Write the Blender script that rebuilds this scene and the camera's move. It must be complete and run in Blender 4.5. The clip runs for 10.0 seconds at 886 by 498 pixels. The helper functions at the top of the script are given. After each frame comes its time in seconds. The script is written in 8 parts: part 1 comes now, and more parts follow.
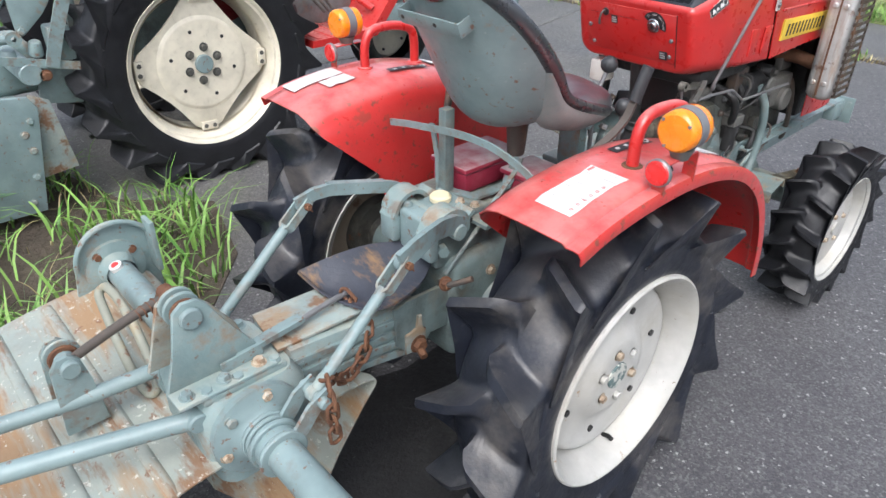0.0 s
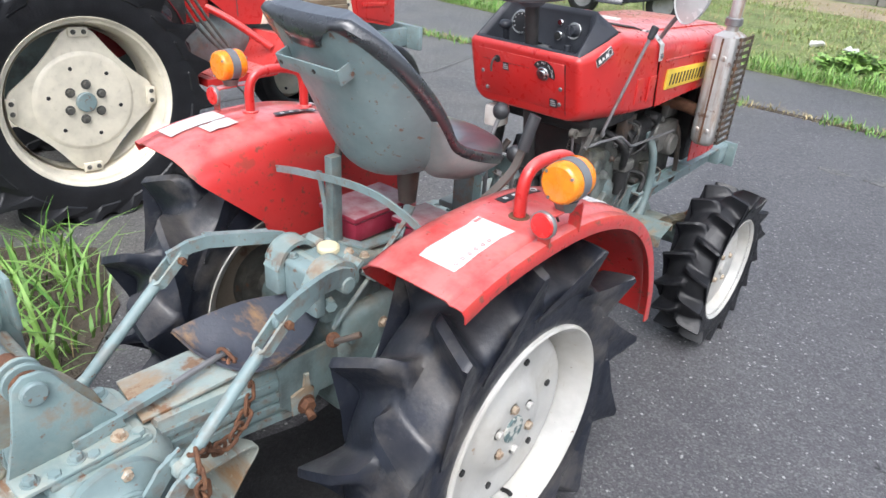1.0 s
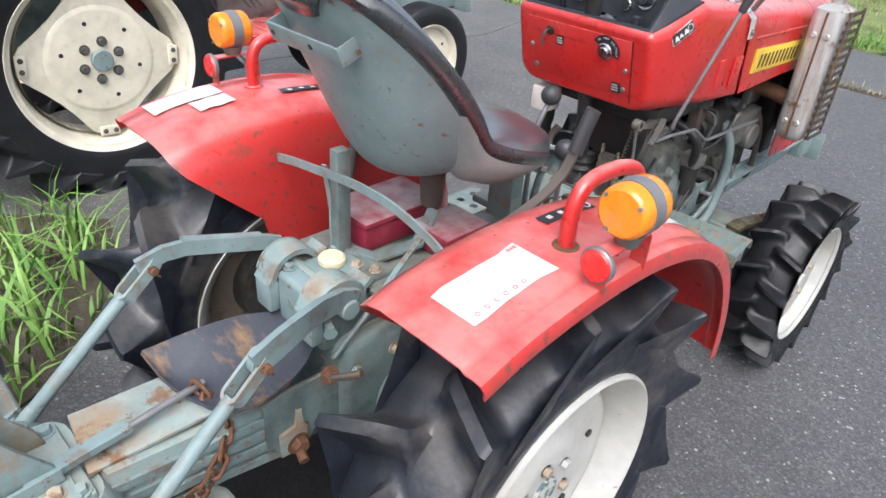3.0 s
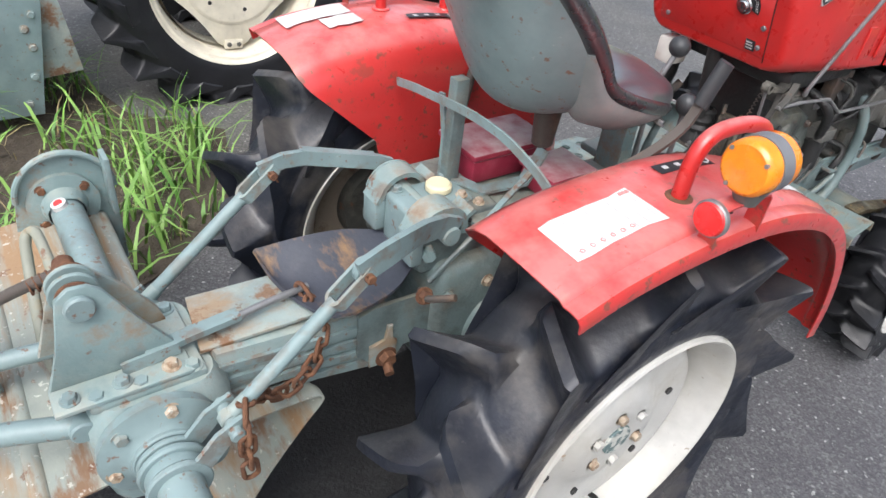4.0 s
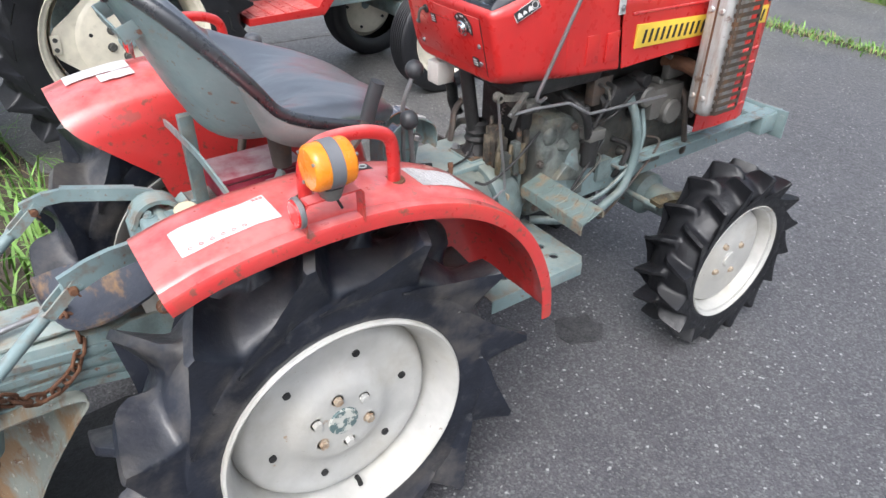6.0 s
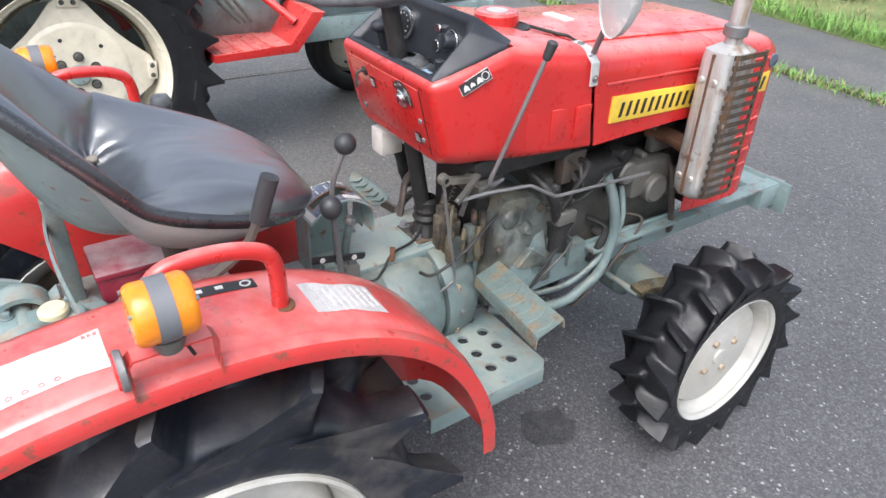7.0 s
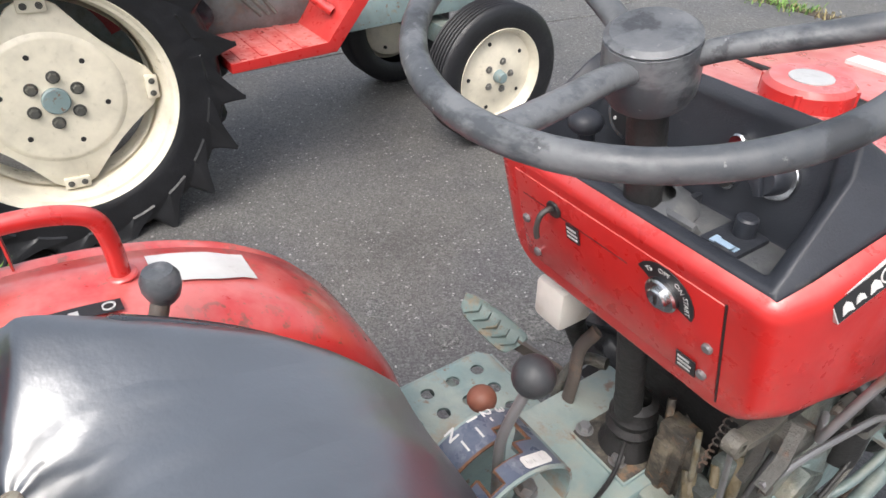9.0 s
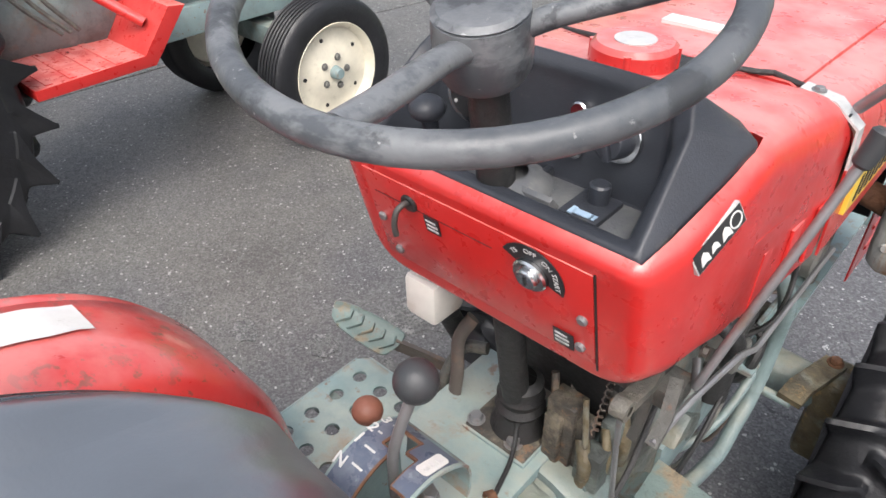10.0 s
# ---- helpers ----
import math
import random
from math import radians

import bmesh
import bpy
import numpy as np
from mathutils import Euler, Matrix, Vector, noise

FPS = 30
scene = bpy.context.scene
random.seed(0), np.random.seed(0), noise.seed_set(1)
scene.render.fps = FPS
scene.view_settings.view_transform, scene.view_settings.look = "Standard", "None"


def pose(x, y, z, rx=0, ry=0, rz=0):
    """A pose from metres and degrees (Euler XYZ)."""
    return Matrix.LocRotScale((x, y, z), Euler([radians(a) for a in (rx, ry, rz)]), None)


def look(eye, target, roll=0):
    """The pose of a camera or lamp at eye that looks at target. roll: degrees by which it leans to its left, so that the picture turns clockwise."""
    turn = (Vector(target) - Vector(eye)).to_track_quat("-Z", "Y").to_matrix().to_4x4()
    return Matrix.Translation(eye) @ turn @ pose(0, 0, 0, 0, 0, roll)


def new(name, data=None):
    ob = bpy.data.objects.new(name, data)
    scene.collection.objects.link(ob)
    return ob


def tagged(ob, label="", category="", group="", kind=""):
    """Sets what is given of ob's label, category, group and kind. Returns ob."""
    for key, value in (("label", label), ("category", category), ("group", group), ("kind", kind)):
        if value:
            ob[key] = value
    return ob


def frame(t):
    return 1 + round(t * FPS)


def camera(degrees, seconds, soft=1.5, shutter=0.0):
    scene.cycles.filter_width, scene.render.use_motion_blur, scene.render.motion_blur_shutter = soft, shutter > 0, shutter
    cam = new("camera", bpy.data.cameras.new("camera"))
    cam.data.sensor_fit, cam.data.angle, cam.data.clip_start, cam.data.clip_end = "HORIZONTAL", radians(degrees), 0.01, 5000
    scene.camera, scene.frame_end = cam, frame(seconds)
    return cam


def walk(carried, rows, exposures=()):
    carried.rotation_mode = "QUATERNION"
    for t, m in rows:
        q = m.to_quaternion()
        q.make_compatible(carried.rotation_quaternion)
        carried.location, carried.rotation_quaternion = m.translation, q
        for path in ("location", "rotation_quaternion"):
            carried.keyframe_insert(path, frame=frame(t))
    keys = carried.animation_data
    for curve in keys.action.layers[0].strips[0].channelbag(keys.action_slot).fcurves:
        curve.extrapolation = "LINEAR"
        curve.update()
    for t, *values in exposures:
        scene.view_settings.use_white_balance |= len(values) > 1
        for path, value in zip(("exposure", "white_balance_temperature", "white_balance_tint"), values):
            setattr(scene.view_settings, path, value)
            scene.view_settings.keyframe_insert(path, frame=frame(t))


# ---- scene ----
cam = camera(66.1, 10.0)
PATH = [
    (0, (1.093, -1.1, 1.487), (-0.173, 0.049, 0.449), 0.5),
    (0.5, (1.09, -1.057, 1.489), (-0.131, 0.229, 0.565), 1.6),
    (1, (1.084, -1.007, 1.489), (-0.046, 0.35, 0.549), 3.5),
    (1.5, (1.063, -0.953, 1.497), (0.014, 0.527, 0.656), 2.8),
    (2, (1.013, -0.89, 1.475), (-0.076, 0.523, 0.572), 3.9),
    (2.2, (0.981, -0.829, 1.461), (-0.158, 0.537, 0.545), 2.9),
    (3.3, (0.901, -0.758, 1.449), (-0.3, 0.41, 0.356), 5.5),
    (3.5, (0.904, -0.779, 1.451), (-0.314, 0.346, 0.333), 7.0),
    (4, (0.913, -0.807, 1.434), (-0.35, 0.19, 0.247), 7.2),
    (4.5, (0.986, -0.795, 1.466), (-0.197, 0.254, 0.242), 2.2),
    (5, (1.107, -0.812, 1.514), (-0.08, 0.272, 0.323), 1.1),
    (5.5, (1.251, -0.649, 1.515), (-0.036, 0.345, 0.35), -3.2),
    (6, (1.403, -0.401, 1.517), (0.043, 0.558, 0.408), 0.7),
    (6.2, (1.413, -0.339, 1.513), (0.043, 0.632, 0.426), -1.6),
    (7.3, (1.101, -0.019, 1.526), (-0.354, 0.868, 0.478), 6.1),
    (7.5, (1.024, 0.025, 1.509), (-0.509, 0.721, 0.429), 6.6),
    (8, (0.831, 0.184, 1.525), (-0.805, 0.659, 0.478), 1.2),
    (8.5, (0.593, 0.171, 1.503), (-0.985, 0.748, 0.417), 1.3),
    (9, (0.378, 0.134, 1.473), (-0.972, 1.023, 0.295), -0.0),
    (9.5, (0.321, 0.123, 1.445), (-0.86, 1.205, 0.247), 3.6),
    (10, (0.352, 0.166, 1.454), (-0.739, 1.342, 0.26), -1.0),
]
walk(cam, [(t, look(eye, target, roll)) for t, eye, target, roll in PATH], [(0, 0.89, 6150, 10), (1.0, 1.02, 6100, 10), (2.0, 1.04, 6100, 10), (4.0, 0.93, 6250, 10), (5.5, 0.98, 6150, 10), (7.5, 1.12, 6250, 10), (8.5, 1.03, 6500, 10), (9.25, 1.01, 6500, 10), (10, 1.12, 6500, 10)])

# ---- sky and sun: a bright overcast day ----
world = bpy.data.worlds.new("overcast_sky")
scene.world = world
world.use_nodes = True
wn, wl = world.node_tree.nodes, world.node_tree.links
SUN_UP, SUN_TURN = 57.0, 140.0
sky = wn.new("ShaderNodeTexSky")
sky.sky_type, sky.sun_disc = "NISHITA", False
sky.sun_elevation, sky.sun_rotation = radians(SUN_UP), radians(SUN_TURN)
sky.air_density, sky.dust_density, sky.ozone_density = 1.0, 6.0, 1.0
grey = wn.new("ShaderNodeHueSaturation")
grey.inputs["Saturation"].default_value = 0.48
wl.new(sky.outputs[0], grey.inputs["Color"])
wl.new(grey.outputs[0], wn["Background"].inputs["Color"])
wn["Background"].inputs["Strength"].default_value = 0.145
sun = new("sun", bpy.data.lights.new("sun", "SUN"))
sun.data.energy, sun.data.angle, sun.data.color = 0.68, radians(50), (0.98, 0.985, 1.0)
a, e = radians(SUN_TURN), radians(SUN_UP)
sun.matrix_world = look((0, 0, 0), (-math.sin(a) * math.cos(e), -math.cos(a) * math.cos(e), -math.sin(e)))


# ---- materials ----
def mix_node(nt, fac, c1, c2):
    m = nt.nodes.new("ShaderNodeMix")
    m.data_type = "RGBA"
    for sock, v in ((m.inputs["Factor"], fac), (m.inputs["A"], c1), (m.inputs["B"], c2)):
        if isinstance(v, bpy.types.NodeSocket):
            nt.links.new(v, sock)
        else:
            sock.default_value = v if isinstance(v, float) else (*v, 1)
    return m.outputs["Result"]


def noise_fac(nt, scale, lo, hi, detail=4.0, rough=0.6, stretch=None):
    """A noise in metres, cut to 0..1 between lo and hi."""
    tc = nt.nodes.new("ShaderNodeTexCoord")
    src = tc.outputs["Object"]
    if stretch:
        mp = nt.nodes.new("ShaderNodeMapping")
        mp.inputs["Scale"].default_value = stretch
        nt.links.new(src, mp.inputs["Vector"])
        src = mp.outputs[0]
    n = nt.nodes.new("ShaderNodeTexNoise")
    n.inputs["Scale"].default_value, n.inputs["Detail"].default_value, n.inputs["Roughness"].default_value = scale, detail, rough
    nt.links.new(src, n.inputs["Vector"])
    r = nt.nodes.new("ShaderNodeMapRange")
    r.inputs["From Min"].default_value, r.inputs["From Max"].default_value = lo, hi
    nt.links.new(n.outputs["Fac"], r.inputs["Value"])
    return r.outputs[0]


def edge_wear(nt, lo=0.51, hi=0.56):
    g = nt.nodes.new("ShaderNodeNewGeometry")
    r = nt.nodes.new("ShaderNodeMapRange")
    r.inputs["From Min"].default_value, r.inputs["From Max"].default_value = lo, hi
    nt.links.new(g.outputs["Pointiness"], r.inputs["Value"])
    return r.outputs[0]


def times(nt, x, y):
    m = nt.nodes.new("ShaderNodeMath")
    m.operation = "MULTIPLY"
    for sock, v in ((m.inputs[0], x), (m.inputs[1], y)):
        if isinstance(v, float):
            sock.default_value = v
        else:
            nt.links.new(v, sock)
    return m.outputs[0]


def material(name, colour, rough=0.5, metal=0.0, layers=(), bump=(), coat=0.0, tone=0.12, tone_scale=9.0, spec=0.5, wear=None, cracks=0.0):
    """layers: (colour, scale, lo, hi, strength[, stretch]) laid over one another; bump: (scale, height) pairs."""
    m = bpy.data.materials.new(name)
    m.use_nodes = True
    nt = m.node_tree
    b = nt.nodes["Principled BSDF"]
    dark = tuple(c * (1 - tone) for c in colour)
    light = tuple(min(1, c * (1 + tone)) for c in colour)
    col = mix_node(nt, noise_fac(nt, tone_scale, 0.35, 0.65), dark, light)
    ro = rough
    for layer in layers:
        c, sc, lo, hi, strength = layer[:5]
        f = times(nt, noise_fac(nt, sc, lo, hi, 6.0, 0.65, layer[5] if len(layer) > 5 else None), float(strength))
        col = mix_node(nt, f, col, c)
    if wear:
        f = times(nt, edge_wear(nt, 0.55, 0.66), times(nt, noise_fac(nt, 24.0, 0.50, 0.62), wear[1]))
        col = mix_node(nt, f, col, wear[0])
    if cracks:
        tc = nt.nodes.new("ShaderNodeTexCoord")
        wob = nt.nodes.new("ShaderNodeTexNoise")
        wob.inputs["Scale"].default_value, wob.inputs["Detail"].default_value = 2.5, 8.0
        nt.links.new(tc.outputs["Object"], wob.inputs["Vector"])
        add = nt.nodes.new("ShaderNodeVectorMath")
        add.operation = "ADD"
        nt.links.new(tc.outputs["Object"], add.inputs[0])
        nt.links.new(wob.outputs["Color"], add.inputs[1])
        vo = nt.nodes.new("ShaderNodeTexVoronoi")
        vo.feature = "DISTANCE_TO_EDGE"
        vo.inputs["Scale"].default_value = cracks
        nt.links.new(add.outputs[0], vo.inputs["Vector"])
        r = nt.nodes.new("ShaderNodeMapRange")
        r.inputs["From Min"].default_value, r.inputs["From Max"].default_value = 0.010, 0.002
        nt.links.new(vo.outputs["Distance"], r.inputs["Value"])
        col = mix_node(nt, times(nt, r.outputs[0], noise_fac(nt, 0.8, 0.48, 0.60)), col, (0.02, 0.02, 0.02))
    nt.links.new(col, b.inputs["Base Color"])
    rn = nt.nodes.new("ShaderNodeMapRange")
    rn.inputs["To Min"].default_value, rn.inputs["To Max"].default_value = max(0.02, rough - 0.1), min(1, rough + 0.12)
    nt.links.new(noise_fac(nt, 35.0, 0.3, 0.7), rn.inputs["Value"])
    nt.links.new(rn.outputs[0], b.inputs["Roughness"])
    b.inputs["Metallic"].default_value = metal
    b.inputs["Coat Weight"].default_value = coat
    b.inputs["Coat Roughness"].default_value = 0.12
    b.inputs["Specular IOR Level"].default_value = spec
    last = None
    for sc, h in bump:
        bn = nt.nodes.new("ShaderNodeBump")
        bn.inputs["Strength"].default_value, bn.inputs["Distance"].default_value = 1.0, h
        nt.links.new(noise_fac(nt, sc, 0.25, 0.75), bn.inputs["Height"])
        if last:
            nt.links.new(last, bn.inputs["Normal"])
        last = bn.outputs[0]
    if last:
        nt.links.new(last, b.inputs["Normal"])
    return m


RUST = (0.16, 0.06, 0.025)
red = material("red_paint", (0.50, 0.021, 0.019), 0.32, layers=[((0.42, 0.020, 0.020), 4, 0.45, 0.75, 0.35), ((0.53, 0.040, 0.034), 11, 0.55, 0.75, 0.3), (RUST, 70, 0.70, 0.76, 0.5)], coat=0.45, bump=[(7, 0.0010)], tone=0.06)
red_worn = material("worn_red_paint", (0.56, 0.036, 0.034), 0.36, layers=[((0.58, 0.075, 0.065), 6, 0.5, 0.75, 0.4), ((0.34, 0.02, 0.015), 9, 0.55, 0.75, 0.35), ((0.17, 0.07, 0.045), 13, 0.625, 0.66, 0.45), ((0.13, 0.07, 0.045), 34, 0.598, 0.645, 0.75), (RUST, 55, 0.62, 0.67, 0.8)], coat=0.9, bump=[(9, 0.001)], wear=((0.16, 0.075, 0.035), 0.50), tone=0.06)
teal = material("grey_green_paint", (0.190, 0.258, 0.262), 0.40, layers=[((0.26, 0.325, 0.318), 7, 0.5, 0.72, 0.5), ((0.12, 0.15, 0.15), 12, 0.58, 0.80, 0.4), ((0.36, 0.40, 0.38), 55, 0.66, 0.70, 0.5), ((0.25, 0.15, 0.085), 16, 0.62, 0.70, 0.5), (RUST, 45, 0.61, 0.665, 0.8)], bump=[(80, 0.0002), (14, 0.0008)], wear=((0.16, 0.075, 0.035), 0.5))
teal_dirty = material("oily_grey_green_paint", (0.145, 0.195, 0.195), 0.42, layers=[((0.25, 0.285, 0.265), 10, 0.52, 0.72, 0.5), ((0.045, 0.047, 0.045), 8, 0.47, 0.68, 0.75), ((0.20, 0.15, 0.10), 6, 0.56, 0.70, 0.5), (RUST, 30, 0.65, 0.72, 0.7)], bump=[(60, 0.0012), (200, 0.0004)], wear=((0.16, 0.075, 0.035), 0.40))
teal_rusty = material("rusty_grey_green_paint", (0.195, 0.270, 0.270), 0.46, layers=[((0.33, 0.375, 0.35), 6, 0.48, 0.66, 0.6), ((0.27, 0.15, 0.075), 9, 0.56, 0.68, 0.75), (RUST, 26, 0.60, 0.67, 0.85)], bump=[(50, 0.0010)], wear=((0.16, 0.075, 0.035), 0.80))
cover_paint = material("weathered_cover_paint", (0.25, 0.285, 0.262), 0.46, layers=[((0.35, 0.36, 0.31), 4, 0.42, 0.62, 0.7), ((0.22, 0.27, 0.26), 9, 0.52, 0.68, 0.5), ((0.30, 0.17, 0.075), 6, 0.49, 0.60, 0.85, (0.22, 1.7, 1)), ((0.20, 0.095, 0.04), 10, 0.54, 0.63, 0.85, (0.35, 1.4, 1)), (RUST, 30, 0.60, 0.66, 0.8), ((0.60, 0.60, 0.54), 60, 0.61, 0.65, 0.7)], bump=[(40, 0.0006)], wear=((0.20, 0.09, 0.04), 0.9))
rust = material("rusted_iron", (0.115, 0.052, 0.028), 0.85, layers=[((0.20, 0.092, 0.042), 40, 0.45, 0.65, 0.7), ((0.07, 0.03, 0.02), 25, 0.55, 0.7, 0.7)], bump=[(150, 0.0012)])
rubber = material("black_tyre_rubber", (0.012, 0.0145, 0.022), 0.38, layers=[((0.021, 0.025, 0.038), 4, 0.45, 0.7, 0.7), ((0.14, 0.125, 0.108), 5, 0.52, 0.68, 0.6), ((0.10, 0.10, 0.10), 26, 0.58, 0.68, 0.35), ((0.17, 0.16, 0.14), 50, 0.69, 0.75, 0.4)], bump=[(70, 0.0005)], tone=0.3)
rubber_clean = material("shiny_tyre_rubber", (0.009, 0.0095, 0.0115), 0.42, layers=[((0.020, 0.020, 0.023), 6, 0.5, 0.75, 0.6), ((0.08, 0.075, 0.065), 9, 0.66, 0.8, 0.5)], bump=[(90, 0.0006)], tone=0.3)
white_rim = material("chalky_white_rim_paint", (0.47, 0.465, 0.44), 0.42, layers=[((0.42, 0.39, 0.32), 3, 0.45, 0.70, 0.5), ((0.34, 0.31, 0.25), 8, 0.54, 0.75, 0.5), ((0.30, 0.18, 0.09), 22, 0.65, 0.72, 0.8), ((0.16, 0.10, 0.06), 70, 0.68, 0.72, 0.7)], bump=[(90, 0.0003)])
cream = material("cream_rim_paint", (0.68, 0.63, 0.51), 0.34, layers=[((0.64, 0.58, 0.45), 5, 0.55, 0.8, 0.4)], coat=0.2, bump=[(90, 0.0002)])
vinyl = material("black_vinyl", (0.036, 0.045, 0.057), 0.36, layers=[], bump=[(400, 0.00004), (24, 0.0007)], tone=0.2, spec=1.0, coat=1.0)
vinyl_edge = material("shiny_black_vinyl", (0.026, 0.029, 0.034), 0.30, layers=[((0.040, 0.043, 0.050), 14, 0.50, 0.66, 0.6), ((0.07, 0.045, 0.035), 30, 0.62, 0.70, 0.6)], bump=[(120, 0.0003)], spec=0.7, coat=0.6)


def add_folds(m, height):
    """Soft gathers in a stretched skin, running up and down."""
    nt = m.node_tree
    b = nt.nodes["Principled BSDF"]
    bn = nt.nodes.new("ShaderNodeBump")
    bn.inputs["Distance"].default_value = height
    nt.links.new(noise_fac(nt, 7.0, 0.40, 0.66, 2.0, 0.4, (1.5, 0.6, 0.35)), bn.inputs["Height"])
    nt.links.new(b.inputs["Normal"].links[0].from_socket, bn.inputs["Normal"])
    for sock in ("Normal", "Coat Normal"):
        nt.links.new(bn.outputs[0], b.inputs[sock])


add_folds(vinyl, 0.0034)
for link in list(vinyl.node_tree.nodes["Principled BSDF"].inputs["Roughness"].links):
    vinyl.node_tree.links.remove(link)
vinyl.node_tree.nodes["Principled BSDF"].inputs["Roughness"].default_value = 0.40


def add_puckers(m, centre, tilt, height, count, reach):
    """Creases that run out from a sunken button, fading with the distance."""
    nt = m.node_tree
    b = nt.nodes["Principled BSDF"]
    tc = nt.nodes.new("ShaderNodeTexCoord")
    mp = nt.nodes.new("ShaderNodeMapping")
    mp.vector_type = "TEXTURE"
    mp.inputs["Location"].default_value, mp.inputs["Rotation"].default_value = centre, (radians(tilt), 0, 0)
    nt.links.new(tc.outputs["Object"], mp.inputs["Vector"])
    wob = nt.nodes.new("ShaderNodeTexNoise")
    wob.inputs["Scale"].default_value = 14.0
    nt.links.new(tc.outputs["Object"], wob.inputs["Vector"])
    grad = nt.nodes.new("ShaderNodeTexGradient")
    grad.gradient_type = "RADIAL"
    nt.links.new(mp.outputs[0], grad.inputs["Vector"])
    turn = nt.nodes.new("ShaderNodeMath")
    turn.operation = "MULTIPLY_ADD"
    turn.inputs[1].default_value = 2 * math.pi * count
    nt.links.new(grad.outputs["Fac"], turn.inputs[0])
    nt.links.new(times(nt, wob.outputs["Fac"], 9.0), turn.inputs[2])
    sine = nt.nodes.new("ShaderNodeMath")
    sine.operation = "SINE"
    nt.links.new(turn.outputs[0], sine.inputs[0])
    far = nt.nodes.new("ShaderNodeVectorMath")
    far.operation = "LENGTH"
    nt.links.new(mp.outputs[0], far.inputs[0])
    fade = nt.nodes.new("ShaderNodeMapRange")
    fade.inputs["From Min"].default_value, fade.inputs["From Max"].default_value = reach, 0.02
    nt.links.new(far.outputs["Value"], fade.inputs["Value"])
    bn = nt.nodes.new("ShaderNodeBump")
    bn.inputs["Distance"].default_value = height
    nt.links.new(times(nt, sine.outputs[0], fade.outputs[0]), bn.inputs["Height"])
    nt.links.new(b.inputs["Normal"].links[0].from_socket, bn.inputs["Normal"])
    for sock in ("Normal", "Coat Normal"):
        nt.links.new(bn.outputs[0], b.inputs[sock])


vinyl.node_tree.nodes["Principled BSDF"].inputs["Coat Roughness"].default_value = 0.30
vinyl.node_tree.nodes["Principled BSDF"].inputs["Coat IOR"].default_value = 2.5
plastic_dark = material("black_dash_plastic", (0.027, 0.030, 0.038), 0.40, layers=[((0.040, 0.044, 0.053), 9, 0.48, 0.7, 0.6), ((0.16, 0.15, 0.13), 22, 0.62, 0.74, 0.4)], bump=[(400, 0.0002)])
plastic_grey = material("weathered_grey_plastic", (0.058, 0.064, 0.072), 0.40, layers=[((0.165, 0.172, 0.180), 7, 0.50, 0.56, 0.75, (1, 1, 2.2)), ((0.10, 0.105, 0.112), 16, 0.48, 0.60, 0.7), ((0.028, 0.030, 0.034), 20, 0.55, 0.61, 0.8), ((0.34, 0.34, 0.34), 60, 0.65, 0.68, 0.6)], bump=[(60, 0.0004)])
knob = material("dark_knob_plastic", (0.035, 0.037, 0.040), 0.45, bump=[(200, 0.0002)])
brown_knob = material("red_brown_knob", (0.19, 0.07, 0.045), 0.55, bump=[(120, 0.0004)])
steel = material("dull_steel", (0.25, 0.25, 0.255), 0.42, 0.6, layers=[((0.20, 0.15, 0.11), 20, 0.58, 0.7, 0.6)], bump=[(150, 0.0004)])
chrome = material("bright_chrome", (0.62, 0.63, 0.64), 0.18, 1.0, layers=[((0.25, 0.22, 0.19), 40, 0.6, 0.7, 0.5)])
engine_grey = material("oily_engine_grey", (0.070, 0.070, 0.063), 0.55, layers=[((0.20, 0.185, 0.15), 12, 0.5, 0.7, 0.6), ((0.025, 0.024, 0.022), 9, 0.5, 0.68, 0.8), (RUST, 30, 0.62, 0.7, 0.7)], bump=[(60, 0.0015), (240, 0.0005)])
engine_light = material("cast_aluminium", (0.16, 0.157, 0.145), 0.5, 0.3, layers=[((0.12, 0.11, 0.10), 14, 0.5, 0.7, 0.7)], bump=[(80, 0.0012)])
engine_dark = material("black_oily_iron", (0.018, 0.018, 0.018), 0.5, layers=[((0.07, 0.065, 0.06), 15, 0.55, 0.72, 0.7)], bump=[(90, 0.001)])
muffler_paint = material("silver_heat_paint", (0.50, 0.50, 0.49), 0.40, 0.35, layers=[((0.24, 0.23, 0.22), 8, 0.5, 0.72, 0.6), ((0.27, 0.14, 0.06), 16, 0.50, 0.62, 0.85, (1, 1, 0.12)), ((0.12, 0.055, 0.03), 24, 0.60, 0.68, 0.85)], bump=[(90, 0.0008)], wear=((0.16, 0.075, 0.035), 0.80))
tan_rust = material("mud_brown_wheel_paint", (0.26, 0.215, 0.165), 0.7, layers=[((0.32, 0.28, 0.22), 9, 0.48, 0.64, 0.7), ((0.11, 0.055, 0.03), 18, 0.52, 0.64, 0.8)], bump=[(80, 0.0008)])
tan_bolt = material("rust_stained_white_bolt", (0.38, 0.31, 0.23), 0.6, layers=[((0.20, 0.11, 0.055), 60, 0.48, 0.62, 0.8), ((0.52, 0.50, 0.44), 90, 0.56, 0.66, 0.7)], bump=[(150, 0.0006)])
flaking = material("flaking_white_on_grey_green", (0.10, 0.15, 0.15), 0.5, layers=[((0.55, 0.55, 0.50), 45, 0.50, 0.54, 0.9)], bump=[(80, 0.0006)])
white_paper = material("white_label", (0.57, 0.565, 0.55), 0.5, layers=[((0.50, 0.49, 0.47), 14, 0.48, 0.66, 0.6), ((0.38, 0.36, 0.33), 45, 0.62, 0.70, 0.5)])
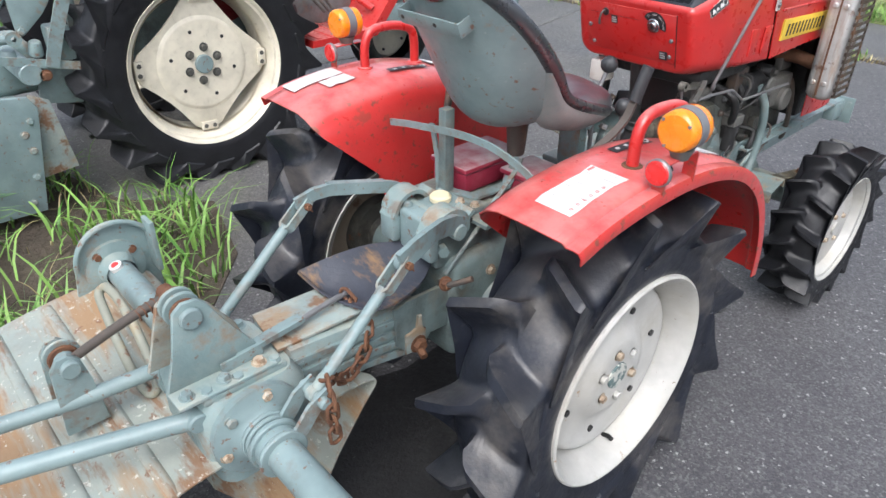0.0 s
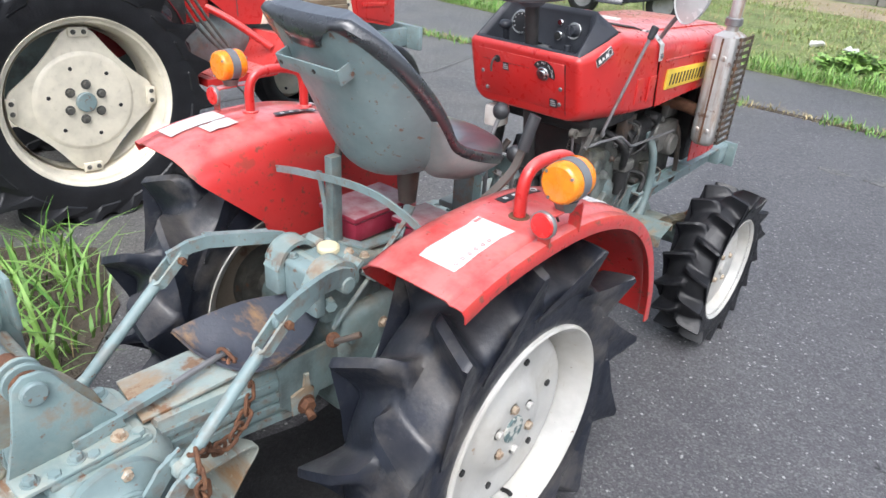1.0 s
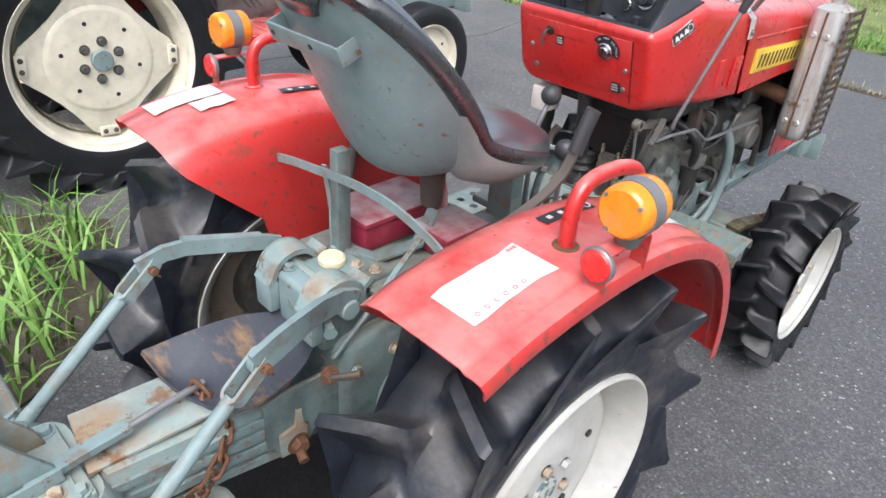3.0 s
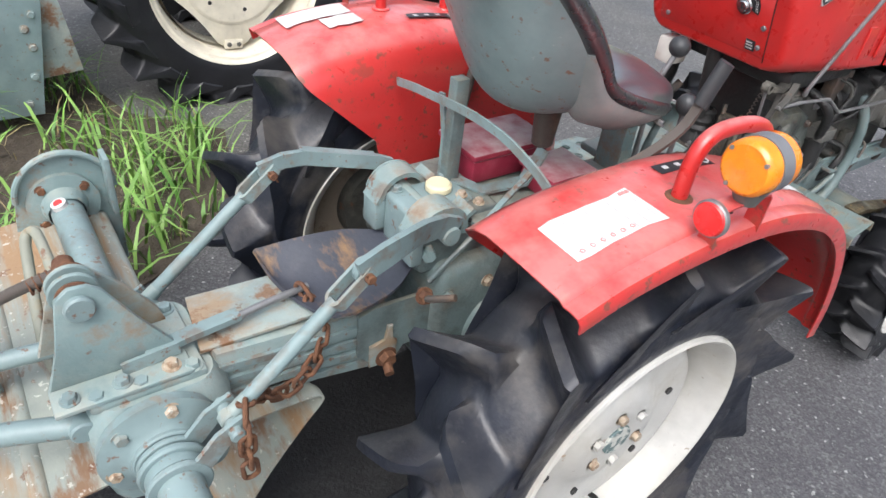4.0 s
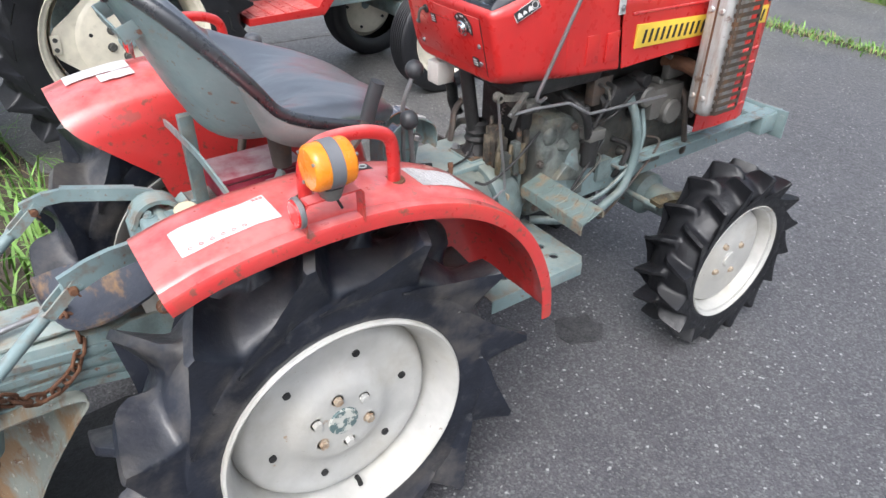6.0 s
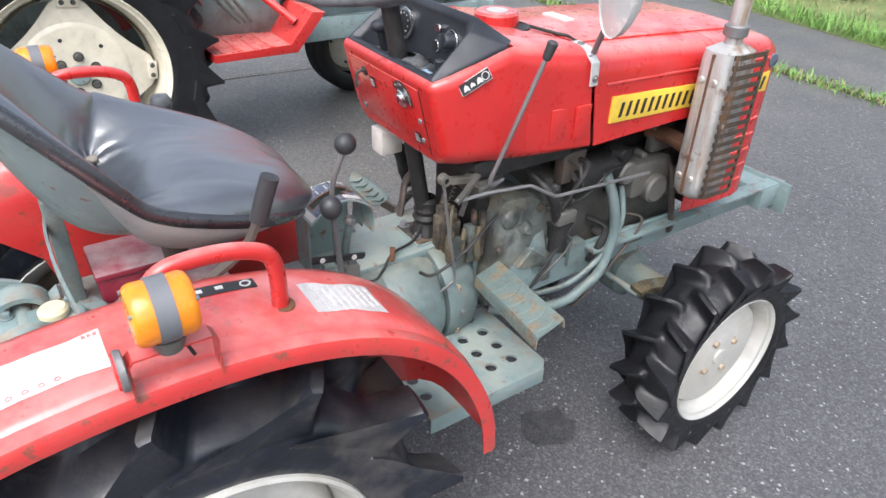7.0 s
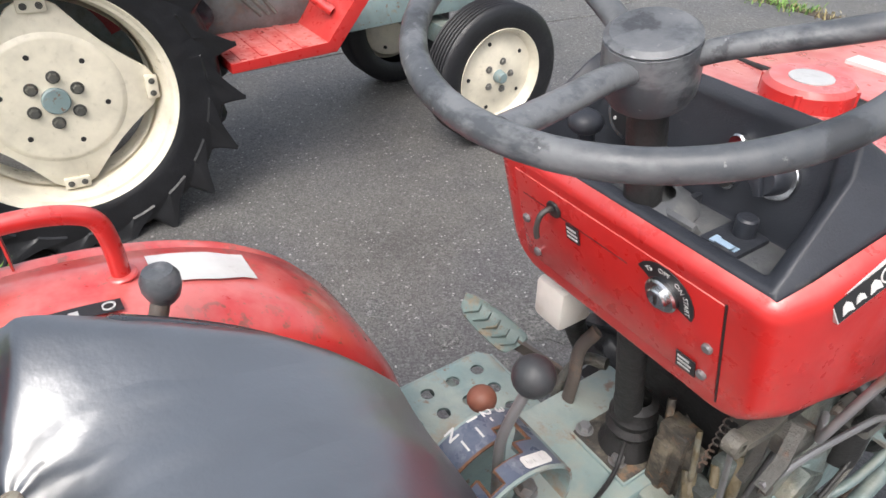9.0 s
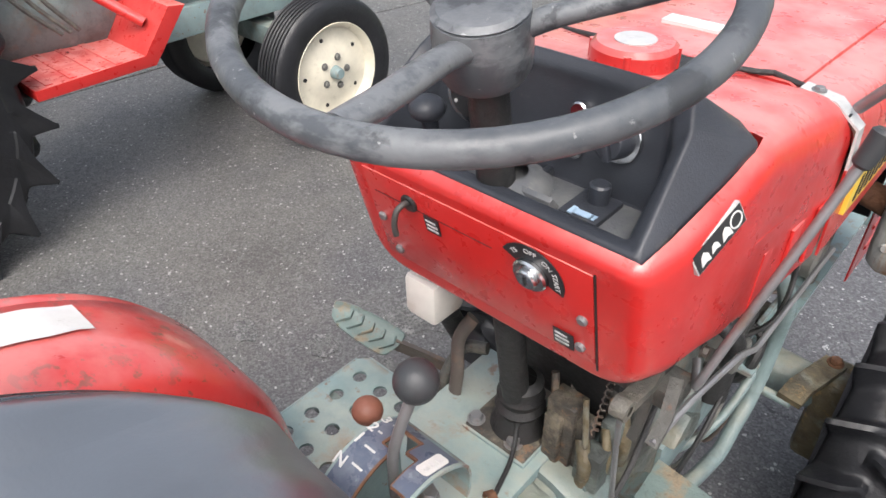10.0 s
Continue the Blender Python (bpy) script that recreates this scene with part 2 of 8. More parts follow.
silver_label = material("silver_label", (0.58, 0.58, 0.57), 0.4, 0.2, layers=[((0.40, 0.40, 0.39), 60, 0.52, 0.62, 0.6)])
black_label = material("black_label", (0.02, 0.02, 0.022), 0.4)
yellow = material("yellow_plate", (0.72, 0.50, 0.06), 0.4, layers=[((0.55, 0.40, 0.10), 30, 0.55, 0.7, 0.4)])
navy = material("blue_grey_plate", (0.085, 0.102, 0.145), 0.28, layers=[((0.15, 0.165, 0.20), 30, 0.48, 0.66, 0.7), ((0.24, 0.26, 0.27), 70, 0.62, 0.68, 0.6)])
label_red = material("red_print", (0.55, 0.03, 0.03), 0.5)
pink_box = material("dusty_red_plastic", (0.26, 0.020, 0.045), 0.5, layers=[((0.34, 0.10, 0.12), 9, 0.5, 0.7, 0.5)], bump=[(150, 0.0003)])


def add_dust_or_sheen(m, colour, strength):
    """Settled dust on faces that look up; on the red paints, painted sky sheen."""
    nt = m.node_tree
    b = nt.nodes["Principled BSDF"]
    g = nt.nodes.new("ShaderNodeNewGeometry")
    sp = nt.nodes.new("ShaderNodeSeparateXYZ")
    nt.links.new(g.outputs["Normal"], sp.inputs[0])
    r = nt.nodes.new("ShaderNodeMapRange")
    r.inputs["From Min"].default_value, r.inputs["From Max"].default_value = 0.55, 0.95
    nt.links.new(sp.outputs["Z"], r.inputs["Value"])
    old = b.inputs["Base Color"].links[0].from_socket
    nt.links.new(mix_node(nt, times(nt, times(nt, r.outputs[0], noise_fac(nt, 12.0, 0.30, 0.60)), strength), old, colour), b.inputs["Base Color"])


add_dust_or_sheen(rubber, (0.12, 0.115, 0.108), 0.35)
add_dust_or_sheen(pink_box, (0.46, 0.36, 0.36), 1.0)
# Red tops paled in the colour for sky reflection, with some fading.
add_dust_or_sheen(red, (0.64, 0.24, 0.22), 0.85)
add_dust_or_sheen(red_worn, (0.66, 0.22, 0.20), 0.70)
add_dust_or_sheen(teal_dirty, (0.28, 0.27, 0.21), 0.55)
add_dust_or_sheen(teal_rusty, (0.36, 0.37, 0.31), 0.45)
white_plastic = material("yellowed_white_plastic", (0.62, 0.60, 0.55), 0.45, layers=[((0.45, 0.40, 0.33), 20, 0.55, 0.7, 0.5)])
cap_cream = material("cream_cap", (0.66, 0.60, 0.40), 0.5, layers=[((0.5, 0.45, 0.33), 40, 0.55, 0.7, 0.5)])
band_grey = material("grey_band", (0.15, 0.155, 0.17), 0.5)
wood = material("weathered_slats", (0.17, 0.12, 0.075), 0.8, layers=[((0.28, 0.22, 0.15), 10, 0.45, 0.65, 0.7, (1, 1, 9))], bump=[(60, 0.001)])
concrete = material("old_concrete", (0.21, 0.20, 0.178), 0.9, layers=[((0.15, 0.15, 0.12), 3, 0.45, 0.7, 0.7), ((0.27, 0.26, 0.23), 8, 0.5, 0.7, 0.6)], bump=[(60, 0.002)])
soil = material("dark_soil", (0.07, 0.055, 0.04), 0.95, layers=[((0.13, 0.11, 0.08), 12, 0.5, 0.7, 0.7)], bump=[(40, 0.01)])


def glow_plastic(name, colour, rough=0.25):
    m = material(name, colour, rough, coat=0.5, tone=0.08, tone_scale=40)
    b = m.node_tree.nodes["Principled BSDF"]
    b.inputs["Subsurface Weight"].default_value = 0.4
    b.inputs["Subsurface Radius"].default_value = (0.02, 0.008, 0.002)
    b.inputs["Subsurface Scale"].default_value = 0.5
    return m


amber = glow_plastic("amber_lens", (0.84, 0.255, 0.008))
red_lens = glow_plastic("red_lens", (0.66, 0.02, 0.02))
mirror_glass = material("mirror_shell", (0.60, 0.61, 0.60), 0.22, 0.2, layers=[((0.45, 0.45, 0.43), 12, 0.5, 0.7, 0.6)], coat=0.3)


def stones(nt, scale, lo, hi):
    """Single grains: each cell has a chance value; 1 where it lies between lo and hi and above."""
    tc = nt.nodes.new("ShaderNodeTexCoord")
    vo = nt.nodes.new("ShaderNodeTexVoronoi")
    vo.inputs["Scale"].default_value = scale
    nt.links.new(tc.outputs["Object"], vo.inputs["Vector"])
    sp = nt.nodes.new("ShaderNodeSeparateColor")
    nt.links.new(vo.outputs["Color"], sp.inputs[0])
    r = nt.nodes.new("ShaderNodeMapRange")
    r.inputs["From Min"].default_value, r.inputs["From Max"].default_value = lo, hi
    nt.links.new(sp.outputs[0], r.inputs["Value"])
    return r.outputs[0], vo.outputs["Distance"]


def asphalt_material():
    m = material("worn_asphalt", (0.088, 0.087, 0.094), 0.5, layers=[((0.138, 0.137, 0.142), 0.9, 0.4, 0.65, 0.6), ((0.075, 0.075, 0.079), 2.3, 0.52, 0.70, 0.5), ((0.15, 0.148, 0.146), 7, 0.55, 0.70, 0.4)], bump=[(45, 0.0015)], tone=0.15, tone_scale=0.7, cracks=0.9)
    nt = m.node_tree
    b = nt.nodes["Principled BSDF"]
    base = b.inputs["Base Color"].links[0].from_socket
    # the older, browner half of the yard
    tc = nt.nodes.new("ShaderNodeTexCoord")
    sp = nt.nodes.new("ShaderNodeSeparateXYZ")
    nt.links.new(tc.outputs["Object"], sp.inputs[0])
    r = nt.nodes.new("ShaderNodeMapRange")
    r.inputs["From Min"].default_value, r.inputs["From Max"].default_value = -0.2, -1.3
    nt.links.new(sp.outputs["X"], r.inputs["Value"])
    brown = mix_node(nt, noise_fac(nt, 3.0, 0.45, 0.65), (0.150, 0.145, 0.134), (0.108, 0.104, 0.096))
    base = mix_node(nt, times(nt, times(nt, r.outputs[0], noise_fac(nt, 1.6, 0.30, 0.55)), 0.9), base, brown)
    fine, _ = stones(nt, 190.0, 0.15, 0.85)
    dark = mix_node(nt, 0.55, base, (0.022, 0.022, 0.024))
    base = mix_node(nt, fine, dark, base)
    mid, dist = stones(nt, 150.0, 0.70, 0.95)
    base = mix_node(nt, times(nt, mid, 0.40), base, (0.23, 0.23, 0.227))
    rare, _ = stones(nt, 140.0, 0.982, 0.992)
    base = mix_node(nt, times(nt, rare, 0.5), base, (0.60, 0.60, 0.57))
    nt.links.new(base, b.inputs["Base Color"])
    bn = nt.nodes.new("ShaderNodeBump")
    bn.inputs["Distance"].default_value = 0.0013
    nt.links.new(dist, bn.inputs["Height"])
    nt.links.new(b.inputs["Normal"].links[0].from_socket, bn.inputs["Normal"])
    nt.links.new(bn.outputs[0], b.inputs["Normal"])
    return m


asphalt = asphalt_material()
faint_oil = material("faint_oil_on_asphalt", (0.055, 0.055, 0.057), 0.5, layers=[((0.085, 0.085, 0.088), 12, 0.45, 0.65, 0.8), ((0.02, 0.02, 0.02), 120, 0.46, 0.56, 0.7), ((0.20, 0.20, 0.19), 60, 0.66, 0.70, 0.6)], bump=[(110, 0.0015)])
# Near-black asphalt: the shade and wet under the tractor put into its colour.
stained = material("shaded_wet_asphalt", (0.018, 0.018, 0.019), 0.5, layers=[((0.04, 0.04, 0.04), 2.5, 0.5, 0.7, 0.6), ((0.008, 0.008, 0.008), 120, 0.46, 0.56, 0.8), ((0.20, 0.20, 0.19), 60, 0.68, 0.70, 0.6)], bump=[(110, 0.0015)])


def leaf_material(name, c1, c2):
    m = bpy.data.materials.new(name)
    m.use_nodes = True
    nt = m.node_tree
    b = nt.nodes["Principled BSDF"]
    g = nt.nodes.new("ShaderNodeNewGeometry")
    nt.links.new(mix_node(nt, g.outputs["Random Per Island"], c1, c2), b.inputs["Base Color"])
    b.inputs["Roughness"].default_value = 0.5
    b.inputs["Subsurface Weight"].default_value = 0.15
    b.inputs["Subsurface Radius"].default_value = (0.01, 0.02, 0.005)
    return m


grass_green = leaf_material("grass_blades", (0.075, 0.19, 0.028), (0.25, 0.42, 0.10))
meadow_green = leaf_material("meadow_blades", (0.17, 0.235, 0.060), (0.31, 0.37, 0.13))
bush_green = leaf_material("bush_leaves", (0.12, 0.24, 0.045), (0.30, 0.46, 0.13))
grass_dry = leaf_material("dry_grass_blades", (0.22, 0.17, 0.075), (0.42, 0.36, 0.18))
field_green = material("field_turf", (0.17, 0.22, 0.075), 0.9, layers=[((0.27, 0.30, 0.12), 0.8, 0.42, 0.65, 0.7), ((0.26, 0.20, 0.11), 0.35, 0.55, 0.7, 0.7), ((0.08, 0.13, 0.035), 6, 0.5, 0.7, 0.5)], bump=[(14, 0.06)], tone=0.25, tone_scale=2.0)


# ---- mesh tools ----
def part(name, bm, mat, parent=None, label="", smooth=40):
    """Links a bmesh as one mesh object under a thing or a part."""
    me = bpy.data.meshes.new(name)
    bmesh.ops.recalc_face_normals(bm, faces=bm.faces[:])
    bm.to_mesh(me)
    bm.free()
    me.materials.append(mat)
    if smooth:
        me.polygons.foreach_set("use_smooth", [True] * len(me.polygons))
        me.set_sharp_from_angle(angle=radians(smooth))
    ob = new(name, me)
    if parent:
        ob.parent = parent
    if label:
        ob["label"] = label
    return ob


def thing(name, label, category, group="", kind="", at=(0, 0, 0)):
    ob = new(name)
    ob.empty_display_size = 0.1
    ob.location = at
    return tagged(ob, label, category, group, kind)


def B():
    return bmesh.new()


def box(bm, x0, x1, y0, y1, z0, z1, bev=0.0, m=None, seg=2):
    """A box between two corners, with rounded edges."""
    r = bmesh.ops.create_cube(bm, size=1.0)
    vs = r["verts"]
    bmesh.ops.scale(bm, vec=(x1 - x0, y1 - y0, z1 - z0), verts=vs)
    bmesh.ops.translate(bm, vec=((x0 + x1) / 2, (y0 + y1) / 2, (z0 + z1) / 2), verts=vs)
    if bev:
        es = {ed for v in vs for ed in v.link_edges}
        out = bmesh.ops.bevel(bm, geom=list(es), offset=bev, segments=seg, profile=0.5, affect="EDGES")
        vs = list({v for f in out["faces"] for v in f.verts} | {v for v in vs if v.is_valid})
    if m:
        bmesh.ops.transform(bm, matrix=m, verts=[v for v in vs if v.is_valid])
    return bm


def frame_of(d):
    d = Vector(d).normalized()
    up = Vector((0, 0, 1)) if abs(d.z) < 0.9 else Vector((0, 1, 0))
    s = d.cross(up).normalized()
    return d, s, s.cross(d)


def loft(bm, rings, caps=True, closed=False):
    """Joins rings of equal length into a skin."""
    rows = [[bm.verts.new(p) for p in ring] for ring in rings]
    n = len(rows[0])
    last = len(rows) if closed else len(rows) - 1
    for i in range(last):
        p, q = rows[i], rows[(i + 1) % len(rows)]
        for k in range(n):
            try:
                bm.faces.new((p[k], p[(k + 1) % n], q[(k + 1) % n], q[k]))
            except ValueError:
                pass
    if caps and not closed:
        for row in (rows[0], rows[-1]):
            try:
                bm.faces.new(row)
            except ValueError:
                pass
    return bm


def cyl(bm, p0, p1, r0, r1=None, n=20, bev=0.0):
    """A cylinder or cone from p0 to p1, its rims softly chamfered."""
    p0, p1 = Vector(p0), Vector(p1)
    r1 = r0 if r1 is None else r1
    d, s, u = frame_of(p1 - p0)
    stops = [(p0, r0), (p1, r1)]
    if bev:
        stops = [(p0, r0 - bev), (p0 + d * bev, r0), (p1 - d * bev, r1), (p1, r1 - bev)]
    return loft(bm, [[p + (s * math.cos(t) + u * math.sin(t)) * r for t in [2 * math.pi * k / n for k in range(n)]] for p, r in stops])


def smooth_path(pts, steps=6, closed=False):
    """A Catmull-Rom curve through the points."""
    P = [Vector(p) for p in pts]
    if len(P) < 3 and not closed:
        return P
    out, n = [], len(P)
    for i in range(n if closed else n - 1):
        a0 = P[(i - 1) % n] if closed or i else P[0] * 2 - P[1]
        b0, c0 = P[i], P[(i + 1) % n]
        d0 = P[(i + 2) % n] if closed or i + 2 < n else P[-1] * 2 - P[-2]
        for k in range(steps):
            t = k / steps
            out.append(0.5 * (2 * b0 + (c0 - a0) * t + (2 * a0 - 5 * b0 + 4 * c0 - d0) * t * t + (3 * b0 - a0 - 3 * c0 + d0) * t ** 3))
    if not closed:
        out.append(P[-1])
    return out


def tube(bm, pts, r, n=12, steps=6, closed=False, smooth=True, flat=None):
    """A round bar along a curve. flat: the second radius, for an oval or strap section."""
    P = smooth_path(pts, steps, closed) if smooth else [Vector(p) for p in pts]
    rings, side = [], None
    m = len(P)
    for i, p in enumerate(P):
        d = (P[(i + 1) % m] - P[i - 1]) if closed or 0 < i < m - 1 else (P[1] - P[0] if i == 0 else P[-1] - P[-2])
        d = d.normalized()
        if side is None:
            _, side, up = frame_of(d)
        side = (side - d * side.dot(d)).normalized()
        up = side.cross(d)
        rings.append([p + side * math.cos(t) * r + up * math.sin(t) * (flat or r) for t in [2 * math.pi * k / n for k in range(n)]])
    return loft(bm, rings, closed=closed)


def strap(bm, pts, w, th, side=(1, 0, 0), smooth=False, steps=6):
    """A flat bar along a line of points: w across `side`, th thick."""
    P = smooth_path(pts, steps) if smooth else [Vector(p) for p in pts]
    sd = Vector(side).normalized()
    rings = []
    for i, p in enumerate(P):
        d = (P[min(i + 1, len(P) - 1)] - P[max(i - 1, 0)]).normalized()
        s = (sd - d * sd.dot(d)).normalized()
        u = s.cross(d)
        rings.append([p + s * a1 * w / 2 + u * b1 * th / 2 for a1, b1 in ((-1, -1), (1, -1), (1, 1), (-1, 1))])
    return loft(bm, rings)


def slab(bm, outline, axis, lo, hi, bev=0.0):
    """A plate: an outline of 2D points pulled along an axis from lo to hi. Axis x: (y, z); y: (x, z); z: (x, y)."""
    def put(p, h):
        return {"x": (h, p[0], p[1]), "y": (p[0], h, p[1]), "z": (p[0], p[1], h)}[axis]
    vs0 = [bm.verts.new(put(p, lo)) for p in outline]
    vs1 = [bm.verts.new(put(p, hi)) for p in outline]
    n = len(outline)
    fs = [bm.faces.new(vs0), bm.faces.new(vs1[::-1])]
    fs += [bm.faces.new((vs0[k], vs1[k], vs1[(k + 1) % n], vs0[(k + 1) % n])) for k in range(n)]
    if bev:
        es = {ed for f in fs[:2] for ed in f.edges}
        bmesh.ops.bevel(bm, geom=list(es), offset=bev, segments=2, profile=0.5, affect="EDGES")
    return bm


def lathe(bm, profile, centre=(0, 0, 0), axis="x", n=48):
    """Turns (along, radius) pairs round an axis."""
    rings = []
    for h, r in profile:
        ring = []
        for k in range(n):
            t = 2 * math.pi * k / n
            p = {"x": (h, r * math.cos(t), r * math.sin(t)), "y": (r * math.cos(t), h, r * math.sin(t)), "z": (r * math.cos(t), r * math.sin(t), h)}[axis]
            ring.append(Vector(p) + Vector(centre))
        rings.append(ring)
    return loft(bm, rings, caps=False)


def grid_skin(bm, rows, thick=None):
    """A skin over rows of points; with thick, a second layer along the normals and a closed edge."""
    vs = [[bm.verts.new(p) for p in row] for row in rows]
    fs = []
    for i in range(len(vs) - 1):
        for k in range(len(vs[0]) - 1):
            fs.append(bm.faces.new((vs[i][k], vs[i][k + 1], vs[i + 1][k + 1], vs[i + 1][k])))
    if thick:
        bm.normal_update()
        bmesh.ops.solidify(bm, geom=fs, thickness=thick)
    return bm


def ball(bm, c, r, n=14, squash=(1, 1, 1)):
    m = Matrix.Translation(c) @ Matrix.Diagonal((*squash, 1))
    bmesh.ops.create_uvsphere(bm, u_segments=n + 4, v_segments=n, radius=r, matrix=m)
    return bm


def hexbolt(bm, p, d, r=0.009, h=0.008, washer=True):
    p = Vector(p)
    d, s, u = frame_of(d)
    if washer:
        cyl(bm, p, p + d * 0.002, r * 1.35, n=14)
    t0 = 0.3
    loft(bm, [[p + d * hh + (s * math.cos(t) + u * math.sin(t)) * rr for t in [t0 + k * math.pi / 3 for k in range(6)]] for hh, rr in ((0.001, r), (h * 0.8, r), (h, r * 0.85))])
    return bm


def lettering(name, text, size, mat, parent, m, depth=0.0006, bold=0.0):
    """Raised words in the built-in letters, as a mesh."""
    cu = bpy.data.curves.new(name, "FONT")
    cu.body, cu.size, cu.extrude, cu.align_x, cu.align_y = text, size, depth, "CENTER", "CENTER"
    cu.offset = bold
    tmp = bpy.data.objects.new(name, cu)
    scene.collection.objects.link(tmp)
    me = bpy.data.meshes.new_from_object(tmp.evaluated_get(bpy.context.evaluated_depsgraph_get()))
    bpy.data.objects.remove(tmp)
    me.materials.clear()
    me.materials.append(mat)
    ob = new(name, me)
    ob.parent = parent
    ob.matrix_basis = m
    return ob


def basis(origin, xdir, ydir):
    """A pose whose own x and y run along the given directions."""
    x = Vector(xdir).normalized()
    z = x.cross(Vector(ydir)).normalized()
    y = z.cross(x)
    return Matrix.Translation(origin) @ Matrix((x, y, z)).transposed().to_4x4()


def bars(bm, m, rows, w, h, seed=1):
    """Print that cannot be read: rows of short bars on a label whose pose is m, w by h."""
    rnd = random.Random(seed)
    for k in range(rows):
        yy = h * (0.5 - (k + 0.5) / rows)
        x = -w / 2
        while x < w / 2 - 0.006:
            ln = min(rnd.uniform(0.005, 0.02), w / 2 - x)
            box(bm, x, x + ln, yy - h / rows * 0.22, yy + h / rows * 0.22, 0.0002, 0.0009, 0, m)
            x += ln + rnd.uniform(0.002, 0.006)
    return bm


# ---- wheels ----
def tyre_mesh(bm, R, base, bead, half, low, tipx, lugs, phase, ground, side=1, sweep=8.7):
    """A farm tyre round the x axis at the origin: one skin whose lugs rise out of the carcass in hollow curves.
    R: over the lugs; low: the radius at which a lug's end face meets the side wall; tipx: how far out the lug's tip stands; phase: a lug's inner end, in degrees from the front;
    ground: how far below the hub the ground lies. Each row: carcass x, radius; lug top x, radius; sweep back; crown width; length of the front and of the rear hollow."""
    pitch = 360.0 / lugs
    k = pitch / 32.7

    def broad(g):
        """How wide the end face is, g from the tip down to its foot."""
        tab = ((0.0, 2.4), (0.30, 3.6), (0.55, 5.5), (0.70, 8.5), (0.82, 13.0), (0.92, 17.0), (1.0, 18.5), (1.1, 18.5))
        for (g0, w0), (g1, w1) in zip(tab, tab[1:]):
            if g <= g1:
                return w0 + (w1 - w0) * (g - g0) / (g1 - g0)

    rows = []
    for f in (0.0, 0.08, 0.16, 0.26, 0.38, 0.50, 0.62, 0.74, 0.84, 0.92):
        rows.append((f * half, base + 0.003 - 0.032 * f ** 2.4, f * tipx, R * (0.968 + 0.032 * min(1.0, f / 0.25)) - 0.003 * f ** 4, sweep * k * f, 3.0 * k, (4.5 + 0.8 * f) * k, (6.0 + 1.0 * f) * k, min(1.0, f / 0.26)))
    rows.append((half * 0.955, base - 0.030, tipx - 0.004, R - 0.003, sweep * k * 0.97, 2.6 * k, 5.2 * k, 6.8 * k, 1.0))
    rows.append((half * 0.97, base - 0.034, tipx, R - 0.006, sweep * k, 2.2 * k, 4.6 * k, 6.0 * k, 1.0))
    for g in (0.05, 0.12, 0.22, 0.34, 0.46, 0.58, 0.70, 0.82, 0.92, 1.0):
        rows.append((half * (0.972 + 0.028 * g), base - 0.035 + (low + 0.001 - base + 0.035) * g, tipx + (half * 1.050 - tipx) * g ** 0.8, R - 0.010 + (low - R + 0.010) * g, (sweep + 15.0 * g) * k, broad(g) * k, (4.6 - 3.9 * g ** 0.3) * k, (6.0 - 5.2 * g ** 0.3) * k, 1.0))
    rows.append((half, low - 0.006, half, low - 0.006, (sweep + 15.0) * k, 18.5 * k, 0.8 * k, 0.8 * k, 1.0))
    for x, r in ((half * 0.995, low * 0.62 + bead * 0.38), (half * 0.975, low * 0.35 + bead * 0.65), (half * 0.93, bead + 0.008), (half * 0.86, bead), (half * 0.80, bead - 0.004)):
        rows.append((x, r, x, r, (sweep + 15.0) * k, 18.5 * k, 0.8 * k, 0.8 * k, 1.0))
    # stations round one lug: up the front hollow, over the crown, down the rear hollow, along the floor
    marks = ((-1.0, 0), (-0.72, 0), (-0.45, 0), (-0.22, 0), (-0.08, 0), (0, 0), (0, 0.5), (0, 1), (1.06, 2), (1.20, 2), (1.40, 2), (1.65, 2), (2.0, 2), (0.2, 3), (0.4, 3), (0.6, 3), (0.8, 3), (0.93, 3))
    cols = len(marks) - len(marks) % 2

    def station(m, w, lf, lr, own):
        v, kind = marks[m]
        if kind == 0:
            d = v * lf
        elif kind in (0.5, 1):
            d = w * kind
        elif kind == 2:
            d = w + (v - 1.0) * lr
        else:
            d = w + lr + v * (pitch - lf - w - lr)
        even = (m - 5) * pitch / cols
        return even + (d - even) * own

    def rise(d, w, lf, lr):
        d = (d + lf + 1e-6) % pitch - lf
        if d < 0:
            return max(0.0, 1 + d / lf) ** 1.9
        if d <= w + 1e-6:
            return 1.0
        return max(0.0, 1 - (d - w) / lr) ** 2.1

    skin = []
    for hand, start in ((-1, len(rows) - 1), (1, 1)):
        order = range(start, -1, -1) if hand < 0 else range(start, len(rows))
        for i in order:
            cx, cr, tx, tr, delta, w, lf, lr, own = rows[i]
            ring = []
            for lug in range(lugs):
                for m in range(cols):
                    # the far row stands half a pitch on, so its stations start half a lug later
                    if hand > 0:
                        d = station(m, w, lf, lr, own)
                        turn = 0.0
                    else:
                        d = station((m + cols // 2) % cols, w, lf, lr, own)
                        turn = -0.5 * pitch if m < cols - cols // 2 else 0.5 * pitch
                    h = rise(d, w, lf, lr)
                    if i < 3:
                        h = max(h * (0.80, 0.92, 1.0)[i], rise(d + 0.5 * pitch, w, lf, lr) * (0.80, 0.45, 0.0)[i])
                    x, r = cx + (tx - cx) * h, cr + (tr - cr) * h
                    t = radians(phase + lug * pitch + d + turn + delta)
                    ring.append((x * hand * side, r * math.cos(t), r * math.sin(t)))
            skin.append(ring)
    loft(bm, skin, caps=False)
